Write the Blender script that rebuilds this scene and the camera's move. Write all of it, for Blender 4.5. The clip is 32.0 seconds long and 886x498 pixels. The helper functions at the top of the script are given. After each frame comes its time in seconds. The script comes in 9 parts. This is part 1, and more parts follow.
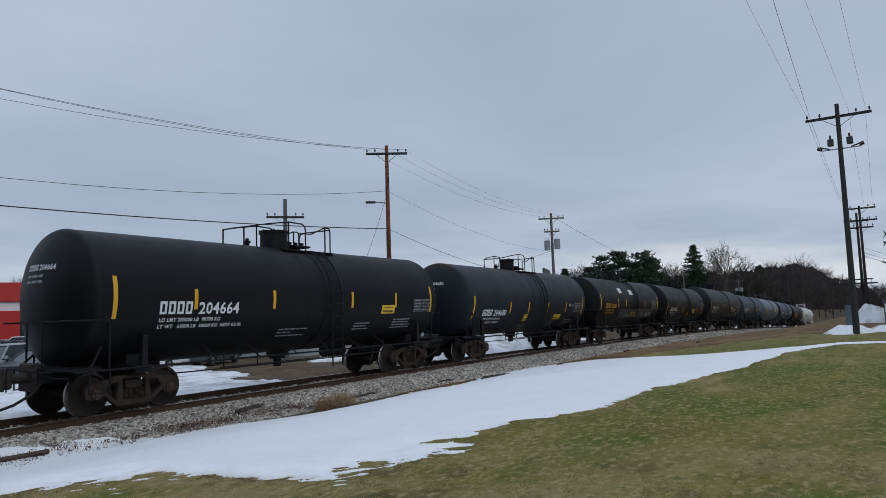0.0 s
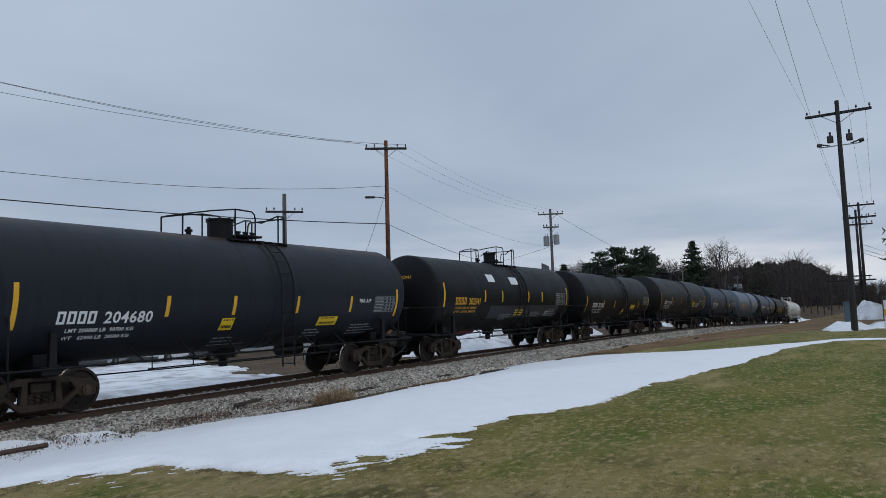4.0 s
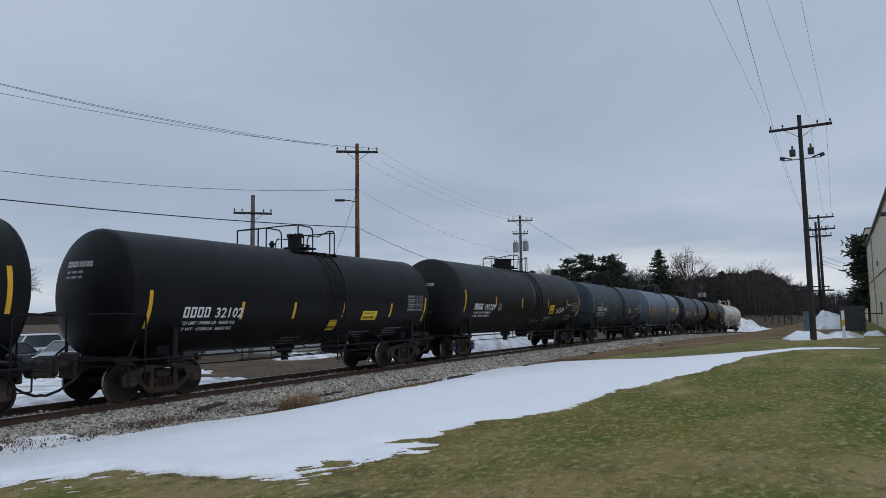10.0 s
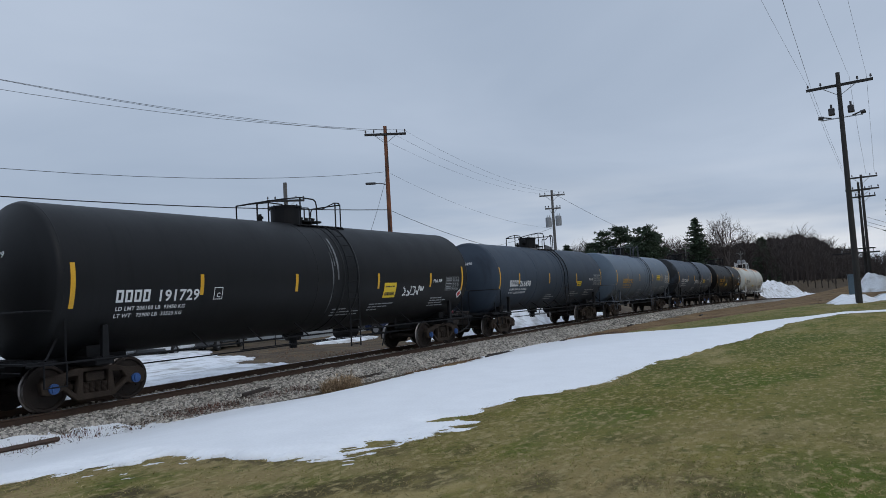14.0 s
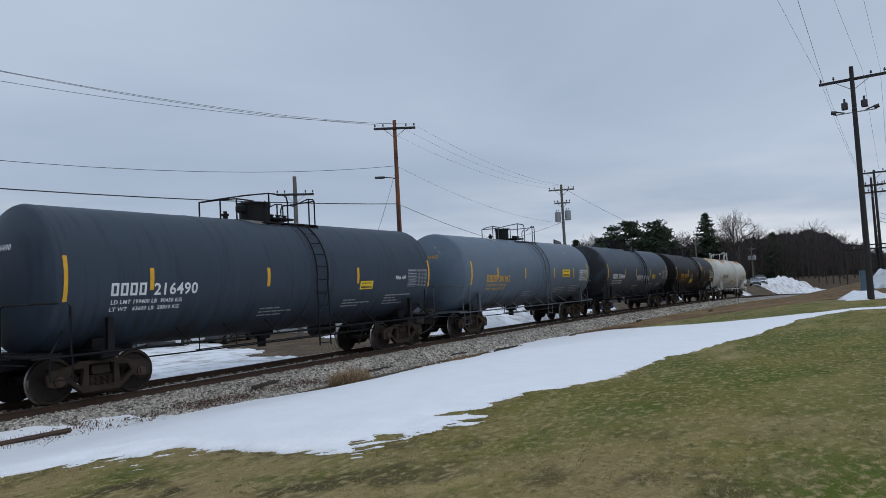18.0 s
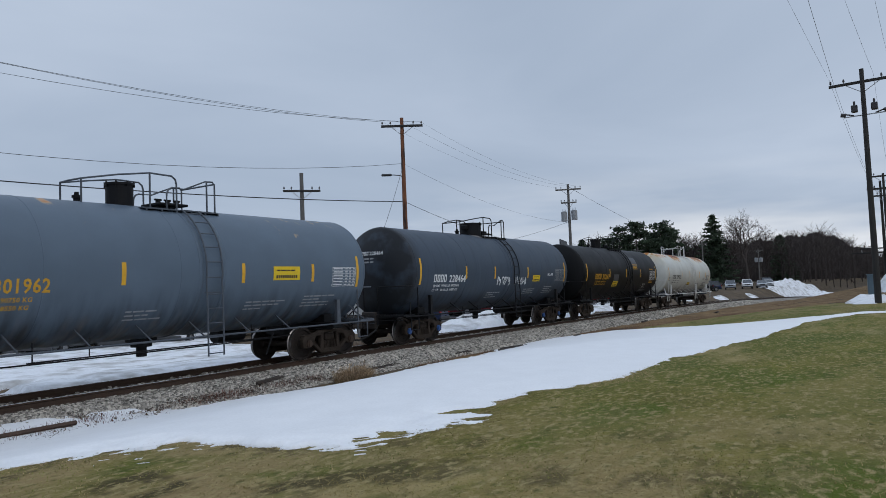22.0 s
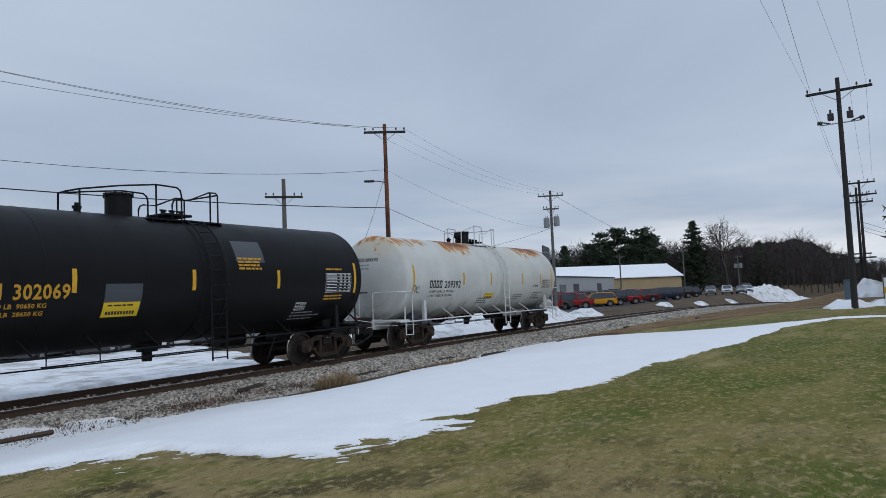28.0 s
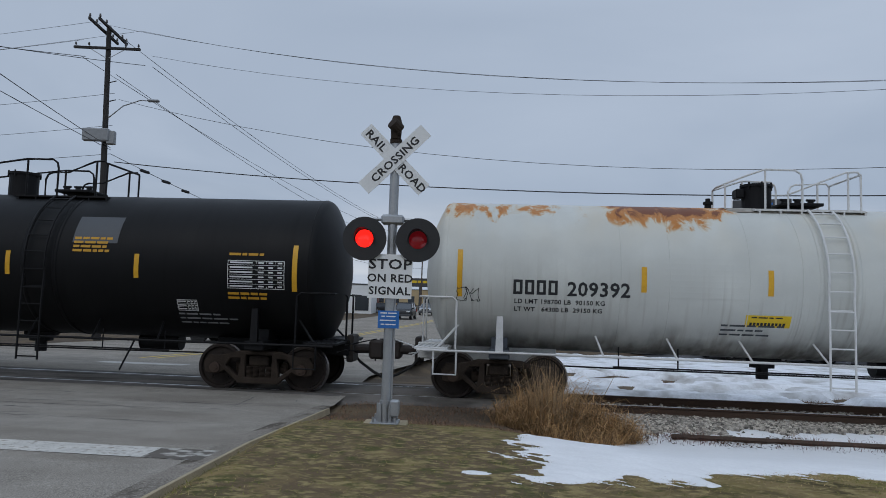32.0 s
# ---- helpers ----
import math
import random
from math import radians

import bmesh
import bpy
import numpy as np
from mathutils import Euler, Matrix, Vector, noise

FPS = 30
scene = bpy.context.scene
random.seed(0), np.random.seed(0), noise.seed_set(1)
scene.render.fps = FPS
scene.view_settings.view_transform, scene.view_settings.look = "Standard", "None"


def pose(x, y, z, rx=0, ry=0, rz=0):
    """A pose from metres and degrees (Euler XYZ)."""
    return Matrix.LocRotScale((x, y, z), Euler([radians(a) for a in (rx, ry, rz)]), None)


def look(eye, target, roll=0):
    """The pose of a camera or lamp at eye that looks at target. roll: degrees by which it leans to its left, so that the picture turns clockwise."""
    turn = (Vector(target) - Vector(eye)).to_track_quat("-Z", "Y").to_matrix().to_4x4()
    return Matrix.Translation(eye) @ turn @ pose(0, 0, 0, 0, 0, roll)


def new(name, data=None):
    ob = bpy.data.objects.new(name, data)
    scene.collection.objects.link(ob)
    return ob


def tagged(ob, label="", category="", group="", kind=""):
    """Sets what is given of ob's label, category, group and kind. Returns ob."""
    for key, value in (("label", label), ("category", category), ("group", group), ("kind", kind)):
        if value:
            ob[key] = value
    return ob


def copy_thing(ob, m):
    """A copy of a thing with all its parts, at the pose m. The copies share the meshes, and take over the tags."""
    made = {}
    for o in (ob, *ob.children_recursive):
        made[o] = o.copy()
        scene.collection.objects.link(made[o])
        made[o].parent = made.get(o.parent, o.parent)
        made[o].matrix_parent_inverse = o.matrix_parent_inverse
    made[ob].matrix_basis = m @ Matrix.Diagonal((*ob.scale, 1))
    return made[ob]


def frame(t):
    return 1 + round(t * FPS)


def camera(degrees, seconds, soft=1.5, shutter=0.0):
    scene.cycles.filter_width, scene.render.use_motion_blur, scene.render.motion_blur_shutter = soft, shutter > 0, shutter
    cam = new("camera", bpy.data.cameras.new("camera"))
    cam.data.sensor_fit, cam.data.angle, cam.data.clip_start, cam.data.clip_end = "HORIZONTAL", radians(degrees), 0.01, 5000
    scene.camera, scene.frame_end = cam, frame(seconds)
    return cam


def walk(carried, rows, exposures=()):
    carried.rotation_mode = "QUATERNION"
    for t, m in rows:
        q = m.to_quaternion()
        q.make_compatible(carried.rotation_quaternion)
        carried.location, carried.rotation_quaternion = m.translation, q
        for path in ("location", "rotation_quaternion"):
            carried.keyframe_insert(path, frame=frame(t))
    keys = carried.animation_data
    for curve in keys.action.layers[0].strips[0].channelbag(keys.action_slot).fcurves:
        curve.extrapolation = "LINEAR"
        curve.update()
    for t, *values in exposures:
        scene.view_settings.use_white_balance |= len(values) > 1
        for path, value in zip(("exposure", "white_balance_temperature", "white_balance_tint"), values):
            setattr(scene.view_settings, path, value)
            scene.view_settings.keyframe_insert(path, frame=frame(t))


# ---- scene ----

# ---- camera: carried by hand on one spot, then panned round to the crossing ----
cam = camera(65.74, 32.0, soft=0.3)
PATH = [
    (0, pose(0, 0, 1.913, 95.44, 1.83, -59.12)),
    (0.5, pose(0, 0, 1.913, 95.38, 1.91, -59.25)),
    (1, pose(0, 0, 1.913, 95.22, 1.88, -59.64)),
    (1.5, pose(0, 0, 1.913, 94.94, 1.61, -59.99)),
    (2, pose(0, 0, 1.913, 94.97, 1.53, -60.04)),
    (2.5, pose(0, 0, 1.913, 95.01, 1.61, -59.77)),
    (3, pose(0, 0, 1.913, 94.93, 1.61, -59.51)),
    (3.5, pose(0, 0, 1.913, 94.96, 1.61, -59.37)),
    (5.5, pose(0, 0, 1.913, 95.28, 1.64, -58.55)),
    (6, pose(0, 0, 1.913, 95.29, 1.57, -58.28)),
    (6.5, pose(0, 0, 1.913, 95.35, 1.58, -57.93)),
    (7, pose(0, 0, 1.913, 95.4, 1.51, -57.47)),
    (7.5, pose(0, 0, 1.913, 95.45, 1.45, -57.06)),
    (8, pose(0, 0, 1.913, 95.47, 1.33, -56.74)),
    (8.5, pose(0, 0, 1.913, 95.68, 0.86, -58.38)),
    (9, pose(0, 0, 1.913, 95.76, 0.64, -59.45)),
    (9.5, pose(0, 0, 1.913, 95.6, 0.75, -60.45)),
    (10, pose(0, 0, 1.913, 95.38, 0.9, -61.82)),
    (10.5, pose(0, 0, 1.913, 94.91, 1.18, -62.38)),
    (11, pose(0, 0, 1.913, 94.54, 2.26, -62.93)),
    (11.5, pose(0, 0, 1.913, 94.22, 3.16, -63.34)),
    (12, pose(0, 0, 1.913, 94.04, 3.5, -63.5)),
    (12.5, pose(0, 0, 1.913, 94.06, 3.64, -63.11)),
    (13, pose(0, 0, 1.913, 94.11, 3.55, -62.29)),
    (13.5, pose(0, 0, 1.913, 93.75, 3.41, -60.75)),
    (14, pose(0, 0, 1.913, 93.75, 3.25, -58.87)),
    (14.5, pose(0, 0, 1.913, 93.83, 3.25, -58.05)),
    (16.5, pose(0, 0, 1.913, 93.45, 3.61, -57.36)),
    (17, pose(0, 0, 1.913, 93.33, 3.44, -57.34)),
    (17.5, pose(0, 0, 1.913, 93.36, 3.19, -57.63)),
    (18, pose(0, 0, 1.913, 93.31, 2.99, -58.14)),
    (18.5, pose(0, 0, 1.913, 93.35, 2.6, -58.46)),
    (19, pose(0, 0, 1.913, 93.44, 2.36, -58.89)),
    (19.5, pose(0, 0, 1.913, 93.77, 2.3, -59.14)),
    (20, pose(0, 0, 1.913, 93.76, 2.38, -59.1)),
    (20.5, pose(0, 0, 1.913, 93.54, 2.5, -58.77)),
    (21, pose(0, 0, 1.913, 93.36, 2.55, -58.38)),
    (21.5, pose(0, 0, 1.913, 93.19, 2.45, -57.98)),
    (22, pose(0, 0, 1.913, 93.18, 2.25, -57.7)),
    (22.5, pose(0, 0, 1.913, 93.27, 2.15, -57.9)),
    (23, pose(0, 0, 1.913, 93.4, 2.02, -58.74)),
    (23.5, pose(0, 0, 1.913, 93.62, 2.06, -59.04)),
    (24, pose(0, 0, 1.913, 93.64, 2.07, -59.7)),
    (24.5, pose(0, 0, 1.913, 93.75, 2.1, -59.92)),
    (25, pose(0, 0, 1.913, 93.75, 2.25, -60.11)),
    (25.5, pose(0, 0, 1.913, 93.81, 2.35, -60.03)),
    (27.5, pose(0, 0, 1.913, 93.93, 2.41, -59.39)),
    (28, pose(0, 0, 1.913, 93.64, 2.37, -59.13)),
    (28.5, pose(0, 0, 1.913, 93.42, 2.36, -58.54)),
    (29, pose(0, 0, 1.913, 93.43, 2.18, -57.77)),
    (29.5, pose(0, 0, 1.913, 93.5, 1.88, -56.84)),
    (29.6, pose(-0.001, 0.001, 1.912, 93.59, 1.85, -56.65)),
    (30, pose(-0.025, 0.02, 1.908, 93.55, 1.28, -53.96)),
    (30.2, pose(-0.045, 0.037, 1.905, 93.69, 1.03, -48.8)),
    (30.5, pose(-0.082, 0.067, 1.898, 93.8, 0.2, -39.95)),
    (30.6, pose(-0.096, 0.077, 1.896, 93.9, 0.08, -36.12)),
    (31, pose(-0.148, 0.119, 1.886, 94.11, -0.58, -26.15)),
    (31.2, pose(-0.17, 0.138, 1.882, 94.02, -0.88, -22.12)),
    (31.3, pose(-0.18, 0.145, 1.881, 94.23, -0.98, -18.95)),
    (31.5, pose(-0.195, 0.158, 1.878, 94.41, -1.41, -11)),
    (31.7, pose(-0.204, 0.165, 1.876, 94.51, -1.59, -4.07)),
    (31.8, pose(-0.205, 0.165, 1.876, 94.53, -1.71, -0.05)),
    (32, pose(-0.205, 0.165, 1.876, 94.54, -1.93, 4.28)),
]
walk(cam, PATH, ((0.0, -0.01), (13.0, -0.03), (14.2, 0.04), (18.0, 0.07), (29.0, 0.08), (30.0, -0.11), (31.0, -0.11), (32.0, -0.05)))

# ---- light: a bright overcast winter sky, with a wide, weak sun behind it ----
world = bpy.data.worlds.new("world")
scene.world = world
world.use_nodes = True
wn, wl = world.node_tree.nodes, world.node_tree.links
wn.clear()


def wnode(kind, **values):
    n = wn.new(kind)
    for key, value in values.items():
        n.inputs[key.replace("_", " ")].default_value = value
    return n


w_out = wn.new("ShaderNodeOutputWorld")
w_bg = wn.new("ShaderNodeBackground")
w_sky = wn.new("ShaderNodeTexSky")
w_sky.sky_type, w_sky.sun_disc = "NISHITA", False
w_sky.sun_elevation, w_sky.sun_rotation = radians(28), radians(200)
w_sky.dust_density = 2.0
w_co = wn.new("ShaderNodeTexCoord")
w_sep = wn.new("ShaderNodeSeparateXYZ")
wl.new(w_co.outputs["Generated"], w_sep.inputs[0])
# cloud deck: stretched flat towards the horizon
w_add = wn.new("ShaderNodeMath"); w_add.operation = "ADD"; w_add.inputs[1].default_value = 0.14
wl.new(w_sep.outputs["Z"], w_add.inputs[0])
w_div = wn.new("ShaderNodeVectorMath"); w_div.operation = "DIVIDE"
wl.new(w_co.outputs["Generated"], w_div.inputs[0])
w_cmb = wn.new("ShaderNodeCombineXYZ")
for i in range(3):
    wl.new(w_add.outputs[0], w_cmb.inputs[i])
wl.new(w_cmb.outputs[0], w_div.inputs[1])
w_noise = wnode("ShaderNodeTexNoise", Scale=0.55, Detail=5.0, Roughness=0.5, Distortion=0.5)
wl.new(w_div.outputs[0], w_noise.inputs["Vector"])
w_ramp = wn.new("ShaderNodeValToRGB")
w_ramp.color_ramp.elements[0].position, w_ramp.color_ramp.elements[0].color = 0.30, (0.322, 0.395, 0.510, 1)
w_ramp.color_ramp.elements[1].position, w_ramp.color_ramp.elements[1].color = 0.72, (0.445, 0.520, 0.640, 1)
wl.new(w_noise.outputs["Fac"], w_ramp.inputs[0])
# thinner cloud overhead: brighter towards the zenith
w_map = wn.new("ShaderNodeMapRange")
for key, value in (("From Min", 0.40), ("From Max", 1.0), ("To Min", 1.0), ("To Max", 1.9)):
    w_map.inputs[key].default_value = value
wl.new(w_sep.outputs["Z"], w_map.inputs["Value"])
# a paler strip of sky low down
w_low = wn.new("ShaderNodeMapRange")
for key, value in (("From Min", 0.00), ("From Max", 0.16), ("To Min", 0.95), ("To Max", 0.0)):
    w_low.inputs[key].default_value = value
wl.new(w_sep.outputs["Z"], w_low.inputs["Value"])
w_n2 = wnode("ShaderNodeTexNoise", Scale=2.2, Detail=4.0, Roughness=0.55)
w_sc = wn.new("ShaderNodeVectorMath"); w_sc.operation = "MULTIPLY"; w_sc.inputs[1].default_value = (1, 1, 7)
wl.new(w_co.outputs["Generated"], w_sc.inputs[0]); wl.new(w_sc.outputs[0], w_n2.inputs["Vector"])
w_r2 = wn.new("ShaderNodeMapRange")
for key, value in (("From Min", 0.42), ("From Max", 0.66), ("To Min", 0.0), ("To Max", 1.0)):
    w_r2.inputs[key].default_value = value
wl.new(w_n2.outputs["Fac"], w_r2.inputs["Value"])
w_lm = wn.new("ShaderNodeMath"); w_lm.operation = "MULTIPLY"
wl.new(w_low.outputs[0], w_lm.inputs[0]); wl.new(w_r2.outputs[0], w_lm.inputs[1])
w_mix = wn.new("ShaderNodeMix"); w_mix.data_type = "RGBA"
w_mix.inputs["B"].default_value = (0.84, 0.85, 0.87, 1)
wl.new(w_lm.outputs[0], w_mix.inputs["Factor"]); wl.new(w_ramp.outputs[0], w_mix.inputs["A"])
w_mul = wn.new("ShaderNodeVectorMath"); w_mul.operation = "SCALE"
wl.new(w_mix.outputs["Result"], w_mul.inputs[0]); wl.new(w_map.outputs[0], w_mul.inputs["Scale"])
w_sks = wn.new("ShaderNodeVectorMath"); w_sks.operation = "SCALE"; w_sks.inputs["Scale"].default_value = 0.004
wl.new(w_sky.outputs[0], w_sks.inputs[0])
w_sum = wn.new("ShaderNodeVectorMath"); w_sum.operation = "ADD"
wl.new(w_mul.outputs[0], w_sum.inputs[0]); wl.new(w_sks.outputs[0], w_sum.inputs[1])
wl.new(w_sum.outputs[0], w_bg.inputs["Color"])
w_bg.inputs["Strength"].default_value = 1.0
wl.new(w_bg.outputs[0], w_out.inputs[0])

sun_data = bpy.data.lights.new("sun", "SUN")
sun_data.energy, sun_data.angle, sun_data.color = 0.5, radians(25), (1.0, 0.97, 0.93)
sun = new("sun", sun_data)
sun.matrix_world = look((0, 0, 50), (10, 30, 22))

# ---- materials ----
def material(name, base, rough=0.7, metal=0.0, vary=0.25, scale=6.0, fine=60.0, bump=0.1, tint=None, spec=0.5, coords="Object", per_object=0.0, fine_mix=0.5):
    """A procedural surface: base colour varied by coarse stains and fine grain, with a fine relief."""
    m = bpy.data.materials.new(name)
    m.use_nodes = True
    nt = m.node_tree
    b = nt.nodes["Principled BSDF"]
    b.inputs["Metallic"].default_value = metal
    b.inputs["Specular IOR Level"].default_value = spec
    co = nt.nodes.new("ShaderNodeTexCoord")
    big = nt.nodes.new("ShaderNodeTexNoise")
    big.inputs["Scale"].default_value, big.inputs["Detail"].default_value = scale, 4
    small = nt.nodes.new("ShaderNodeTexNoise")
    small.inputs["Scale"].default_value, small.inputs["Detail"].default_value = fine, 3
    for n in (big, small):
        nt.links.new(co.outputs[coords], n.inputs["Vector"])
    mixf = nt.nodes.new("ShaderNodeMix")
    mixf.inputs["Factor"].default_value = fine_mix
    nt.links.new(big.outputs["Fac"], mixf.inputs["A"])
    nt.links.new(small.outputs["Fac"], mixf.inputs["B"])
    ramp = nt.nodes.new("ShaderNodeValToRGB")
    dark = tint or tuple(c * (1 - vary) for c in base)
    light = tuple(min(1, c * (1 + vary)) for c in base)
    e = ramp.color_ramp.elements
    e[0].position, e[0].color = 0.32, (*dark, 1)
    e[1].position, e[1].color = 0.68, (*light, 1)
    nt.links.new(mixf.outputs["Result"], ramp.inputs[0])
    colour = ramp.outputs[0]
    if per_object:
        info = nt.nodes.new("ShaderNodeObjectInfo")
        mr = nt.nodes.new("ShaderNodeMapRange")
        mr.inputs["To Min"].default_value, mr.inputs["To Max"].default_value = 1 - per_object, 1 + per_object
        nt.links.new(info.outputs["Random"], mr.inputs["Value"])
        hs = nt.nodes.new("ShaderNodeHueSaturation")
        nt.links.new(mr.outputs[0], hs.inputs["Value"])
        nt.links.new(colour, hs.inputs["Color"])
        colour = hs.outputs[0]
    nt.links.new(colour, b.inputs["Base Color"])
    rr = nt.nodes.new("ShaderNodeMapRange")
    rr.inputs["To Min"].default_value, rr.inputs["To Max"].default_value = max(0.03, rough - 0.12), min(1, rough + 0.12)
    nt.links.new(big.outputs["Fac"], rr.inputs["Value"])
    nt.links.new(rr.outputs[0], b.inputs["Roughness"])
    if bump:
        bp = nt.nodes.new("ShaderNodeBump")
        bp.inputs["Strength"].default_value, bp.inputs["Distance"].default_value = bump, 0.02
        nt.links.new(small.outputs["Fac"], bp.inputs["Height"])
        nt.links.new(bp.outputs[0], b.inputs["Normal"])
    return m


def random_island(m, low, high):
    """Let the brightness of joined pieces vary piece by piece."""
    nt = m.node_tree
    b = nt.nodes["Principled BSDF"]
    old = b.inputs["Base Color"].links[0].from_socket
    geo = nt.nodes.new("ShaderNodeNewGeometry")
    mr = nt.nodes.new("ShaderNodeMapRange")
    mr.inputs["To Min"].default_value, mr.inputs["To Max"].default_value = low, high
    nt.links.new(geo.outputs["Random Per Island"], mr.inputs["Value"])
    hs = nt.nodes.new("ShaderNodeHueSaturation")
    nt.links.new(mr.outputs[0], hs.inputs["Value"])
    nt.links.new(old, hs.inputs["Color"])
    nt.links.new(hs.outputs[0], b.inputs["Base Color"])
    return m


def layered(m, colour, low, high, scale, stretch=(1, 1, 1), detail=6.0, coords="Object", gradient=None, distortion=0.0):
    """Lay patches of another colour (rust, dirt, dead grass) over a material, by a stretched noise; gradient: (axis, from, to) fades it in."""
    nt = m.node_tree
    b = nt.nodes["Principled BSDF"]
    old = b.inputs["Base Color"].links[0].from_socket
    co = nt.nodes.new("ShaderNodeTexCoord")
    mp = nt.nodes.new("ShaderNodeMapping")
    mp.inputs["Scale"].default_value = stretch
    nt.links.new(co.outputs[coords], mp.inputs["Vector"])
    no = nt.nodes.new("ShaderNodeTexNoise")
    no.inputs["Scale"].default_value, no.inputs["Detail"].default_value, no.inputs["Distortion"].default_value = scale, detail, distortion
    nt.links.new(mp.outputs[0], no.inputs["Vector"])
    mr = nt.nodes.new("ShaderNodeMapRange")
    mr.inputs["From Min"].default_value, mr.inputs["From Max"].default_value = low, high
    nt.links.new(no.outputs["Fac"], mr.inputs["Value"])
    fac = mr.outputs[0]
    if gradient:
        axis, a, z = gradient
        sp = nt.nodes.new("ShaderNodeSeparateXYZ")
        nt.links.new(co.outputs[coords], sp.inputs[0])
        gr = nt.nodes.new("ShaderNodeMapRange")
        gr.inputs["From Min"].default_value, gr.inputs["From Max"].default_value = a, z
        nt.links.new(sp.outputs[axis], gr.inputs["Value"])
        mu = nt.nodes.new("ShaderNodeMath")
        mu.operation = "MULTIPLY"
        nt.links.new(fac, mu.inputs[0])
        nt.links.new(gr.outputs[0], mu.inputs[1])
        fac = mu.outputs[0]
    mix = nt.nodes.new("ShaderNodeMix")
    mix.data_type = "RGBA"
    mix.inputs["B"].default_value = (*colour, 1)
    nt.links.new(fac, mix.inputs["Factor"])
    nt.links.new(old, mix.inputs["A"])
    nt.links.new(mix.outputs["Result"], b.inputs["Base Color"])
    return m


def glowing(name, colour, strength):
    m = bpy.data.materials.new(name)
    m.use_nodes = True
    b = m.node_tree.nodes["Principled BSDF"]
    b.inputs["Base Color"].default_value = (*colour, 1)
    b.inputs["Emission Color"].default_value = (*colour, 1)
    b.inputs["Emission Strength"].default_value = strength
    b.inputs["Roughness"].default_value = 0.25
    return m


def glass(name, colour, rough=0.06):
    m = material(name, colour, rough, vary=0.1, bump=0.0, spec=0.8)
    return m


def rust_runs(m, amount):
    """Rust that starts along the top of the tank, in some stretches of it, and runs down in ragged drips."""
    nt = m.node_tree
    b = nt.nodes["Principled BSDF"]
    co = nt.nodes.new("ShaderNodeTexCoord")
    sp = nt.nodes.new("ShaderNodeSeparateXYZ")
    nt.links.new(co.outputs["Object"], sp.inputs[0])

    def math_node(op, a, c):
        n = nt.nodes.new("ShaderNodeMath")
        n.operation = op
        for k, v in enumerate((a, c)):
            if isinstance(v, (int, float)):
                n.inputs[k].default_value = v
            else:
                nt.links.new(v, n.inputs[k])
        return n.outputs[0]

    ramp = nt.nodes.new("ShaderNodeValToRGB")
    stops = ((-6.9, 0.15), (-6.45, 0.62), (-5.6, 0.52), (-4.4, 0.52), (-4.1, 0.2), (-3.6, 0.3), (-3.0, 0.9), (-1.5, 1.0), (-0.9, 0.62), (-0.4, 0.1), (3.0, 0.0), (3.5, 0.75), (5.4, 0.95), (6.4, 0.5))
    cr = ramp.color_ramp
    while len(cr.elements) < len(stops):
        cr.elements.new(0.5)
    for e, (x, v) in zip(cr.elements, stops):
        e.position, e.color = (x + 7) / 14, (v, v, v, 1)
    nt.links.new(math_node("MULTIPLY", math_node("ADD", sp.outputs["X"], 7.0), 1 / 14), ramp.inputs[0])
    height = nt.nodes.new("ShaderNodeMapRange")
    height.inputs["From Min"].default_value, height.inputs["From Max"].default_value = 3.25, 3.85
    nt.links.new(sp.outputs["Z"], height.inputs["Value"])
    mp = nt.nodes.new("ShaderNodeMapping")
    mp.inputs["Scale"].default_value = (1.0, 0.6, 0.5)
    nt.links.new(co.outputs["Object"], mp.inputs["Vector"])
    no = nt.nodes.new("ShaderNodeTexNoise")
    for key, v in (("Scale", 2.6), ("Detail", 8.0), ("Roughness", 0.62), ("Distortion", 0.7)):
        no.inputs[key].default_value = v
    nt.links.new(mp.outputs[0], no.inputs["Vector"])
    # how far the rust has got at a spot
    field = math_node("ADD", math_node("MULTIPLY", no.outputs["Fac"], 1.5), math_node("MULTIPLY", math_node("MULTIPLY", ramp.outputs[0], amount), math_node("ADD", math_node("MULTIPLY", height.outputs[0], 0.75), 0.02)))
    above = math_node("GREATER_THAN", sp.outputs["Z"], 3.1)
    for colour, lo, hi, full in (((0.50, 0.36, 0.19), 1.06, 1.20, 0.8), ((0.43, 0.165, 0.035), 1.14, 1.24, 0.95), ((0.13, 0.035, 0.014), 1.31, 1.42, 0.9)):
        mr = nt.nodes.new("ShaderNodeMapRange")
        for key, v in (("From Min", lo), ("From Max", hi), ("To Max", full)):
            mr.inputs[key].default_value = v
        nt.links.new(field, mr.inputs["Value"])
        mix = nt.nodes.new("ShaderNodeMix")
        mix.data_type = "RGBA"
        mix.inputs["B"].default_value = (*colour, 1)
        nt.links.new(math_node("MULTIPLY", mr.outputs[0], above), mix.inputs["Factor"])
        nt.links.new(b.inputs["Base Color"].links[0].from_socket, mix.inputs["A"])
        nt.links.new(mix.outputs["Result"], b.inputs["Base Color"])


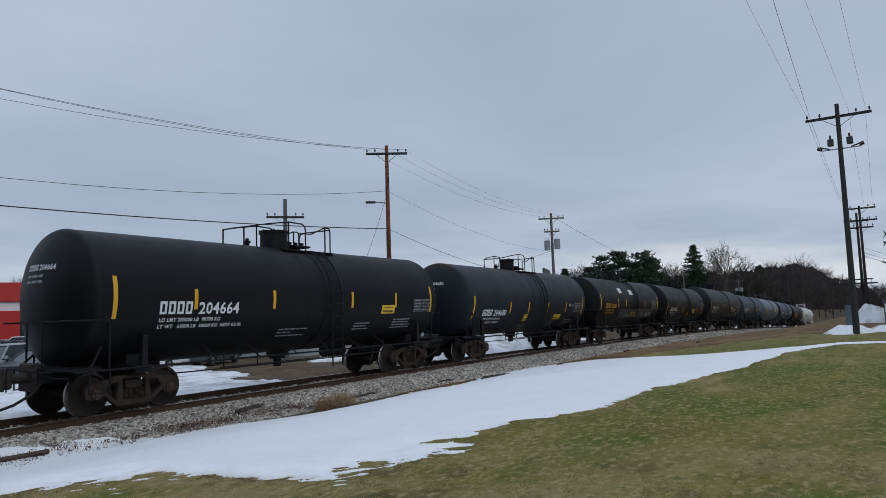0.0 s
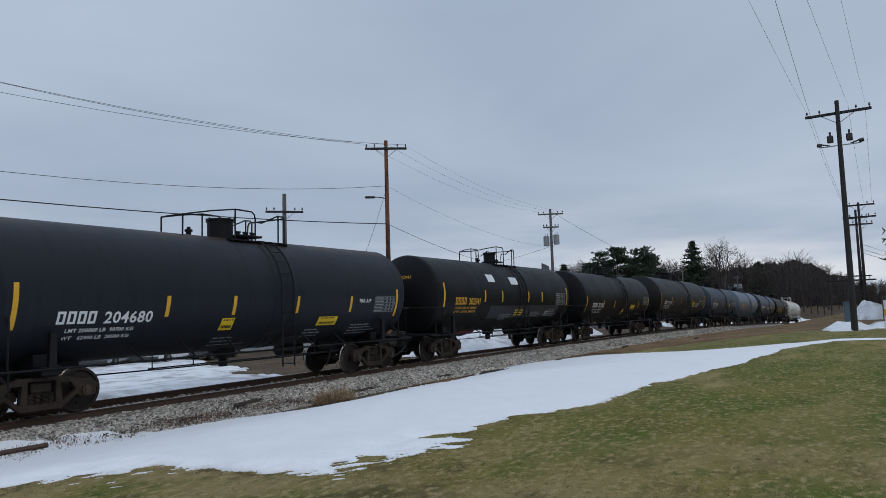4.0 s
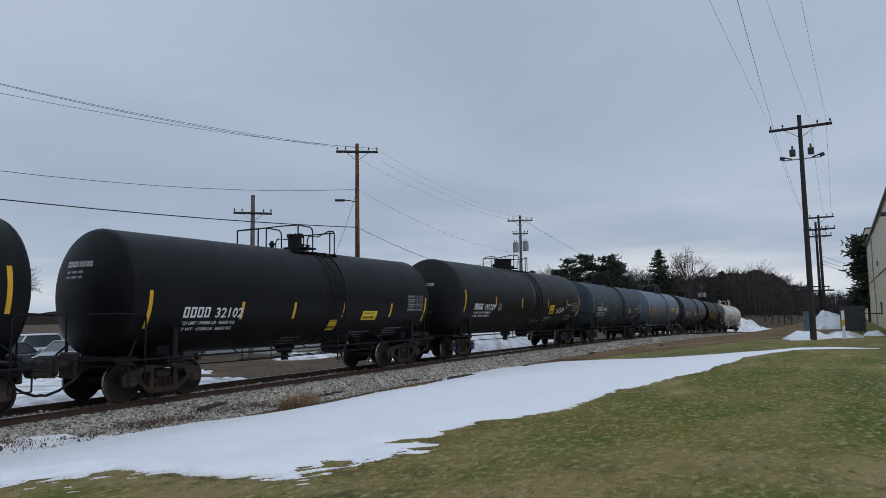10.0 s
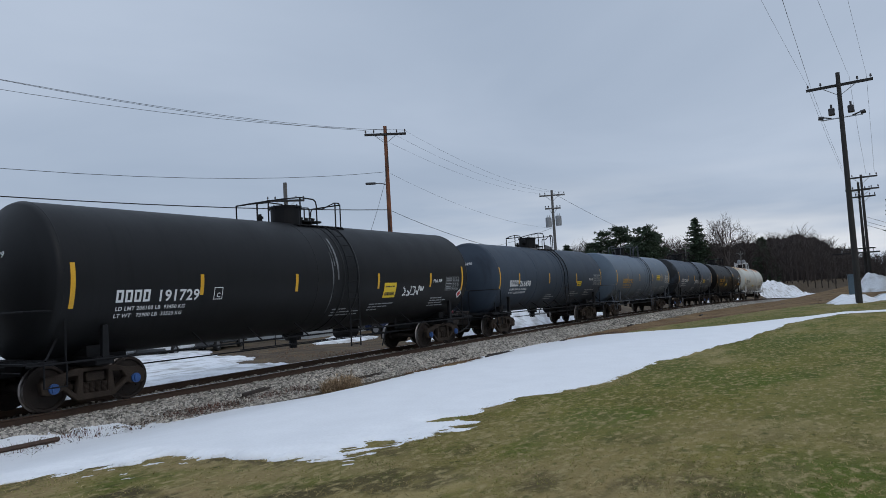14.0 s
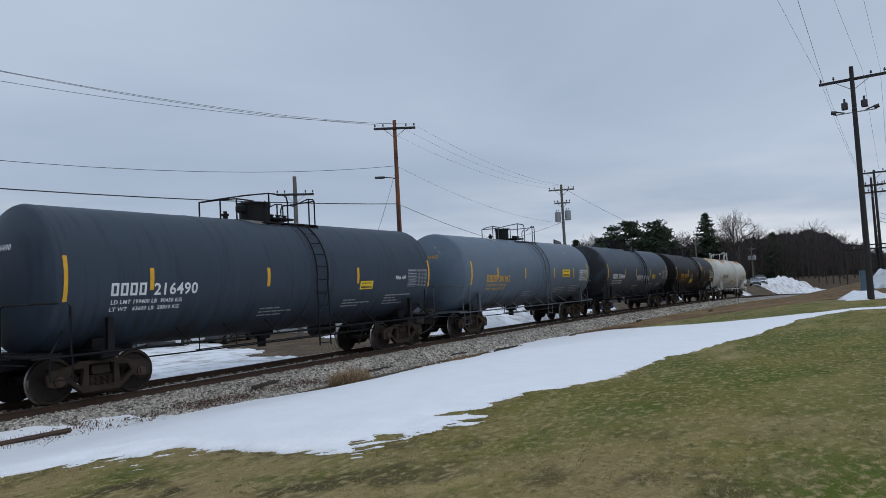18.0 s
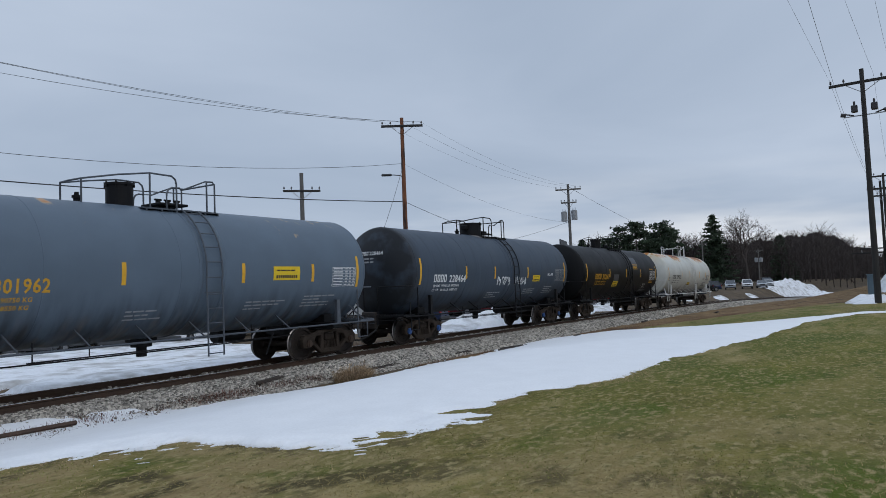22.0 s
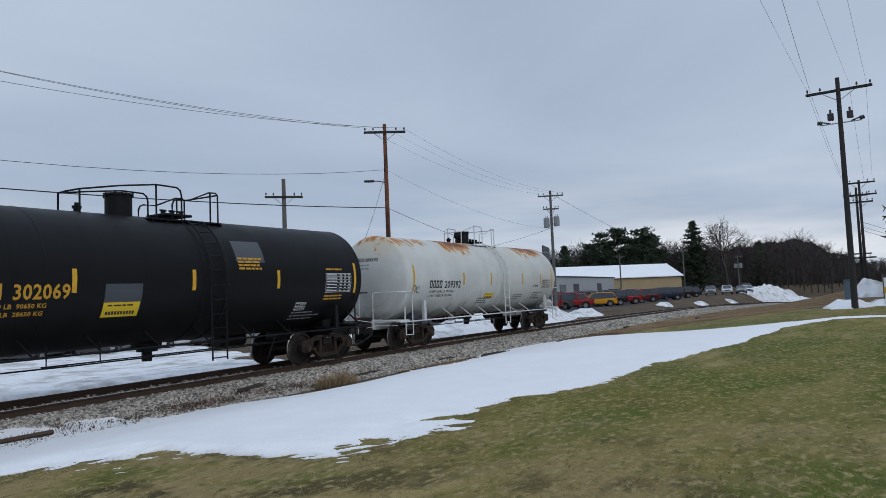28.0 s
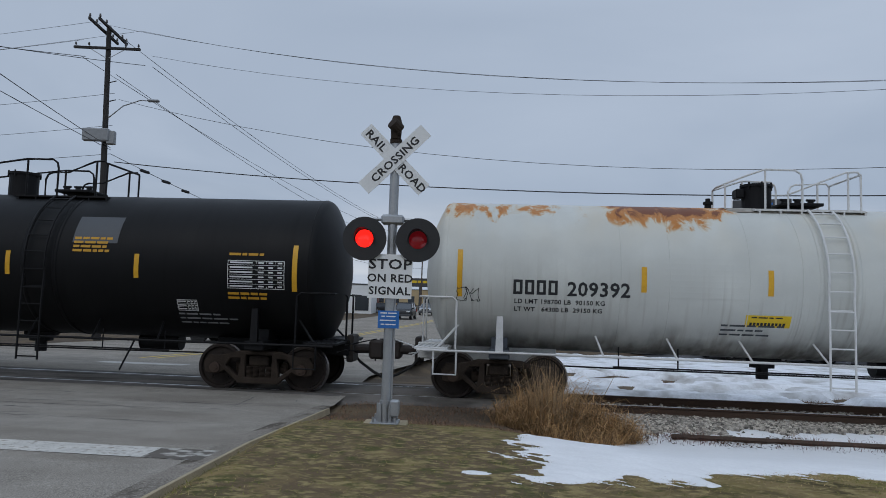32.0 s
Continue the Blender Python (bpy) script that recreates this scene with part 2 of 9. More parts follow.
def tank_paint(name, base, rough, rust=0.0, belly_tint=0.3, streak=0.3, spec=0.2):
    m = material(name, base, rough, vary=0.14, scale=1.1, fine=90, bump=0.03, spec=spec)
    layered(m, tuple(c * 0.9 + 0.002 for c in base), 0.45, 0.8, 1.4, (0.6, 1, 1), coords="Object")
    if streak:
        layered(m, tuple(c * 0.55 for c in base), 0.52, 0.80, 2.0, (3.5, 0.3, 0.25), detail=4)
        layered(m, tuple(c * 1.18 + 0.004 * streak for c in base), 0.56, 0.80, 2.0, (2.4, 0.2, 0.16), detail=6, gradient=("Z", 3.2, 2.2))
    if belly_tint:
        # patchy tint of 0.6 base plus grey, stronger towards the belly
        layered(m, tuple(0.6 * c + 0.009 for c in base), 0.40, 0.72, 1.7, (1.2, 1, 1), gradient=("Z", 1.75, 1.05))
    if rust > 0.5:
        layered(m, (0.56, 0.50, 0.39), 0.42, 0.70, 1.0, (0.8, 0.6, 0.3), detail=7, gradient=("Z", 2.9, 3.7))
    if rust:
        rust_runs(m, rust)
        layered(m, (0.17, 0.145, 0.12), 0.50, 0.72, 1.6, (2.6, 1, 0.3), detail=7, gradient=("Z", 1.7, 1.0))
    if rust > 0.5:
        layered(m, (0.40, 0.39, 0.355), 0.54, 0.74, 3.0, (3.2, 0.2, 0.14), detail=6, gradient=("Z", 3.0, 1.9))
        # near-black patches, closing up towards the bottom of the tank
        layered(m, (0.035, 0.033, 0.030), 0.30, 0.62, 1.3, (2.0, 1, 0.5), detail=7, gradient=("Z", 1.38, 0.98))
    return m


M = dict(
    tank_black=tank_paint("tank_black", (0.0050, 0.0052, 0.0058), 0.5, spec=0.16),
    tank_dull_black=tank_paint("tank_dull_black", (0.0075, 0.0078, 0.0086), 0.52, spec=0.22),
    tank_dark_blue=layered(tank_paint("tank_dark_blue", (0.011, 0.014, 0.019), 0.5), (0.045, 0.024, 0.014), 0.40, 0.62, 1.4, (0.7, 1, 1), detail=8, gradient=("Z", 3.72, 3.98)),
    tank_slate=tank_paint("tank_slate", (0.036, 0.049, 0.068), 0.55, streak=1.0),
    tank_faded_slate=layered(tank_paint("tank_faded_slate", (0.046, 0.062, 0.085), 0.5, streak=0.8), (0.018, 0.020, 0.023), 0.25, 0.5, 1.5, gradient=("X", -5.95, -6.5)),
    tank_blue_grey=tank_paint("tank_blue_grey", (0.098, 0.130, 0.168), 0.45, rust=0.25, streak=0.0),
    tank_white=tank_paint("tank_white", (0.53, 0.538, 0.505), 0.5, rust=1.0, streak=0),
    worn_pad=layered(material("worn_pad", (0.16, 0.155, 0.15), 0.7, vary=0.3, scale=2.0, bump=0.05), (0.10, 0.065, 0.04), 0.48, 0.66, 2.0, detail=8),
    stained_pad=layered(material("stained_pad", (0.36, 0.34, 0.30), 0.6, vary=0.2, scale=2.0, bump=0.05), (0.16, 0.11, 0.07), 0.46, 0.64, 2.2, detail=8),
    scuff=layered(material("scuff", (0.020, 0.021, 0.023), 0.6, vary=0.3, scale=3.0, bump=0.0), (0.17, 0.175, 0.18), 0.46, 0.62, 3.0, (1, 1, 0.4), detail=8),
    patch_slate=material("patch_slate", (0.017, 0.021, 0.029), 0.42, vary=0.25, scale=0.8, bump=0.02, spec=0.4),
    black_steel=material("black_steel", (0.007, 0.007, 0.008), 0.6, vary=0.3, bump=0.05, spec=0.2),
    white_steel=material("white_steel", (0.58, 0.58, 0.57), 0.5, vary=0.12, bump=0.05),
    grey_steel=material("grey_steel", (0.06, 0.07, 0.085), 0.55, vary=0.2),
    truck_steel=material("truck_steel", (0.036, 0.027, 0.021), 0.85, vary=0.5, scale=4, bump=0.3, spec=0.15),
    wheel_steel=material("wheel_steel", (0.026, 0.020, 0.017), 0.75, vary=0.35, scale=5, bump=0.2, spec=0.2),
    tread_steel=material("tread_steel", (0.22, 0.20, 0.19), 0.35, metal=0.9, vary=0.2, bump=0.05),
    bearing_cap=material("bearing_cap", (0.040, 0.022, 0.013), 0.7, vary=0.4, bump=0.2),
    blue_cap=material("blue_cap", (0.02, 0.07, 0.22), 0.5, vary=0.3),
    coupler_steel=material("coupler_steel", (0.022, 0.016, 0.013), 0.75, vary=0.4, scale=5, bump=0.3),
    rubber=material("rubber", (0.012, 0.012, 0.012), 0.8, vary=0.2),
    stripe_yellow=material("stripe_yellow", (0.62, 0.33, 0.012), 0.45, vary=0.15, bump=0.0),
    label_yellow=material("label_yellow", (0.68, 0.46, 0.01), 0.5, vary=0.1, bump=0.0),
    letter_white=material("letter_white", (0.62, 0.63, 0.63), 0.6, vary=0.12, bump=0.0),
    letter_dim=material("letter_dim", (0.26, 0.27, 0.28), 0.6, vary=0.2, bump=0.0),
    letter_yellow=material("letter_yellow", (0.50, 0.26, 0.012), 0.6, vary=0.15, bump=0.0),
    letter_black=material("letter_black", (0.012, 0.012, 0.014), 0.6, vary=0.1, bump=0.0),
    letter_red=material("letter_red", (0.45, 0.02, 0.015), 0.5, vary=0.1, bump=0.0),
    panel_grey=material("panel_grey", (0.052, 0.058, 0.066), 0.5, vary=0.1, bump=0.0),
    rail_side=material("rail_side", (0.055, 0.032, 0.020), 0.85, vary=0.35, scale=3, bump=0.2),
    rail_top=material("rail_top", (0.42, 0.41, 0.40), 0.3, metal=0.95, vary=0.1, bump=0.02),
    sleeper=material("sleeper", (0.035, 0.026, 0.020), 0.9, vary=0.45, scale=2.5, fine=30, bump=0.5, per_object=0.3),
    ballast=random_island(material("ballast", (0.41, 0.375, 0.325), 0.9, vary=0.35, scale=0.8, fine=80, bump=0.3, spec=0.2), 0.25, 1.55),
    ballast_bed=layered(material("ballast_bed", (0.24, 0.215, 0.185), 0.95, vary=0.55, scale=3, fine=34, bump=1.0, fine_mix=0.75), (0.085, 0.072, 0.06), 0.52, 0.70, 1.2),
    lawn=None,
    dirt=layered(material("dirt", (0.088, 0.067, 0.048), 0.95, vary=0.45, scale=0.4, fine=22, bump=0.7, spec=0.1), (0.135, 0.100, 0.062), 0.47, 0.65, 0.9, detail=9),
    dry_field=layered(material("dry_field", (0.205, 0.135, 0.070), 0.95, vary=0.4, scale=0.8, fine=18, bump=0.8, spec=0.1), (0.115, 0.065, 0.033), 0.48, 0.68, 0.35),
    snow=material("snow", (0.77, 0.77, 0.775), 0.6, vary=0.05, scale=2.2, fine=26, bump=0.22, spec=0.35),
    dirty_snow=layered(material("dirty_snow", (0.74, 0.75, 0.77), 0.7, vary=0.12, scale=1.6, fine=14, bump=0.6), (0.34, 0.325, 0.305), 0.46, 0.70, 1.1),
    asphalt=layered(layered(material("asphalt", (0.285, 0.258, 0.222), 0.95, vary=0.5, scale=2.0, fine=85, bump=0.6, spec=0.04, fine_mix=0.78), (0.215, 0.190, 0.160), 0.47, 0.66, 0.8, (0.35, 1, 1), detail=9), (0.40, 0.375, 0.34), 0.60, 0.70, 60.0, detail=3),
    lot_asphalt=material("lot_asphalt", (0.075, 0.075, 0.078), 0.9, vary=0.25, scale=0.4, fine=30, bump=0.3),
    tar=material("tar", (0.030, 0.028, 0.026), 0.7, vary=0.3),
    kerb=material("kerb", (0.36, 0.295, 0.19), 0.9, vary=0.25, bump=0.3),
    road_white=layered(material("road_white", (0.52, 0.50, 0.46), 0.9, vary=0.2, fine=50, bump=0.3, spec=0.1), (0.28, 0.25, 0.21), 0.53, 0.70, 16.0, detail=8),
    road_worn=layered(material("road_worn", (0.42, 0.40, 0.36), 0.9, vary=0.2, fine=50, bump=0.3, spec=0.1), (0.13, 0.115, 0.10), 0.42, 0.52, 5.0, detail=9),
    road_edge=layered(layered(material("road_edge", (0.235, 0.21, 0.18), 0.95, vary=0.5, scale=2.0, fine=60, bump=0.8, spec=0.04, fine_mix=0.7), (0.11, 0.095, 0.078), 0.50, 0.60, 2.2, (2.0, 0.5, 1), detail=10), (0.33, 0.30, 0.26), 0.58, 0.70, 26.0, detail=5),
    crossing_grey=layered(material("crossing_grey", (0.15, 0.14, 0.128), 0.9, vary=0.45, scale=2.0, fine=60, bump=0.5, spec=0.06, fine_mix=0.6), (0.085, 0.078, 0.07), 0.48, 0.64, 1.4, (0.3, 1.5, 1), detail=9),
    road_yellow=material("road_yellow", (0.50, 0.36, 0.06), 0.8, vary=0.2),
    pole_wood=material("pole_wood", (0.085, 0.062, 0.046), 0.9, vary=0.35, scale=1.5, fine=25, bump=0.4),
    pole_red=layered(material("pole_red", (0.20, 0.075, 0.035), 0.9, vary=0.3, scale=1.2, fine=25, bump=0.4), (0.035, 0.022, 0.018), 0.45, 0.62, 1.0, (3, 3, 0.8)),
    pole_grey=material("pole_grey", (0.125, 0.118, 0.110), 0.9, vary=0.3, scale=1.5, fine=25, bump=0.4),
    pole_dark=material("pole_dark", (0.030, 0.028, 0.027), 0.9, vary=0.3, scale=1.5, fine=25, bump=0.4),
    wire=material("wire", (0.012, 0.012, 0.013), 0.6, vary=0.1, bump=0.0),
    insulator=material("insulator", (0.030, 0.025, 0.025), 0.3, vary=0.2),
    transformer=material("transformer", (0.25, 0.26, 0.27), 0.5, vary=0.15),
    galvanised=material("galvanised", (0.36, 0.37, 0.38), 0.45, metal=0.7, vary=0.15, scale=5, bump=0.05),
    signal_black=material("signal_black", (0.012, 0.012, 0.013), 0.5, vary=0.2, bump=0.02),
    sign_white=material("sign_white", (0.70, 0.71, 0.71), 0.45, vary=0.06, bump=0.0),
    sign_blue=material("sign_blue", (0.015, 0.13, 0.42), 0.45, vary=0.08, bump=0.0),
    lamp_on=glowing("lamp_on", (1.0, 0.015, 0.01), 1.6),
    lamp_off=glowing("lamp_off", (0.16, 0.006, 0.010), 0.35),
    bark=material("bark", (0.050, 0.042, 0.036), 0.95, vary=0.35, scale=2, fine=20, bump=0.5),
    twig=material("twig", (0.044, 0.034, 0.030), 0.95, vary=0.3, bump=0.0, per_object=0.25),
    needle=random_island(material("needle", (0.038, 0.058, 0.032), 0.85, vary=0.45, scale=0.6, bump=0.0), 0.5, 1.6),
    dead_grass=random_island(material("dead_grass", (0.36, 0.215, 0.095), 0.9, vary=0.3, scale=2, bump=0.0), 0.3, 1.55),
    weeds=random_island(material("weeds", (0.175, 0.098, 0.055), 0.9, vary=0.3, bump=0.0), 0.5, 1.4),
    metal_beige=material("metal_beige", (0.62, 0.555, 0.395), 0.6, vary=0.1, scale=1.0, bump=0.05),
    brick=material("brick", (0.17, 0.050, 0.032), 0.9, vary=0.35, scale=5, bump=0.3, per_object=0.3),
    mortar=material("mortar", (0.30, 0.27, 0.24), 0.95, vary=0.2),
    metal_grey=material("metal_grey", (0.36, 0.38, 0.39), 0.6, vary=0.1, scale=0.6, bump=0.05),
    metal_dark=material("metal_dark", (0.05, 0.052, 0.056), 0.6, vary=0.15),
    tan_wall=material("tan_wall", (0.42, 0.32, 0.18), 0.75, vary=0.12, scale=0.6, bump=0.05),
    roof_white=material("roof_white", (0.80, 0.81, 0.83), 0.7, vary=0.05, scale=0.7, bump=0.05),
    red_paint=material("red_paint", (0.50, 0.025, 0.020), 0.4, vary=0.1, bump=0.0),
    white_paint=material("white_paint", (0.74, 0.75, 0.75), 0.45, vary=0.06, bump=0.0),
    window_glass=glass("window_glass", (0.035, 0.042, 0.050), 0.08),
    window_pale=glass("window_pale", (0.22, 0.25, 0.27), 0.15),
    tyre=material("tyre", (0.014, 0.014, 0.014), 0.85, vary=0.2),
    wheel_rim=material("wheel_rim", (0.32, 0.32, 0.33), 0.35, metal=0.8, vary=0.1, bump=0.0),
    tail_lamp=material("tail_lamp", (0.35, 0.012, 0.010), 0.2, vary=0.1, bump=0.0),
    head_lamp=material("head_lamp", (0.65, 0.66, 0.66), 0.15, vary=0.1, bump=0.0),
    cloth_red=material("cloth_red", (0.50, 0.03, 0.035), 0.8, vary=0.1),
    cloth_white=material("cloth_white", (0.70, 0.70, 0.70), 0.8, vary=0.05),
    cloth_blue=material("cloth_blue", (0.02, 0.03, 0.14), 0.8, vary=0.1),
    wood_post=material("wood_post", (0.20, 0.16, 0.11), 0.9, vary=0.3),
    box_green=material("box_green", (0.10, 0.145, 0.175), 0.6, vary=0.12),
)

# ---- helpers for meshes ----
def part(name, bm, mat, parent=None, label="", smooth=False):
    """Link a bmesh as ONE mesh object under a thing or a part."""
    me = bpy.data.meshes.new(name)
    bm.to_mesh(me)
    bm.free()
    me.materials.append(M[mat] if isinstance(mat, str) else mat)
    if smooth:
        for p in me.polygons:
            p.use_smooth = True
    ob = new(name, me)
    if parent:
        ob.parent = parent
    return tagged(ob, label)


def raw(name, verts, faces, mat, parent=None, label="", smooth=False):
    me = bpy.data.meshes.new(name)
    me.from_pydata([tuple(v) for v in verts], [], faces)
    me.materials.append(M[mat] if isinstance(mat, str) else mat)
    if smooth:
        me.polygons.foreach_set("use_smooth", [True] * len(me.polygons))
    ob = new(name, me)
    if parent:
        ob.parent = parent
    return tagged(ob, label)


def share(name, src, parent, m):
    """Another object on the mesh of src."""
    ob = new(name, src.data)
    ob.parent = parent
    ob.matrix_basis = m
    if "label" in src:
        ob["label"] = src["label"]
    return ob


def thing(name, x, y, z, label, category, group="", rz=0.0):
    ob = new(name)
    ob.matrix_basis = pose(x, y, z, 0, 0, rz)
    return tagged(ob, label, category, group)


def box(bm, x0, x1, y0, y1, z0, z1, bevel=0.0):
    m = Matrix.Translation(((x0 + x1) / 2, (y0 + y1) / 2, (z0 + z1) / 2)) @ Matrix.Diagonal((x1 - x0, y1 - y0, z1 - z0, 1))
    made = bmesh.ops.create_cube(bm, size=1, matrix=m)
    if bevel:
        edges = list({e for v in made["verts"] for e in v.link_edges})
        bmesh.ops.bevel(bm, geom=edges, offset=bevel, segments=1, affect="EDGES", profile=0.5)
    return bm


def boxed(x0, x1, y0, y1, z0, z1, bevel=0.0):
    return box(bmesh.new(), x0, x1, y0, y1, z0, z1, bevel)


def rod(bm, a, b, r, n=8, r2=None):
    a, b = Vector(a), Vector(b)
    d = b - a
    if d.length < 1e-6:
        return bm
    m = Matrix.Translation((a + b) / 2) @ d.to_track_quat("Z", "Y").to_matrix().to_4x4()
    bmesh.ops.create_cone(bm, cap_ends=True, segments=n, radius1=r, radius2=r if r2 is None else r2, depth=d.length, matrix=m)
    return bm


def tube(bm, points, r, n=6):
    """A bent pipe through the points, with mitred joints."""
    pts = [Vector(p) for p in points]
    rings = []
    for i, p in enumerate(pts):
        d = (pts[min(i + 1, len(pts) - 1)] - pts[max(i - 1, 0)]).normalized()
        q = d.to_track_quat("Z", "Y")
        rings.append([bm.verts.new(p + q @ Vector((r * math.cos(2 * math.pi * k / n), r * math.sin(2 * math.pi * k / n), 0))) for k in range(n)])
    for a, b in zip(rings, rings[1:]):
        best = min(range(n), key=lambda s: (a[0].co - b[s].co).length)
        b = b[best:] + b[:best]
        for k in range(n):
            bm.faces.new((a[k], a[(k + 1) % n], b[(k + 1) % n], b[k]))
        rings[rings.index(a) + 1] = b
    bm.faces.new(rings[0][::-1])
    bm.faces.new(rings[-1])
    return bm


def lathe_x(bm, profile, n=48, cz=0.0, cy=0.0):
    """A body of revolution about the x axis: profile rows of (x, radius)."""
    rings = []
    for x, r in profile:
        if r < 1e-4:
            rings.append([bm.verts.new((x, cy, cz))])
        else:
            rings.append([bm.verts.new((x, cy + r * math.sin(2 * math.pi * k / n), cz + r * math.cos(2 * math.pi * k / n))) for k in range(n)])
    for a, b in zip(rings, rings[1:]):
        for k in range(n):
            if len(a) == 1 and len(b) == 1:
                continue
            if len(a) == 1:
                bm.faces.new((a[0], b[k], b[(k + 1) % n]))
            elif len(b) == 1:
                bm.faces.new((a[k], b[0], a[(k + 1) % n]))
            else:
                bm.faces.new((a[k], b[k], b[(k + 1) % n], a[(k + 1) % n]))
    return bm


def turned(bm, rot):
    bmesh.ops.transform(bm, matrix=rot, verts=bm.verts)
    return bm


def slab(bm, outline, y0, y1, holes=()):
    """An outline in x and z, extruded along y, with holes."""
    edges = []
    for ring in (outline, *holes):
        vs = [bm.verts.new((x, y0, z)) for x, z in ring]
        edges += [bm.edges.new((vs[i], vs[(i + 1) % len(vs)])) for i in range(len(vs))]
    made = bmesh.ops.triangle_fill(bm, edges=edges, use_beauty=True)
    faces = [f for f in made["geom"] if isinstance(f, bmesh.types.BMFace)]
    ext = bmesh.ops.extrude_face_region(bm, geom=faces)
    for v in ext["geom"]:
        if isinstance(v, bmesh.types.BMVert):
            v.co.y = y1
    bmesh.ops.recalc_face_normals(bm, faces=bm.faces)
    return bm


# ---- the lie of the land: the track bends gently away, the lawn lies higher ----
def smooth_step(a, b, x):
    t = np.clip((np.asarray(x, float) - a) / (b - a), 0, 1)
    return t * t * (3 - 2 * t)


def track_y(x):
    return 14.90 - 1.7464e-4 * np.maximum(np.asarray(x, float) + 20, 0) ** 2


def track_z(x):
    a = np.clip(np.asarray(x, float), -25, 165)
    return 0.002517 * a - 1.3953e-4 * np.maximum(a, 0) ** 2


ROAD_W = 14.8


def road_z(y):
    return np.interp(y, (-40, 4, 8, 12.2, 17.5, 30, 70, 150, 420), (0.2, 0.27, 0.20, -0.015, -0.015, -0.22, 0.1, 1.1, 3.6))


def road_side(y):
    """The road's kerb on the lawn's side."""
    return np.interp(y, (-20, 5.9, 12.8, 17.5, 27, 38, 61, 88, 400), (-2.4, -2.98, -3.04, -3.3, -2.2, -0.8, 0.8, 1.8, 13.0))


def ramp_up(a, b, x):
    t = np.clip((x - a) / (b - a), 0, 1)
    return t * t * (3 - 2 * t)


def land(x, y):
    x, y = np.asarray(x, float), np.asarray(y, float)
    u = track_y(x) - y
    z = track_z(x) - (0.22 + 0.20 * smooth_step(1.75, 2.7, np.abs(u))) * (1 - 0.75 * smooth_step(1.4, -0.4, x))
    z = z + (0.30 - z) * ramp_up(2.6, 8.2 + 0.5 * (np.clip(x, 15, 27) - 15) - 1.6 * smooth_step(2.5, -0.5, x), u)
    far = -0.58 + 1.7 * smooth_step(40, 260, y) * smooth_step(60, 10, x) - z
    z = z + far * smooth_step(-3.6, -7.5, u)
    z = z + np.maximum(-0.6 - z, 0) * smooth_step(165, 260, x)
    onroad = smooth_step(0.35, -0.15, x - road_side(y)) * smooth_step(-16.2, -15.2, x - road_side(y))
    return z + (road_z(y) - 0.10 - z) * onroad


def undulate(x, y, s, seed=0.0):
    return np.array([noise.noise((a * s, b * s, seed)) for a, b in zip(np.ravel(x), np.ravel(y))]).reshape(np.shape(x))


def sheet(name, xs, ys, height, mat, label="", kind="structure", category="", keep=None):
    X, Y = np.meshgrid(xs, ys, indexing="ij")
    Z = height(X, Y)
    nx, ny = X.shape
    verts = np.stack([X, Y, Z], -1).reshape(-1, 3)
    idx = np.arange(nx * ny).reshape(nx, ny)
    f = np.stack([idx[:-1, :-1], idx[1:, :-1], idx[1:, 1:], idx[:-1, 1:]], -1).reshape(-1, 4)
    if keep is not None:
        f = f[keep(X, Y)[:-1, :-1].reshape(-1)]
    return tagged(raw(name, verts.tolist(), f.tolist(), mat, smooth=True), label, category, kind=kind)


def lawn_material():
    m = material("lawn", (0.158, 0.138, 0.036), 0.95, vary=0.45, scale=0.5, fine=30, bump=1.0, fine_mix=0.55, spec=0.06)
    layered(m, (0.225, 0.178, 0.064), 0.44, 0.58, 0.42, (0.35, 1, 1), detail=8)
    layered(m, (0.084, 0.108, 0.018), 0.48, 0.60, 0.55, (0.5, 1, 1), detail=9)
    layered(m, (0.330, 0.255, 0.118), 0.53, 0.66, 0.9, (0.45, 1, 1), detail=10)
    layered(m, (0.070, 0.090, 0.018), 0.56, 0.70, 2.2, (0.6, 1, 1), detail=9)
    layered(m, (0.076, 0.098, 0.020), 0.36, 0.64, 0.45, (0.4, 1, 1), detail=7, gradient=("X", 6.0, 14.0))
    layered(m, (0.255, 0.188, 0.090), 0.34, 0.58, 1.1, detail=9, gradient=("X", 9.0, 4.0))
    layered(m, (0.075, 0.060, 0.030), 0.52, 0.64, 1.9, (0.6, 1, 1), detail=9, gradient=("X", 9.0, 4.0))
    layered(m, (0.135, 0.098, 0.060), 0.30, 0.52, 1.6, detail=9, gradient=("X", 3.2, 0.3))
    layered(m, (0.070, 0.080, 0.026), 0.50, 0.74, 5.0, detail=9, gradient=("X", 3.2, 0.3))
    layered(m, (0.210, 0.165, 0.080), 0.40, 0.66, 1.2, detail=8, gradient=("X", 27.0, 36.0))
    layered(m, (0.290, 0.232, 0.110), 0.50, 0.66, 14.0, (0.6, 1, 1), detail=6)
    layered(m, (0.062, 0.068, 0.020), 0.57, 0.78, 9.0, (0.6, 1, 1), detail=7)
    return m


M["lawn"] = lawn_material()
# slate and blue-grey tanks: near-black streaky patches, denser towards the bottom
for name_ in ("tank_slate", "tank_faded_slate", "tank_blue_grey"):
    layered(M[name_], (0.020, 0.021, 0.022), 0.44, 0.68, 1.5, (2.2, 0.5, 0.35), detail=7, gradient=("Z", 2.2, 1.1))

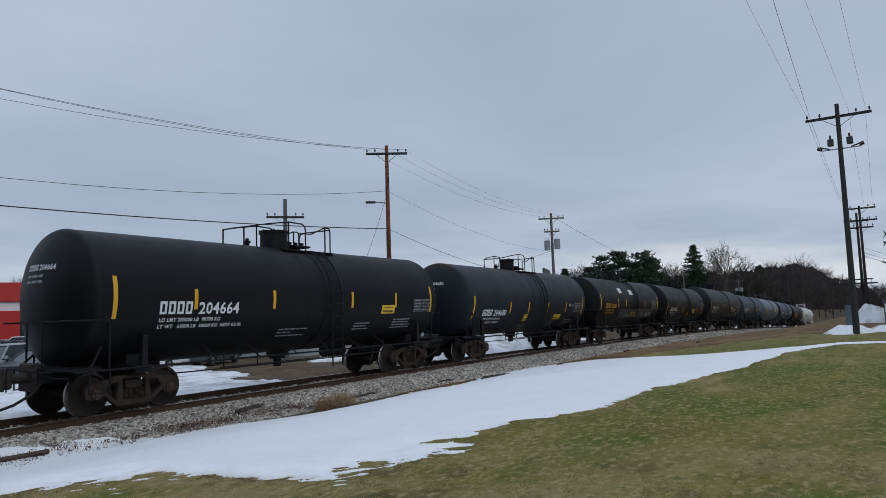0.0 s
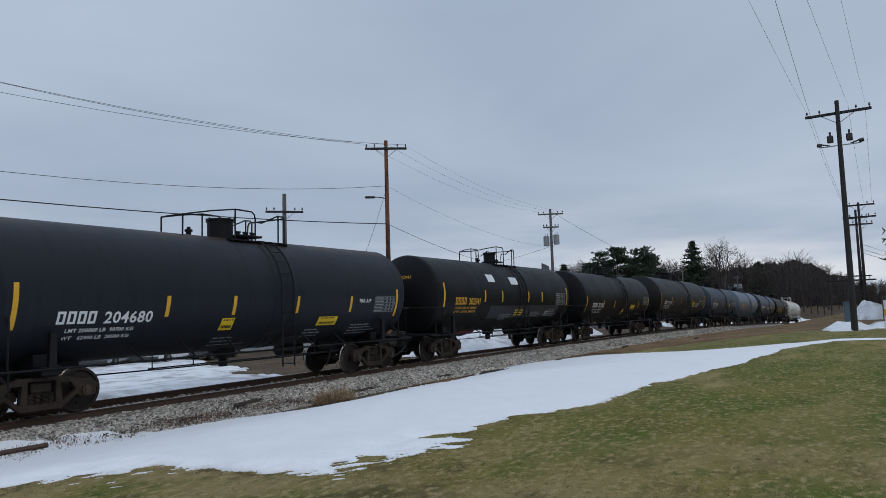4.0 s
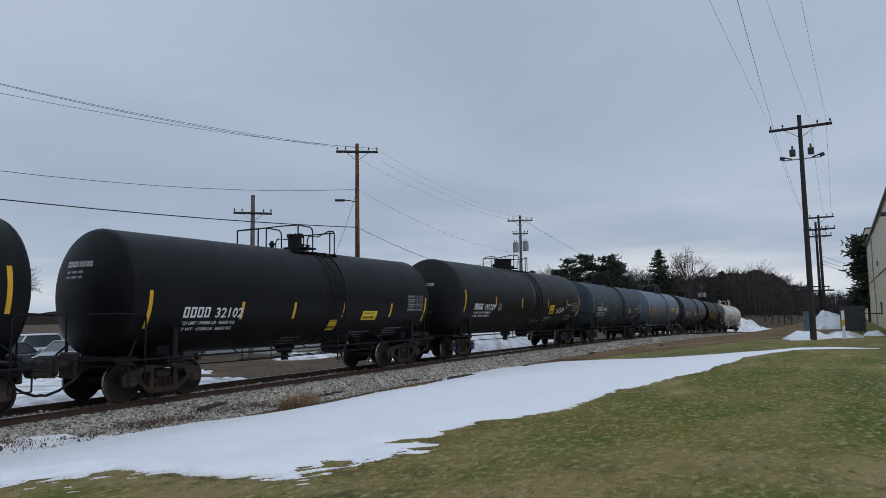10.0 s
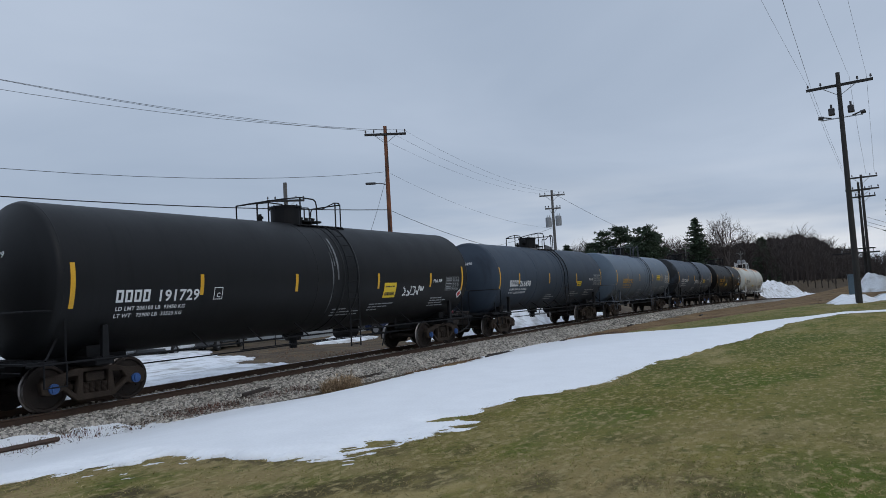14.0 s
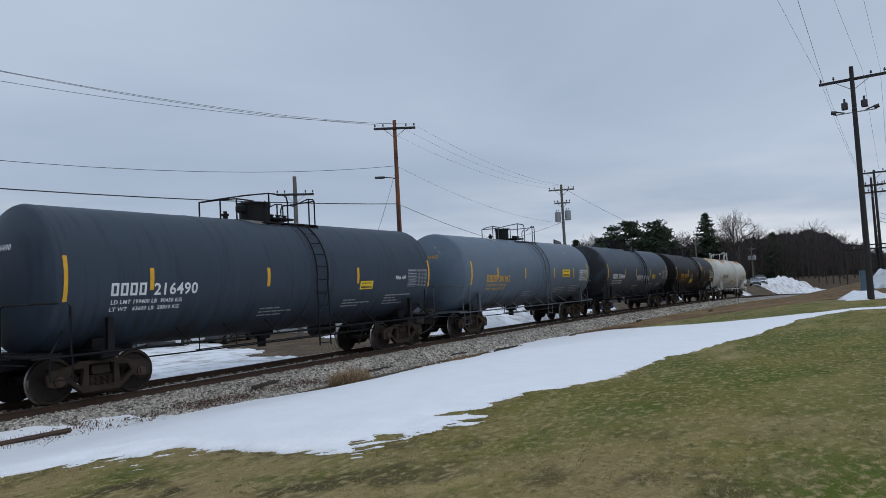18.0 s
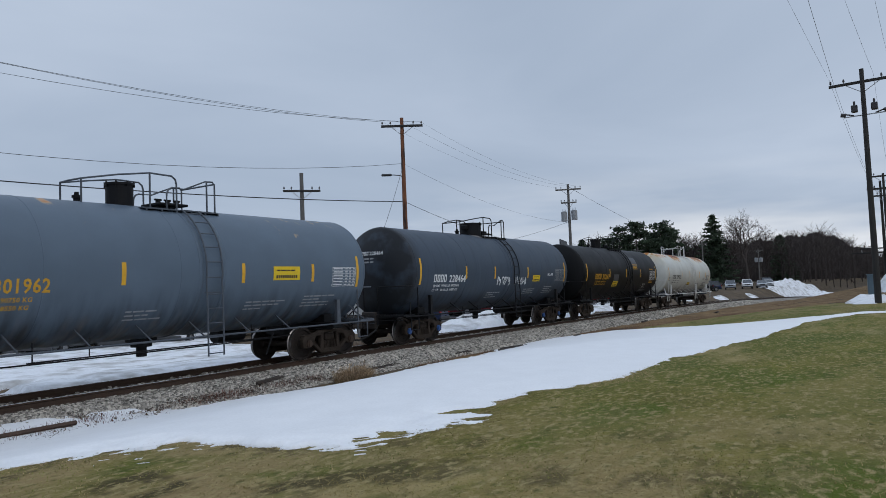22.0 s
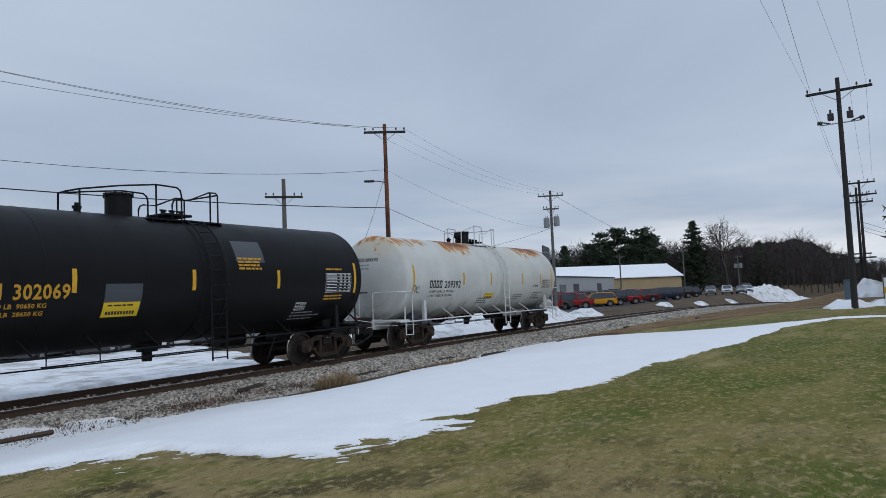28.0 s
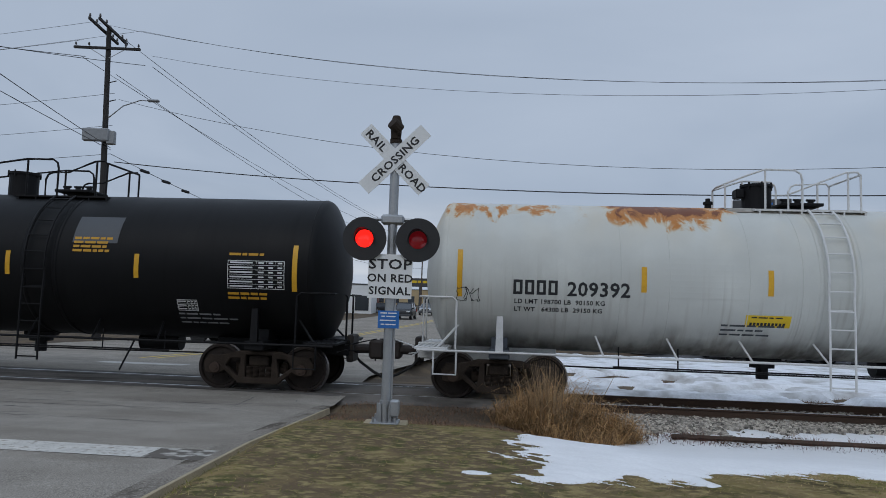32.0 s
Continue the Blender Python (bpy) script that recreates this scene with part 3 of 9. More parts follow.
g_x = np.unique(np.concatenate([np.linspace(-1500, -60, 14), np.arange(-60, -12, 2.0), np.arange(-12, 45, 0.5), np.arange(45, 180, 2.5), np.linspace(180, 1800, 16)]))
g_y = np.unique(np.concatenate([np.linspace(-1500, -30, 12), np.arange(-30, 0, 2.0), np.arange(0, 24, 0.4), np.arange(24, 80, 2.5), np.linspace(80, 1800, 16)]))
sheet("ground", g_x, g_y, land, "dirt", "bare brown winter earth and gravel", category="ground")


def lawn_edge(x):
    """How far the mown grass reaches towards the track."""
    return np.interp(x, (-4, 0, 6, 12, 20, 28, 33, 36, 38.5, 40, 42, 44, 60, 90), (11.4, 10.4, 9.5, 10.2, 11.0, 10.8, 9.9, 9.0, 7.5, 4.7, 1.2, -1.2, -2.5, -3.0))


def lawn_height(x, y):
    inside = np.minimum(lawn_edge(x) - y + 0.5 * undulate(x, y, 0.9), x - road_side(y) - 0.16)
    return land(x, y) + np.clip(inside * 0.10, -0.08, 0.018) + 0.006 * undulate(x, y, 2.3, 4.0)


l_x = np.unique(np.concatenate([np.arange(-4.5, 16, 0.16), np.arange(16, 60, 0.6), np.arange(60, 130, 4)]))
l_y = np.unique(np.concatenate([np.arange(-60, -3, 3.0), np.arange(-3, 12.5, 0.16)]))
sheet("lawn", l_x, l_y, lawn_height, "lawn", "short winter lawn, green with straw-brown patches", category="lawn")


def field_height(x, y):
    u = track_y(x) - y
    inside = np.minimum(np.minimum(u - 2.7, y - lawn_edge(x) + 0.5), x - 17) + 0.5 * undulate(x, y, 0.6, 9.0)
    return land(x, y) + np.clip(inside * 0.08, -0.08, 0.015) + 0.05 * undulate(x, y, 0.8, 2.0)


sheet("dry_field", np.concatenate([np.arange(16, 70, 0.5), np.arange(70, 190, 2.5)]), np.arange(-6, 14, 0.4), field_height, "dry_field",
      "dry brown verge of dead grass along the track", category="field")

# snow: a thin sheet that dips under the ground where it has melted
SNOW_LOW = ((-0.6, -0.1, 0.2, 0.55, 0.9, 1.2, 1.75, 2.0, 2.5, 2.95, 3.25, 3.6, 3.8, 4.1, 4.7, 4.95, 5.05, 5.2, 5.4, 5.8, 6.3, 7.0, 7.5, 7.9, 8.5, 9.35, 9.7, 10.3, 10.9, 12.2, 14.1, 15.5, 17.3, 18.7, 20.8, 23.2, 24.7, 27.5, 29.8, 30.3, 30.7, 31.0, 31.4, 33),
            (7.6, 6.55, 6.37, 6.42, 6.57, 6.7, 6.7, 7.08, 7.39, 7.43, 7.67, 7.42, 7.07, 6.77, 6.65, 6.4, 5.8, 4.95, 4.68, 4.45, 4.42, 4.18, 4.19, 4.38, 4.44, 4.40, 4.09, 3.84, 3.6, 3.57, 3.46, 3.12, 2.93, 2.53, 2.42, 2.03, 2.1, 1.42, 0.54, -0.2, -1.0, -2.0, -2.4, -2.4))
SNOW_HIGH = ((-0.6, 0.0, 0.3, 0.9, 1.8, 2.6, 3.3, 5.0, 6.0, 7.2, 8.1, 9.3, 10.7, 11.6, 12.3, 13.2, 14.4, 15.5, 16.5, 18.4, 20.0, 21.5, 23.6, 26.8, 28.9, 32.0, 33.0),
             (7.7, 8.3, 9.6, 11.75, 12.3, 12.68, 12.88, 13.0, 13.1, 12.95, 12.65, 12.55, 12.4, 11.9, 11.1, 10.75, 10.75, 11.3, 11.5, 11.55, 11.25, 11.55, 11.9, 11.9, 11.45, 10.4, 10.0))
# where the snow ends towards the factory
SNOW_END = ((-2.7, -2.1, -0.5, 0.55, 1.5, 2.5, 3.5, 4.5, 5.8, 7.3, 8.6, 9.4, 10.4, 11.4, 13.5), (30.8, 31.55, 31.95, 31.5, 29.8, 29.0, 28.6, 28.5, 29.2, 30.5, 31.6, 31.75, 32.0, 32.0, 32.0))


def snow_mask(x, y):
    m = np.minimum(y - np.interp(x, *SNOW_LOW), np.interp(x, *SNOW_HIGH) - y)
    m = np.minimum(m, 0.8 * (x - 0.12))
    m = np.minimum(m, 0.55 * (np.interp(y, *SNOW_END) - x))
    edge = smooth_step(1.2, 0.0, m)
    along, across = 0.8 * x - 0.6 * y, 0.6 * x + 0.8 * y
    ragged = 0.30 * undulate(x * 0.7, y, 1.5, 1.0) + 0.42 * undulate(along * 0.4, across, 3.4, 2.0) + 0.34 * undulate(along * 0.4, across, 7.5, 3.0) + 0.24 * undulate(along * 0.3, across, 15.0, 4.0)
    island = 0.22 - np.hypot((x + 0.32) / 1.5, y - 6.68) * 2.4
    streaks = (0.55 * undulate(along * 0.28, across, 9.0, 5.0) + 0.5 * undulate(along * 0.25, across, 18.0, 7.0)) * smooth_step(9.0, 6.0, x) * smooth_step(9.0, 8.0, y)
    ragged = ragged + streaks
    # a melted hollow near the lawn
    da, dc = 0.8 * (x - 7.48) - 0.6 * (y - 4.66), 0.6 * (x - 7.48) + 0.8 * (y - 4.66)
    hollow = 0.75 * np.exp(-(da / 0.34) ** 2 - (dc / 0.15) ** 2) * (1 + 0.5 * undulate(x, y, 6.0, 8.0))
    return np.maximum(m + ragged * edge * np.maximum(0.22 + 0.78 * smooth_step(9, 5.5, x), 0.6 * smooth_step(9.5, 10.5, y)) * (0.45 + 0.55 * smooth_step(2.2, 4.6, x)) - hollow, island + 0.1 * undulate(x, y, 5.0))


def snow_height(x, y):
    m = snow_mask(x, y)
    return land(x, y) + np.where(m > 0, np.minimum(0.02 + 0.07 * m, 0.085), np.maximum(m * 0.5, -0.15)) + 0.014 * undulate(x, y, 1.3, 6.0) * (m > 0.3)


s_x = np.unique(np.concatenate([np.arange(-1, 8, 0.045), np.arange(8, 14, 0.07), np.arange(14, 33.2, 0.14)]))
tagged(sheet("snow_patch", s_x, np.concatenate([np.arange(-3.0, 4.0, 0.1), np.arange(4.0, 9.0, 0.035), np.arange(9.0, 13.4, 0.08)]), snow_height, "snow", "smooth melting snow between the lawn and the track", "thing", "snow",
      keep=lambda x, y: (y > np.interp(x, *SNOW_LOW) - 1.1) & (y < np.interp(x, *SNOW_HIGH) + 0.7) & (x < np.interp(y, *SNOW_END) + 1.2)), kind="stuff")

# asphalt where the cars are parked
sheet("car_park", np.arange(42, 130, 2.0), np.arange(23.8, 37.0, 1.0), lambda x, y: land(x, y) + 0.02, "lot_asphalt", "dark wet asphalt of the car park", category="car park")
sheet("dealer_yard", np.arange(8, 52, 2.0), np.arange(37.4, 70.0, 2.0), lambda x, y: land(x, y) + 0.02, "lot_asphalt", "dark asphalt yard of the car dealer", category="car park")

# ---- the road over the crossing ----
r_y = np.concatenate([np.arange(-30, 0, 3.0), np.arange(0, 30, 0.6), np.arange(30, 420, 10)])
rv, rf = [], []
cols = np.linspace(0, 1, 13)
for j, y in enumerate(r_y):
    e = float(road_side(y))
    for c in cols:
        x = e - ROAD_W * c
        rv.append((x, y, float(road_z(y)) + 0.02 * math.sin(math.pi * c)))
n = len(cols)
for j in range(len(r_y) - 1):
    for c in range(n - 1):
        rf.append((j * n + c, j * n + c + 1, (j + 1) * n + c + 1, (j + 1) * n + c))
tagged(raw("road", rv, rf, "asphalt", smooth=True), "worn grey asphalt road with cracks", "road", kind="structure")


def road_strip(name, c0, c1, y0, y1, mat, label, lift=0.006, step=1.0, slant=0.0):
    ys = np.linspace(y0, y1, max(2, int((y1 - y0) / step) + 1))
    v, f = [], []
    for y in ys:
        e = float(road_side(y))
        for c in (c0, c1):
            v.append((e - c, y + slant * c, float(road_z(y + slant * c)) + 0.02 * math.sin(math.pi * c / ROAD_W) + lift))
    for i in range(len(ys) - 1):
        f.append((2 * i, 2 * i + 1, 2 * i + 3, 2 * i + 2))
    return tagged(raw(name, v, f, mat), label, "road marking", kind="structure")


road_strip("road_marking", 0.75, 7.1, 7.0, 7.5, "road_white", "worn white stop line", step=0.2)
road_strip("road_marking", 0.12, 0.75, 7.0, 7.5, "road_worn", "white stop line worn away by the kerb", step=0.2)
road_strip("road_marking", 5.2, 14.0, 18.0, 18.45, "road_white", "worn white stop line beyond the track", step=0.2)
road_strip("road_edge", 0.0, 0.26, -11, 12.4, "road_edge", "dark broken edge of the road along the kerb", lift=0.004, step=0.4)
road_strip("road_marking", 7.15, 7.3, 20, 400, "road_yellow", "yellow centre line", step=6)
road_strip("road_marking", 7.55, 7.7, 20, 400, "road_yellow", "yellow centre line", step=6)


def crossing_strip(name, offset, width, mat, label, lift):
    """A strip along the track where it runs through the road."""
    v = []
    e0 = float(road_side(14.8))
    xs = np.linspace(e0 - ROAD_W, e0 - 0.05, 31)
    for x in xs:
        c = (e0 - x) / ROAD_W
        for d in (-width / 2, width / 2):
            y = float(track_y(x)) + offset + d
            v.append((x, y, float(road_z(y)) + 0.02 * math.sin(math.pi * c) + lift))
    f = [(2 * i, 2 * i + 2, 2 * i + 3, 2 * i + 1) for i in range(len(xs) - 1)]
    return tagged(raw(name, v, f, mat), label, "crossing", kind="structure")


crossing_strip("crossing_panel", 0.0, 1.22, "crossing_grey", "dark worn asphalt between the rails of the crossing", 0.004)
for sd in (-1, 1):
    crossing_strip("crossing_joint", sd * 1.02, 0.32, "crossing_grey", "patched asphalt beside the rail of the crossing", 0.004)
    crossing_strip("flangeway", sd * 0.665, 0.09, "tar", "dark groove beside the rail", 0.008)
    crossing_strip("flangeway", sd * 0.825, 0.05, "tar", "dark groove beside the rail", 0.008)
    crossing_strip("crossing_rail", sd * 0.755, 0.075, "rail_top", "bright worn rail flush with the road", 0.012)
# kerb along the lawn
kv, kf = [], []
k_y = np.arange(-12, 12.4, 0.4)
for y in k_y:
    e = float(road_side(y)); z = float(road_z(y))
    for dx, dz in ((-0.015, -0.08), (-0.008, 0.008), (0.04, 0.014), (0.06, -0.08)):
        kv.append((e + dx, y, z + dz))
for i in range(len(k_y) - 1):
    for c in range(3):
        kf.append((4 * i + c, 4 * i + c + 1, 4 * i + 5 + c, 4 * i + 4 + c))
tagged(raw("kerb", kv, kf, "kerb"), "low worn concrete kerb", "kerb", kind="structure")

# ---- the train ----
R_TANK, Z_TANK = 1.52, 2.50
TRUCK_AT = 5.36


def flat_text(text, size):
    """The triangles of a text in the built-in font, one unit of size being its height."""
    cu = bpy.data.curves.new("lettering", "FONT")
    cu.body, cu.size, cu.resolution_u = text, size * 1.34, 2
    cu.offset, cu.space_character = size * 0.030, 1.06
    ob = bpy.data.objects.new("lettering", cu)
    me = bpy.data.meshes.new_from_object(ob)
    bm = bmesh.new()
    bm.from_mesh(me)
    bpy.data.objects.remove(ob)
    bpy.data.meshes.remove(me)
    bpy.data.curves.remove(cu)
    bmesh.ops.triangulate(bm, faces=bm.faces)
    return bm


def flat_bars(widths, height, gap, hollow=0.0):
    """A row of plain bars; hollow: the thickness of their outlines."""
    bm = bmesh.new()
    x = 0.0
    for wd in widths:
        if wd > 0:
            quads = [(x, 0, x + wd, height)]
            if hollow:
                q = hollow
                quads = [(x, 0, x + q, height), (x + wd - q, 0, x + wd, height), (x + q, 0, x + wd - q, q), (x + q, height - q, x + wd - q, height)]
            for a, b, c, d in quads:
                cuts = max(1, int((d - b) / 0.12))
                for i in range(cuts):
                    b0, b1 = b + (d - b) * i / cuts, b + (d - b) * (i + 1) / cuts
                    bm.faces.new([bm.verts.new(p) for p in ((a, b0, 0), (c, b0, 0), (c, b1, 0), (a, b1, 0))])
        x += abs(wd) + gap
    return bm


def on_side(bm, x0, z0, lift=0.005):
    """Lay a flat piece on the tank's near flank, its lower left corner at x0, z0."""
    a0 = math.asin((z0 - Z_TANK) / R_TANK)
    for v in bm.verts:
        a = a0 + v.co.y / R_TANK
        r = R_TANK + lift + v.co.z
        v.co = (x0 + v.co.x, -r * math.cos(a), Z_TANK + r * math.sin(a))
    return bm


def on_head(bm, half, y0, z0, lift=0.006):
    """Lay a flat piece on the tank's leading head; it reads from the -x side."""
    for v in bm.verts:
        y, z = y0 - v.co.x, z0 + v.co.y
        r = min(1.3, math.hypot(y, z - Z_TANK))
        v.co = (-(half - HEAD) - HEAD + CROWN - math.sqrt(CROWN ** 2 - r * r) - lift, y, z)
    return bm


# the tank's ends: a shallow dish with a tight knuckle at its rim
CROWN, KNUCKLE = 2.9, 0.15
HEAD = CROWN - math.sqrt((CROWN - KNUCKLE) ** 2 - (R_TANK - KNUCKLE) ** 2)


def tank_size(radius, axis):
    """Set the radius of the next tanks, and the height of their axis."""
    global R_TANK, Z_TANK, HEAD
    R_TANK, Z_TANK = radius, axis
    HEAD = CROWN - math.sqrt((CROWN - KNUCKLE) ** 2 - (R_TANK - KNUCKLE) ** 2)


def dished(q, h0):
    """A point of the leading end's profile, q from the crown to the rim."""
    turn = math.asin((R_TANK - KNUCKLE) / (CROWN - KNUCKLE))
    if q <= 0.5:
        a = turn * q / 0.5
        return -h0 - HEAD + CROWN - CROWN * math.cos(a), CROWN * math.sin(a)
    a = turn + (math.pi / 2 - turn) * (q - 0.5) / 0.5
    return -h0 - KNUCKLE * math.cos(a), R_TANK - KNUCKLE + KNUCKLE * math.sin(a)


def panel_bm(w, h, nx=1):
    bm = bmesh.new()
    ny = max(1, int(h / 0.1))
    grid = [[bm.verts.new((w * i / nx, h * j / ny, 0)) for j in range(ny + 1)] for i in range(nx + 1)]
    for i in range(nx):
        for j in range(ny):
            bm.faces.new((grid[i][j], grid[i + 1][j], grid[i + 1][j + 1], grid[i][j + 1]))
    return bm


def wheelset(parent, x):
    prof = [(-1.02, 0.0), (-1.02, 0.075), (-0.83, 0.075), (-0.83, 0.12), (-0.82, 0.14), (-0.775, 0.16), (-0.765, 0.38), (-0.82, 0.40), (-0.82, 0.436), (-0.815, 0.455),
            (-0.72, 0.460), (-0.70, 0.486), (-0.675, 0.486), (-0.67, 0.40), (-0.72, 0.36), (-0.735, 0.16), (-0.68, 0.13), (-0.66, 0.085), (0, 0.08)]
    prof += [(-a, r) for a, r in reversed(prof[:-1])]
    bm = lathe_x(bmesh.new(), prof, 32)
    turned(bm, Matrix.Rotation(math.pi / 2, 4, "Z"))
    # casting marks that show the turning
    for side in (-1, 1):
        for k in range(5):
            a = 2 * math.pi * k / 5 + 0.3
            rod(bm, (0.27 * math.cos(a), side * 0.70, 0.27 * math.sin(a)), (0.27 * math.cos(a), side * 0.79, 0.27 * math.sin(a)), 0.03, 8)
    ob = part("wheelset", bm, "wheel_steel", parent, "pair of dark rusty wheels on an axle", smooth=False)
    ob.data.materials.append(M["tread_steel"])
    for p in ob.data.polygons:
        c = p.center
        r = math.hypot(c.x, c.z)
        if 0.450 < r < 0.475 and 0.68 < abs(c.y) < 0.83:
            p.material_index = 1
    ob.matrix_basis = pose(x, 0, 0.457)
    return ob


def side_frame_bm(side):
    outline = [(-1.10, 0.36), (-1.13, 0.58), (-1.04, 0.68), (-0.84, 0.70), (-0.62, 0.74), (-0.42, 0.80), (0.42, 0.80), (0.62, 0.74), (0.84, 0.70), (1.04, 0.68), (1.13, 0.58), (1.10, 0.36),
               (0.98, 0.33), (0.80, 0.34), (0.70, 0.40), (0.40, 0.15), (-0.40, 0.15), (-0.70, 0.40), (-0.80, 0.34), (-0.98, 0.33)]
    tri = [(-0.68, 0.50), (-0.42, 0.29), (-0.37, 0.66), (-0.58, 0.65)]
    mid = [(-0.27, 0.28), (0.27, 0.28), (0.27, 0.72), (-0.27, 0.72)]
    bm = slab(bmesh.new(), outline, side * 1.00 - 0.07, side * 1.00 + 0.07, [tri, [(-x, z) for x, z in tri][::-1], mid])
    bmesh.ops.bevel(bm, geom=[e for e in bm.edges if e.calc_face_angle(0) > 1.0], offset=0.016, segments=1, affect="EDGES")
    return bm


def spring_bm(x, side, y=0.0):
    bm = bmesh.new()
    rows = []
    for k in range(9):
        z = 0.27 + 0.025 * k
        rows += [(z, 0.055), (z + 0.012, 0.072), (z + 0.024, 0.055)]
    lathe_x(bm, [(rows[0][0], 0.0)] + rows + [(rows[-1][0], 0.0)], 10)
    turned(bm, Matrix.Translation((x, side * (1.00 - y), 0)) @ Matrix.Rotation(-math.pi / 2, 4, "Y"))
    return bm


def truck(parent, x, masters, caps):
    t = new("truck")
    t.parent = parent
    t.matrix_basis = pose(x, 0, 0)
    tagged(t, "rusty three-piece freight truck with exposed springs")
    if not masters:
        for side in (-1, 1):
            masters["frame", side] = part("side_frame", side_frame_bm(side), "truck_steel", t, "cast steel side frame")
            for i, xx in enumerate((-0.195, -0.065, 0.065, 0.195)):
                masters["spring", side, i] = part("spring", spring_bm(xx, side), "truck_steel", t)
            for xx in (-0.889, 0.889):
                bm = bmesh.new()
                rod(bm, (xx, side * 1.03, 0.457), (xx, side * 1.115, 0.457), 0.105, 16)
                rod(bm, (xx, side * 1.11, 0.457), (xx, side * 1.135, 0.457), 0.06, 6)
                for k in range(3):
                    a = 2 * math.pi * k / 3
                    rod(bm, (xx + 0.06 * math.cos(a), side * 1.11, 0.457 + 0.06 * math.sin(a)), (xx + 0.06 * math.cos(a), side * 1.14, 0.457 + 0.06 * math.sin(a)), 0.018, 6)
                masters["cap", side, xx] = part("bearing_cap", bm, "bearing_cap", t)
            for xx in (-0.889, 0.889):
                masters["adapter", side, xx] = part("bearing_adapter", boxed(xx - 0.17, xx + 0.17, side * 0.97 - 0.09, side * 0.97 + 0.09, 0.55, 0.70, 0.02), "truck_steel", t)
        bm = boxed(-0.20, 0.20, -1.06, 1.06, 0.50, 0.70, 0.03)
        box(bm, -0.17, 0.17, -0.5, 0.5, 0.68, 0.80, 0.02)
        masters["bolster"] = part("bolster", bm, "truck_steel", t)
        for xx in (-0.42, 0.42):
            bm = boxed(xx - 0.05, xx + 0.05, -0.88, 0.88, 0.36, 0.48, 0.02)
            for sd in (-1, 1):
                box(bm, xx - 0.07 + math.copysign(0.05, xx), xx + 0.07 + math.copysign(0.05, xx), sd * 0.80 - 0.06, sd * 0.80 + 0.06, 0.34, 0.56, 0.02)
            masters["brake", xx] = part("brake_beam", bm, "truck_steel", t)
        sets = [wheelset(t, -0.889), wheelset(t, 0.889)]
        masters["wheel"] = sets[0]
    else:
        for key, src in masters.items():
            if key != "wheel":
                ob = share(src.name.split(".")[0], src, t, Matrix())
                if caps and key[0] == "cap":
                    ob.data = ob.data.copy()
                    ob.data.materials[0] = M["blue_cap"]
                    ob["label"] = "blue painted bearing cap"
        sets = [share("wheelset", masters["wheel"], t, pose(xx, 0, 0.457)) for xx in (-0.889, 0.889)]
    return sets


TRUCK_PARTS = {}
WHEELSETS = []     # (car, wheelset)
CARS = []          # (car, its place along the train)


def lettering(name, bm, mat, parent, label=""):
    return part(name, bm, mat, parent, label)


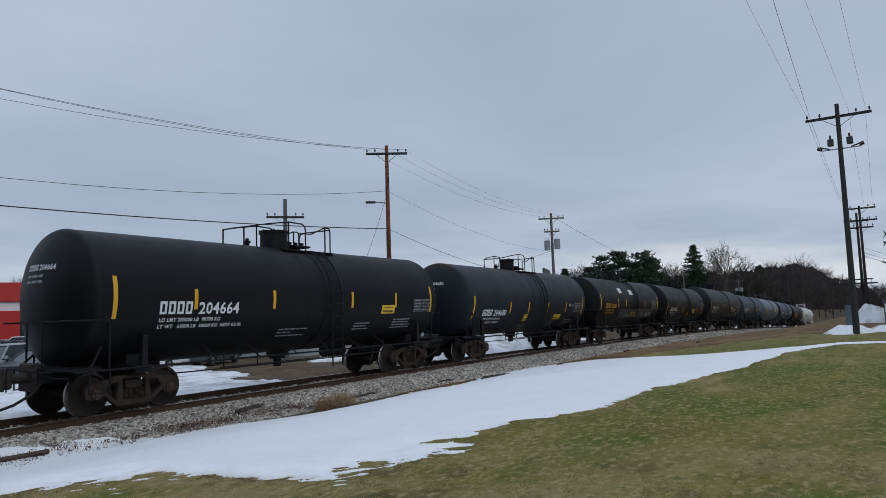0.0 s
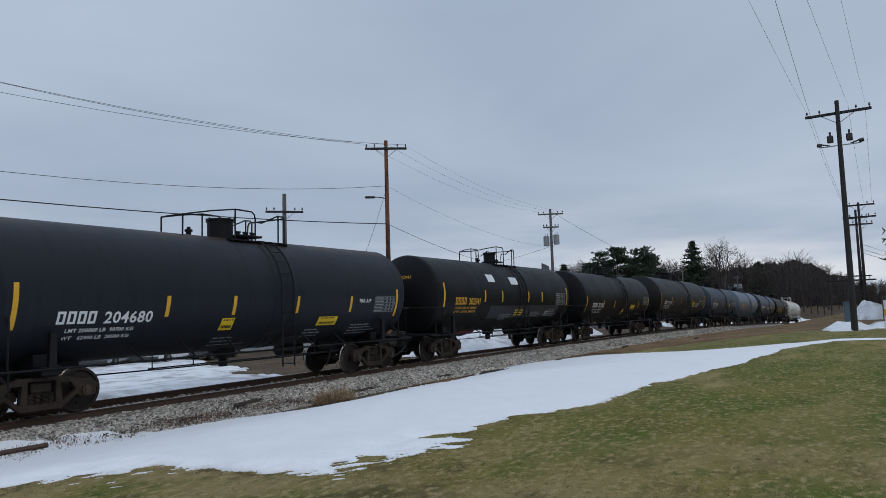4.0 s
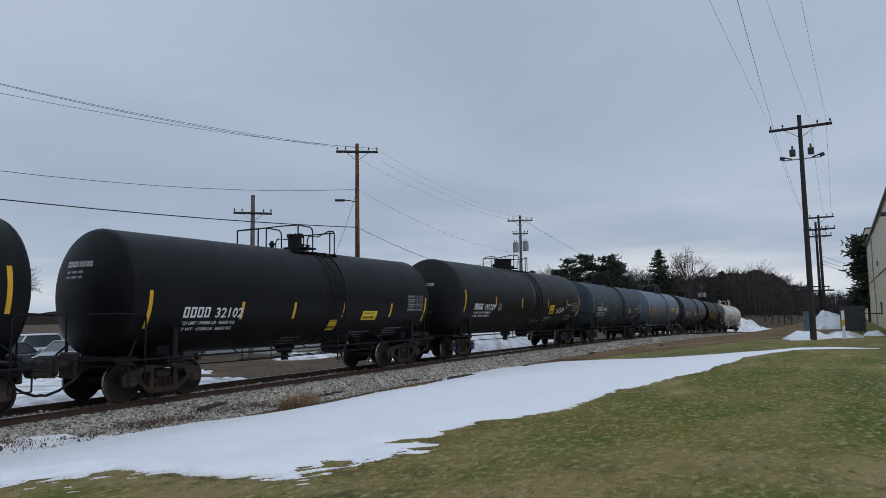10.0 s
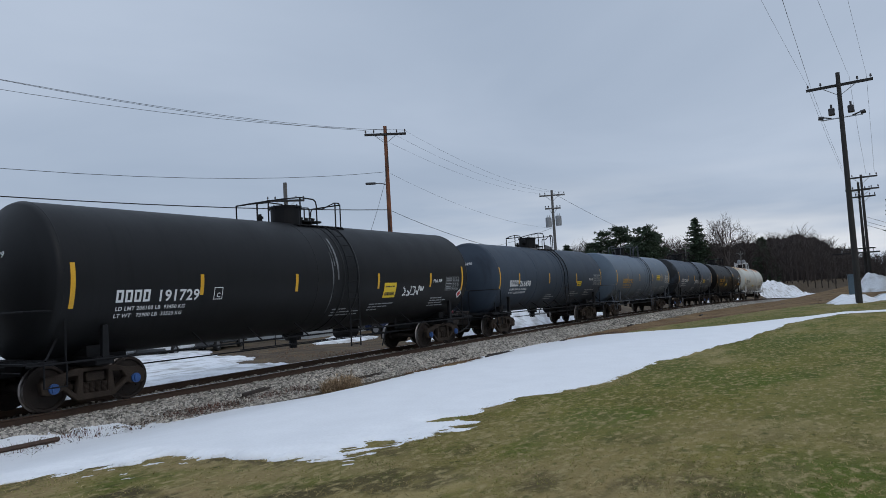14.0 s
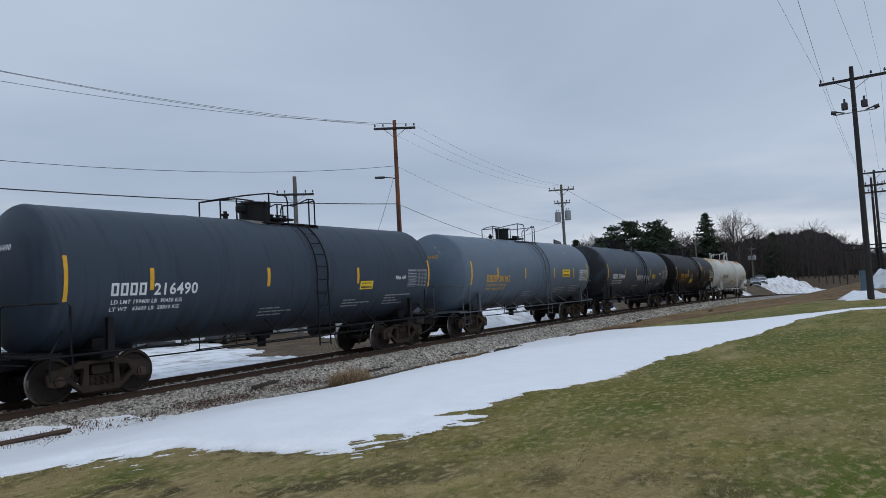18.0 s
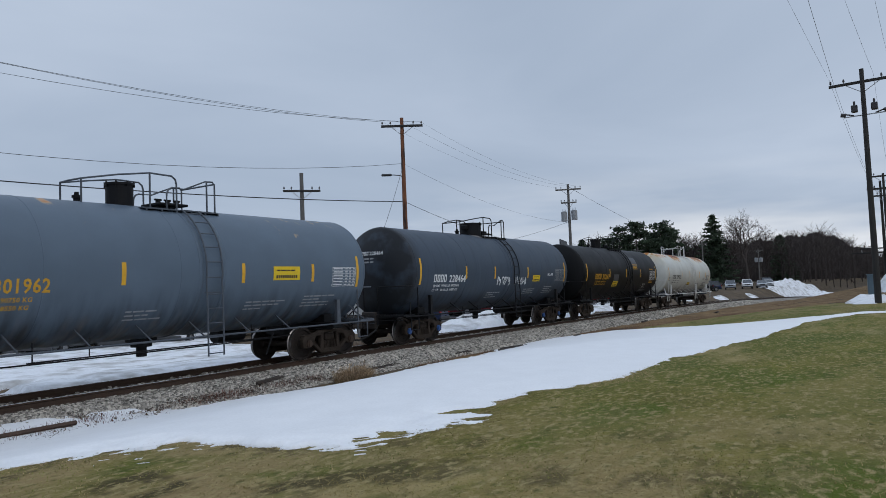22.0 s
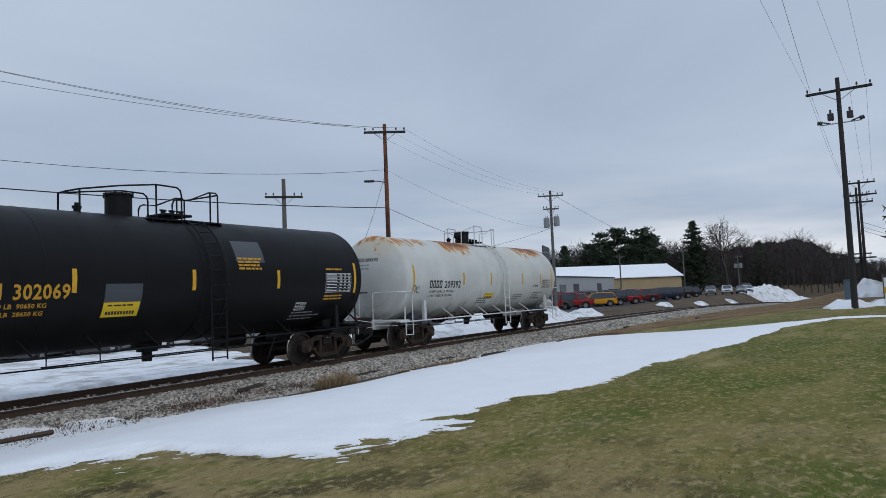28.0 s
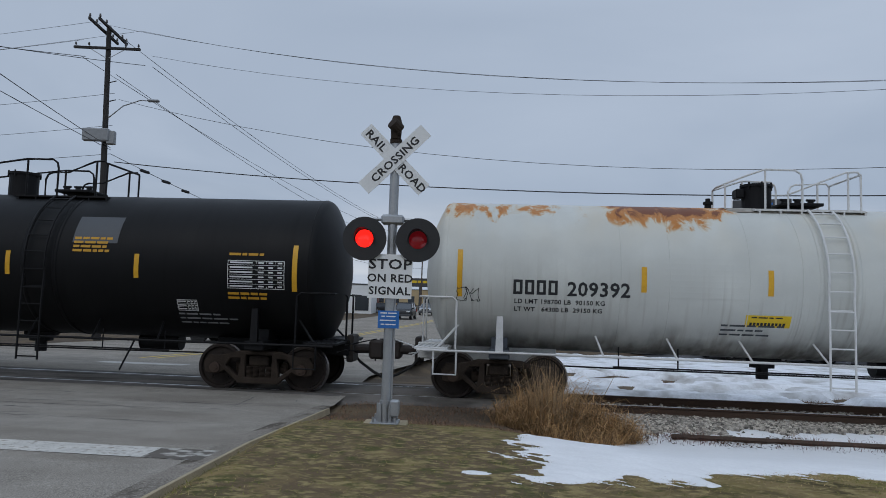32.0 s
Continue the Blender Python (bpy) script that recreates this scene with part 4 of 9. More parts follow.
def tank_car(at, paint, steel, number, ink, stripes, half=6.93, label="", lines=(), extra=0.0, number_at=-5.05, number_size=0.27, patches=(),
             yellow=(), panels=(), caps=False, letters=None, placard=False, graffiti=None, dome_x=-0.10, seams=(), manway=0.36, head_text=True, bow_x=-1.7, fra=None, plate=None, stencils=None, remarks=(), link=(7.74, 7.74), pad=None, text_up=0.0):
    car = thing("tank_car", 0, 0, 0, label, "tank car", "tank cars of the train")
    tr = TRUCK_AT + extra
    h0 = half - HEAD
    prof = [(-half, 0.0)]
    for k in range(1, 13):
        prof.append(dished(k / 12, h0))
    inner = np.linspace(-h0, h0, 15)[1:-1]
    prof += [(float(x), R_TANK) for x in inner]
    prof += [(-x, r) for x, r in reversed(prof[:13])]
    tank = part("tank", lathe_x(bmesh.new(), prof, 72, Z_TANK), paint, car, smooth=True)
    # weld seams between the shell plates
    for x in (-h0, h0, *seams):
        part("weld_seam", lathe_x(bmesh.new(), [(x - 0.016, R_TANK - 0.004), (x - 0.007, R_TANK + 0.007), (x + 0.007, R_TANK + 0.007), (x + 0.016, R_TANK - 0.004)], 72, Z_TANK), paint, car, smooth=True)
    # heavier band by the ladder
    lx = 0.83
    for x in (lx - 0.30, lx + 0.36):
        part("shell_band", lathe_x(bmesh.new(), [(x - 0.05, R_TANK - 0.002), (x - 0.045, R_TANK + 0.012), (x + 0.045, R_TANK + 0.012), (x + 0.05, R_TANK - 0.002)], 72, Z_TANK), paint, car, smooth=True)
    # conspicuity stripes
    for i, x in enumerate(stripes):
        big = i in (0, len(stripes) - 1)
        hgt, z0 = (0.92, 2.02) if big else (0.48, 2.20)
        lettering("reflective_stripe", on_side(panel_bm(0.10, hgt), x - 0.05, z0 + (letters or 0)), "stripe_yellow", car, "yellow reflective stripe")
    # number and data
    dz = letters or 0
    capw = number_size * 0.62
    lettering("reporting_mark", on_side(flat_bars([capw] * 4, number_size, number_size * 0.17, number_size * 0.19), number_at, 2.10 + dz + text_up, 0.006), ink, car, "four painted block shapes")
    digits = flat_text(number, number_size)
    if ink == "letter_yellow":
        bmesh.ops.scale(digits, vec=(0.86, 1, 1), verts=digits.verts)
    lettering("car_number", on_side(digits, number_at + 4 * number_size * 0.80 + 0.12, 2.10 + dz + text_up, 0.007), ink, car, "painted car number")
    for k, text in enumerate(lines):
        lettering("load_lettering", on_side(flat_text(text, 0.095), number_at + 0.02, 1.93 + dz + text_up - 0.145 * k, 0.006), ink, car, "small painted load data")
    if head_text:
        lettering("head_mark", on_head(flat_bars([0.085] * 4, 0.13, 0.03, 0.026), half, 0.55, 3.10), ink, car, "painted block shapes")
        lettering("head_number", on_head(flat_text(number, 0.13), half, 0.06, 3.10), ink, car, "painted car number")
        for k in range(2):
            lettering("head_lettering", on_head(flat_bars([0.18, 0.22, 0.15], 0.055, 0.05), half, 0.52, 2.95 - 0.12 * k), "letter_dim", car)
    for x, z, w, h in yellow:
        lab = lettering("emergency_label", on_side(panel_bm(w, h, 4), x, z, 0.006), "label_yellow", car, "yellow emergency label with black lettering bars")
        lettering("label_bar", on_side(flat_bars([w * 0.055] * 10, h * 0.24, w * 0.026), x + w * 0.1, z + h * 0.14, 0.010), "letter_black", lab)
        lettering("label_bar", on_side(flat_bars([w * 0.12, w * 0.2, w * 0.1, w * 0.16], h * 0.10, 0.03), x + w * 0.12, z + h * 0.66, 0.010), "letter_black", lab)
    for x, z, w, h, mat in panels:
        # stencilled qualification table: outline, rules and cells
        bm = flat_bars([w], h, 0, 0.012)
        rows = max(3, int(h / 0.085))
        for r in range(1, rows):
            y = h * r / rows
            bm.faces.new([bm.verts.new(p) for p in ((0, y, 0), (w, y, 0), (w, y + 0.008, 0), (0, y + 0.008, 0))])
        for c in (0.5, 0.68, 0.84):
            bm.faces.new([bm.verts.new(p) for p in ((w * c, 0, 0), (w * c + 0.009, 0, 0), (w * c + 0.009, h, 0), (w * c, h, 0))])
        for r in range(rows):
            for c0, c1 in ((0.04, 0.44), (0.54, 0.64), (0.72, 0.80), (0.88, 0.96)):
                y0, y1 = h * (r + 0.38) / rows, h * (r + 0.70) / rows
                bm.faces.new([bm.verts.new(p) for p in ((w * c0, y0, 0), (w * c1, y0, 0), (w * c1, y1, 0), (w * c0, y1, 0))])
        lettering("data_panel", on_side(bm, x, z, 0.008), mat, car, "stencilled inspection table")
    for x, z, w, h, mat in patches:
        lettering("paint_patch", on_side(panel_bm(w, h, 3), x, z, 0.005), mat, car, "plain painted patch")
    rnd = random.Random(int(number))
    if plate:
        pc = lettering("plate_mark", on_side(flat_bars([0.26], 0.30, 0, 0.02), *plate, 0.006), ink, car, "small square outline with a letter")
        lettering("lettering", on_side(flat_text("C", 0.12), plate[0] + 0.08, plate[1] + 0.05, 0.007), ink, pc)
    if fra:
        lettering("inspection_lettering", on_side(flat_text("FRA AIP", 0.12), fra[0], fra[1], 0.006), ink, car, "small painted lettering")
    for x, z, w, n in remarks:
        for k in range(n):
            wd, left = [], w
            while left > 0.12:
                q = min(left, rnd.uniform(0.08, 0.24))
                wd.append(q)
                left -= q + 0.03
            lettering("note_line", on_side(flat_bars(wd, 0.05, 0.03), x, z - 0.085 * k, 0.009), "letter_yellow", car)
    for x, z, n in stencils if stencils is not None else ((-1.2 + extra, 1.62, 3), (2.0, 1.70, 3), (4.0 + extra, 1.78, 4)):
        for k in range(n):
            wd = [rnd.uniform(0.10, 0.30) for _ in range(rnd.randint(3, 5))]
            lettering("stencil_line", on_side(flat_bars(wd, 0.042, 0.035), x, z + dz - 0.085 * k, 0.006), "letter_dim" if ink != "letter_black" else "panel_grey", car)
    if placard:
        pl = lettering("placard", on_side(turned(panel_bm(0.27, 0.27), Matrix.Rotation(math.pi / 4, 4, "Z")), half - 1.05, 1.75, 0.02), "letter_white", car, "diamond placard")
        lettering("placard_mark", on_side(turned(panel_bm(0.17, 0.17), Matrix.Translation((0, 0.07, 0)) @ Matrix.Rotation(math.pi / 4, 4, "Z")), half - 1.05, 1.75, 0.024), "letter_red", pl)
    if graffiti:
        gx, gz, gw, gmat = graffiti
        bm = bmesh.new()
        size = 0.30 if gw > 1 else 0.26
        n = max(3, int(gw / (size * 0.85)))
        for k in range(n):
            if gw > 2 and k == n // 2:
                continue
            x0 = gw * k / n
            pts = [(x0 + size * rnd.choice((0.05, 0.15, 0.6, 0.7)), size * rnd.choice((0.0, 0.05, 0.5, 0.95, 1.05))) for _ in range(5)]
            path = []
            for i in range(len(pts) - 1):
                for q in range(4):
                    u = q / 4
                    bend = 0.25 * size * math.sin(math.pi * u) * rnd.choice((-1, 0.4, 1))
                    path.append((pts[i][0] + (pts[i + 1][0] - pts[i][0]) * u + bend * 0.4, pts[i][1] + (pts[i + 1][1] - pts[i][1]) * u + bend * 0.3))
            path.append(pts[-1])
            wide = 0.022 if gw > 1 else 0.006
            for (a, b), (c, d) in zip(path, path[1:]):
                e = Vector((c - a, d - b, 0))
                if e.length < 1e-4:
                    continue
                e = e.normalized() * wide
                a, b, c, d = a - e.x * 0.5, b - e.y * 0.5, c + e.x * 0.5, d + e.y * 0.5
                bm.faces.new([bm.verts.new(p) for p in ((a + e.y, b - e.x, 0), (c + e.y, d - e.x, 0), (c - e.y, d + e.x, 0), (a - e.y, b + e.x, 0))])
        lettering("graffiti", on_side(bm, gx, gz, 0.007), gmat, car, "scrawled paint strokes")
    # manway, valves and the platform on top
    zt_ = Z_TANK + R_TANK
    bm = bmesh.new()
    rod(bm, (dome_x, 0, zt_ - 0.10), (dome_x, 0, zt_ + 0.47), manway, 28)
    rod(bm, (dome_x, 0, zt_ + 0.46), (dome_x, 0, zt_ + 0.51), manway + 0.03, 28)
    for k in range(8):
        a = 2 * math.pi * k / 8
        rod(bm, (dome_x + (manway + 0.02) * math.cos(a), (manway + 0.02) * math.sin(a), zt_ + 0.41), (dome_x + (manway + 0.02) * math.cos(a), (manway + 0.02) * math.sin(a), zt_ + 0.54), 0.018, 6)
    part("manway", bm, "black_steel", car, "black steel manway with a bolted lid")
    bm = bmesh.new()
    rod(bm, (dome_x - 0.95, 0.1, zt_ - 0.05), (dome_x - 0.95, 0.1, zt_ + 0.10), 0.07, 12)
    rod(bm, (dome_x - 0.95, 0.1, zt_ + 0.10), (dome_x - 0.95, 0.1, zt_ + 0.16), 0.10, 12)
    rod(bm, (dome_x - 0.95, 0.1, zt_ + 0.16), (dome_x - 0.95, 0.1, zt_ + 0.23), 0.05, 10)
    part("relief_valve", bm, "black_steel", car)
    bm = boxed(0.28, 1.10, -0.36, 0.36, zt_ + 0.05, zt_ + 0.11, 0.01)
    for xx in (0.42, 0.68, 0.94):
        rod(bm, (xx, -0.12, zt_ + 0.10), (xx, -0.12, zt_ + 0.20), 0.06, 10)
        rod(bm, (xx - 0.09, -0.12, zt_ + 0.20), (xx + 0.09, -0.12, zt_ + 0.20), 0.025, 6)
    part("valve_plate", bm, "black_steel", car, "black valve plate with handwheels")
    bm = bmesh.new()
    for side in (-1, 1):
        y0 = side * 0.72
        box(bm, -0.38, 1.70, min(y0, y0 - side * 0.26), max(y0, y0 - side * 0.26), zt_ - 0.12, zt_ - 0.085)
        for k in range(6):
            xx = -0.30 + k * 0.40
            box(bm, xx, xx + 0.03, min(y0, y0 - side * 0.3), max(y0, y0 - side * 0.3), zt_ - 0.26, zt_ - 0.12)
    part("platform", bm, steel, car, "steel walkway grating")
    r = 0.022
    bow = [(0.55, -0.66, zt_ - 0.12), (0.55, -0.66, zt_ + 0.52), (0.52, -0.66, zt_ + 0.64), (0.42, -0.66, zt_ + 0.71), (-0.16, -0.66, zt_ + 0.72), (bow_x * 0.55, -0.60, zt_ + 0.60), (bow_x + 0.06, -0.42, zt_ + 0.46), (bow_x, 0.0, zt_ + 0.45)]
    bow += [(x, -y, z) for x, y, z in reversed(bow[:-1])]
    part("handrail", tube(bmesh.new(), bow, r), steel, car, "bent pipe handrail round the manway")
    for side in (-1, 1):
        y = side * 0.66
        part("handrail", tube(bmesh.new(), [(0.28, y, zt_ - 0.12), (0.28, y, zt_ + 0.28), (0.33, y, zt_ + 0.38), (0.42, y, zt_ + 0.42), (0.78, y, zt_ + 0.43), (1.38, y, zt_ + 0.68), (1.60, y, zt_ + 0.69), (1.66, y, zt_ + 0.62), (1.66, y, zt_ - 0.14)], r), steel, car, "bent pipe handrail")
        part("rail_post", rod(bmesh.new(), (-0.16, y, zt_ - 0.12), (-0.16, y, zt_ + 0.72), r), steel, car)
        part("rail_post", rod(bmesh.new(), (1.42, y, zt_ - 0.12), (1.42, y, zt_ + 0.68), r), steel, car)
        part("rail_post", rod(bmesh.new(), (bow_x + 0.06, side * 0.42, zt_ - 0.08), (bow_x + 0.06, side * 0.42, zt_ + 0.46), r), steel, car)
    part("cross_rail", tube(bmesh.new(), [(1.66, -0.66, zt_ + 0.64), (1.66, 0.66, zt_ + 0.64)], r), steel, car)
    if pad:
        bm = bmesh.new()
        rows = []
        for x in (dome_x - 0.78, dome_x - 0.60, dome_x, 0.6, 1.2, 1.72, 1.85):
            wide = radians(20 if x in (dome_x - 0.78, 1.85) else 27)
            rows.append([bm.verts.new((x, (R_TANK + 0.012) * math.sin(wide * k / 6), Z_TANK + (R_TANK + 0.012) * math.cos(wide * k / 6))) for k in range(-6, 7)])
        for r0, r1 in zip(rows, rows[1:]):
            for k in range(12):
                bm.faces.new((r0[k], r1[k], r1[k + 1], r0[k + 1]))
        part("top_pad", bm, pad, car, "worn pad plate under the manway", smooth=True)
        part("manway_hinge", boxed(dome_x - manway - 0.16, dome_x - manway + 0.02, -0.14, 0.14, zt_ + 0.22, zt_ + 0.42, 0.03), "black_steel", car)
    # side ladder, bent round the shell
    lad = new("ladder")
    lad.parent = car
    tagged(lad, "side ladder bent round the shell")
    angles = [math.radians(a) for a in range(62, -12, -8)]
    for xx in (lx - 0.22, lx + 0.22):
        pts = [(xx, -(R_TANK + 0.09) * math.cos(a), Z_TANK + (R_TANK + 0.09) * math.sin(a)) for a in angles]
        pts += [(xx, -(R_TANK + 0.09), 1.7), (xx, -(R_TANK + 0.09), 0.52)]
        part("stile", tube(bmesh.new(), pts, 0.022), steel, lad)
    for k in range(7):
        a = math.radians(56 - k * 12.5)
        part("rung", rod(bmesh.new(), (lx - 0.22, -(R_TANK + 0.09) * math.cos(a), Z_TANK + (R_TANK + 0.09) * math.sin(a)), (lx + 0.22, -(R_TANK + 0.09) * math.cos(a), Z_TANK + (R_TANK + 0.09) * math.sin(a)), 0.014, 6), steel, lad)
    for z in (1.95, 1.62, 1.28, 0.95, 0.58):
        part("rung", rod(bmesh.new(), (lx - 0.22, -(R_TANK + 0.09), z), (lx + 0.22, -(R_TANK + 0.09), z), 0.014, 6), steel, lad)
    # sills, end platforms, running rods
    pal = steel
    for e in (-1, 1):
        o = lambda v: e * (v + extra)
        bm = boxed(min(o(4.2), o(7.05)), max(o(4.2), o(7.05)), -0.36, 0.36, 0.72, 1.06, 0.02)
        part("draft_sill", bm, "black_steel" if steel != "white_steel" else "white_steel", car)
        bm = boxed(min(o(6.35), o(7.00)), max(o(6.35), o(7.00)), -1.42, 1.42, 0.98, 1.03, 0.01)
        dk = part("end_platform", bm, pal, car, "steel end platform grating")
        for k in range(6):
            xx = o(6.42 + 0.1 * k)
            part("slat", boxed(xx - 0.012, xx + 0.012, -1.40, 1.40, 1.026, 1.045), pal, dk)
        # cradle that carries the tank on the truck
        for side in (-1, 1):
            sgn = side
            outline = [(o(5.36) - 0.075, 0.96), (o(5.36) + 0.075, 0.96), (o(5.36) + 0.06, 1.66), (o(5.36) - 0.06, 1.66)]
            bm = slab(bmesh.new(), outline, sgn * 1.38 - 0.05, sgn * 1.38 + 0.05)
            pad = on_side(panel_bm(0.56, 0.50, 2), o(5.36) - 0.28, 1.38, 0.012)
            if sgn > 0:
                for v in pad.verts:
                    v.co.y *= -1
            part("saddle_pad", pad, paint, car)
            part("cradle_post", bm, pal, car)
        bm = boxed(o(5.36) - 0.2, o(5.36) + 0.2, -1.40, 1.40, 0.84, 1.02, 0.02)
        box(bm, o(5.36) - 0.16, o(5.36) + 0.16, -1.0, 1.0, 1.0, 1.24)
        part("body_bolster", bm, "black_steel" if steel != "white_steel" else "grey_steel", car)
        for side in (-1, 1):
            y = side * 1.44
            pts = [(o(6.96), side * 0.30, 1.0), (o(6.96), side * 0.30, 1.95), (o(6.92), side * 0.38, 2.0), (o(6.92), side * 1.34, 2.0), (o(6.84), y, 2.0), (o(6.28), y, 2.0), (o(6.20), y, 1.93), (o(6.20), y, 1.0)]
            part("end_handrail", tube(bmesh.new(), pts, 0.022), pal, car, "bent pipe end handrail")
            part("brace", rod(bmesh.new(), (o(5.95), side * 0.95, 1.72), (o(6.55), side * 1.36, 1.03), 0.025, 6), pal, car)
            st = [(o(6.18), y, 1.0), (o(6.18), y, 0.52), (o(6.62), y, 0.52), (o(6.62), y, 1.0)]
            part("sill_step", tube(bmesh.new(), st, 0.022), pal, car, "stirrup step")
            part("uncoupling_lever", tube(bmesh.new(), [(o(7.02), side * 1.38, 0.86), (o(7.02), side * 0.5, 0.86), (o(7.25), side * 0.22, 0.80)], 0.014), pal, car)
        # coupler, and the air hose that hangs under it
        reach = link[0 if e < 0 else 1] - extra
        bm = bmesh.new()
        rod(bm, (o(6.9), 0, 0.86), (o(reach - 0.25), 0, 0.86), 0.10, 10)
        box(bm, min(o(reach - 0.34), o(reach - 0.02)), max(o(reach - 0.34), o(reach - 0.02)), -0.17 - 0.05 * e, 0.17 - 0.05 * e, 0.66, 1.06, 0.05)
        rod(bm, (o(reach - 0.06), 0.10 * e, 0.64), (o(reach - 0.06), 0.10 * e, 1.08), 0.10, 12)
        box(bm, min(o(6.98), o(7.12)), max(o(6.98), o(7.12)), -0.30, 0.30, 0.58, 1.16, 0.03)
        part("coupler", bm, "coupler_steel", car, "rusty knuckle coupler")
        part("cut_lever", tube(bmesh.new(), [(o(7.08), -0.95, 0.98), (o(7.14), -0.45, 0.98), (o(reach - 0.2), -0.12, 1.08), (o(reach - 0.2), -0.12, 0.62)], 0.016), pal, car)
        hose = [(o(7.0), 0.34 * e, 0.74), (o(7.16), 0.34 * e, 0.55), (o(0.5 * (7.16 + reach)), 0.24 * e, 0.36), (o(reach - 0.06), 0.08 * e, 0.26), (o(reach), 0.0, 0.28)]
        part("air_hose", tube(bmesh.new(), hose, 0.032), "rubber", car, "black rubber air hose")
    for side in (-1, 1):
        y = side * 1.44
        part("running_rod", rod(bmesh.new(), (-6.95 - extra, y, 0.97), (6.95 + extra, y, 0.97), 0.024, 8), pal, car, "long safety rod along the side")
        for k in range(6):
            xx = -3.4 - extra * 0.6 + k * (6.8 + extra * 1.2) / 5
            part("rod_bracket", rod(bmesh.new(), (xx, y, 0.97), (xx - 0.10, side * 0.98, 1.34), 0.020, 6), pal, car)
    part("brake_rod", tube(bmesh.new(), [(-4.6 - extra, -0.55, 0.70), (-2.2, -0.75, 0.70), (2.2, -0.75, 0.70), (4.6 + extra, -0.55, 0.70)], 0.018), "black_steel", car)
    part("brake_rod", tube(bmesh.new(), [(-3.2, -1.30, 0.78), (3.6, -1.30, 0.78)], 0.016), "black_steel", car)
    for xx in (-3.1, -2.0, 2.2, 3.5):
        part("rod_hanger", tube(bmesh.new(), [(xx, -1.30, 0.78), (xx, -1.30, 1.16)], 0.014), "black_steel", car)
    bm = bmesh.new()
    rod(bm, (2.25, 0.2, 0.86), (3.15, 0.2, 0.86), 0.20, 16)
    part("air_reservoir", bm, "black_steel", car)
    bm = bmesh.new()
    rod(bm, (0.0, 0, 0.55), (0.0, 0, 1.05), 0.12, 12)
    rod(bm, (0.0, 0, 0.78), (0.0, 0, 0.86), 0.24, 14)
    box(bm, -0.35, 0.35, -0.12, 0.12, 0.90, 1.05, 0.02)
    part("bottom_outlet", bm, "black_steel", car, "bottom outlet valve")
    part("prop_bar", rod(bmesh.new(), (2.9, -1.36, 0.96), (2.62, -1.36, 0.36), 0.02, 6), "black_steel", car)
    for e in (-1, 1):
        for ws in truck(car, e * tr, TRUCK_PARTS, caps):
            WHEELSETS.append((at, ws))
    CARS.append((car, at))
    return car


data = lambda x, w=1.12, h=0.58, z=2.05, mat="letter_dim": (x, z, w, h, mat)
tank_car(-152.4, "tank_black", "grey_steel", "204671", "letter_white", (-6.1, -4.1, 1.7, 6.1), link=(7.74, 7.75), label="black tank car with white lettering", head_text=False)
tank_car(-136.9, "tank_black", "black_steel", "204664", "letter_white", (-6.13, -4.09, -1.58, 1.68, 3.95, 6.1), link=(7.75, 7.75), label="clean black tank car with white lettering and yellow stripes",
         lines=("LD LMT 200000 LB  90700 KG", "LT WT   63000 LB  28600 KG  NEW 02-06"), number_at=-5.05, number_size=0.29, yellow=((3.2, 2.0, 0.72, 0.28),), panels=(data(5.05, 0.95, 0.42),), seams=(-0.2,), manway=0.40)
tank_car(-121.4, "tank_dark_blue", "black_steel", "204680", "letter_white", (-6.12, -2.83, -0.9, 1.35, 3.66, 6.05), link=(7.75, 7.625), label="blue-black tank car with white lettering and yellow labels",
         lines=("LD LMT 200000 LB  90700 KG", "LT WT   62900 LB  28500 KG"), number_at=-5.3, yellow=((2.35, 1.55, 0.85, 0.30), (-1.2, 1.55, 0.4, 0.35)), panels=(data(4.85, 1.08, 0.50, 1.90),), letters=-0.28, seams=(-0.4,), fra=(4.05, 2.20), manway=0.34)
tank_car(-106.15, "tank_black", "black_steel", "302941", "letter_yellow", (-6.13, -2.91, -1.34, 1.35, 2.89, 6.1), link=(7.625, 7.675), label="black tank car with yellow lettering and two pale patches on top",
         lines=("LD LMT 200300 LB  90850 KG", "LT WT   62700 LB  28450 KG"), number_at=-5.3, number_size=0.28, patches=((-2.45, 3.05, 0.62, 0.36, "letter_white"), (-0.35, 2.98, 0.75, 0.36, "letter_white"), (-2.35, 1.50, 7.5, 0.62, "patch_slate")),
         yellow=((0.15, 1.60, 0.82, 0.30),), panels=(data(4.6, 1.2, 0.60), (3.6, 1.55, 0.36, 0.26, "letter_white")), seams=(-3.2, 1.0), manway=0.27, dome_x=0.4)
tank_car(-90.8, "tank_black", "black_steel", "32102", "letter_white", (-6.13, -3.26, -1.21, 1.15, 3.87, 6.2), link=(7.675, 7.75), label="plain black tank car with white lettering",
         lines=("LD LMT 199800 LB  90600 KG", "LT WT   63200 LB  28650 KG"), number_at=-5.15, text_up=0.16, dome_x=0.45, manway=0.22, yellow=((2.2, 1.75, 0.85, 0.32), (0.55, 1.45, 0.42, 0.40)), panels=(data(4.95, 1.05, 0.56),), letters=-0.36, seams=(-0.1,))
tank_size(1.66, 2.64)
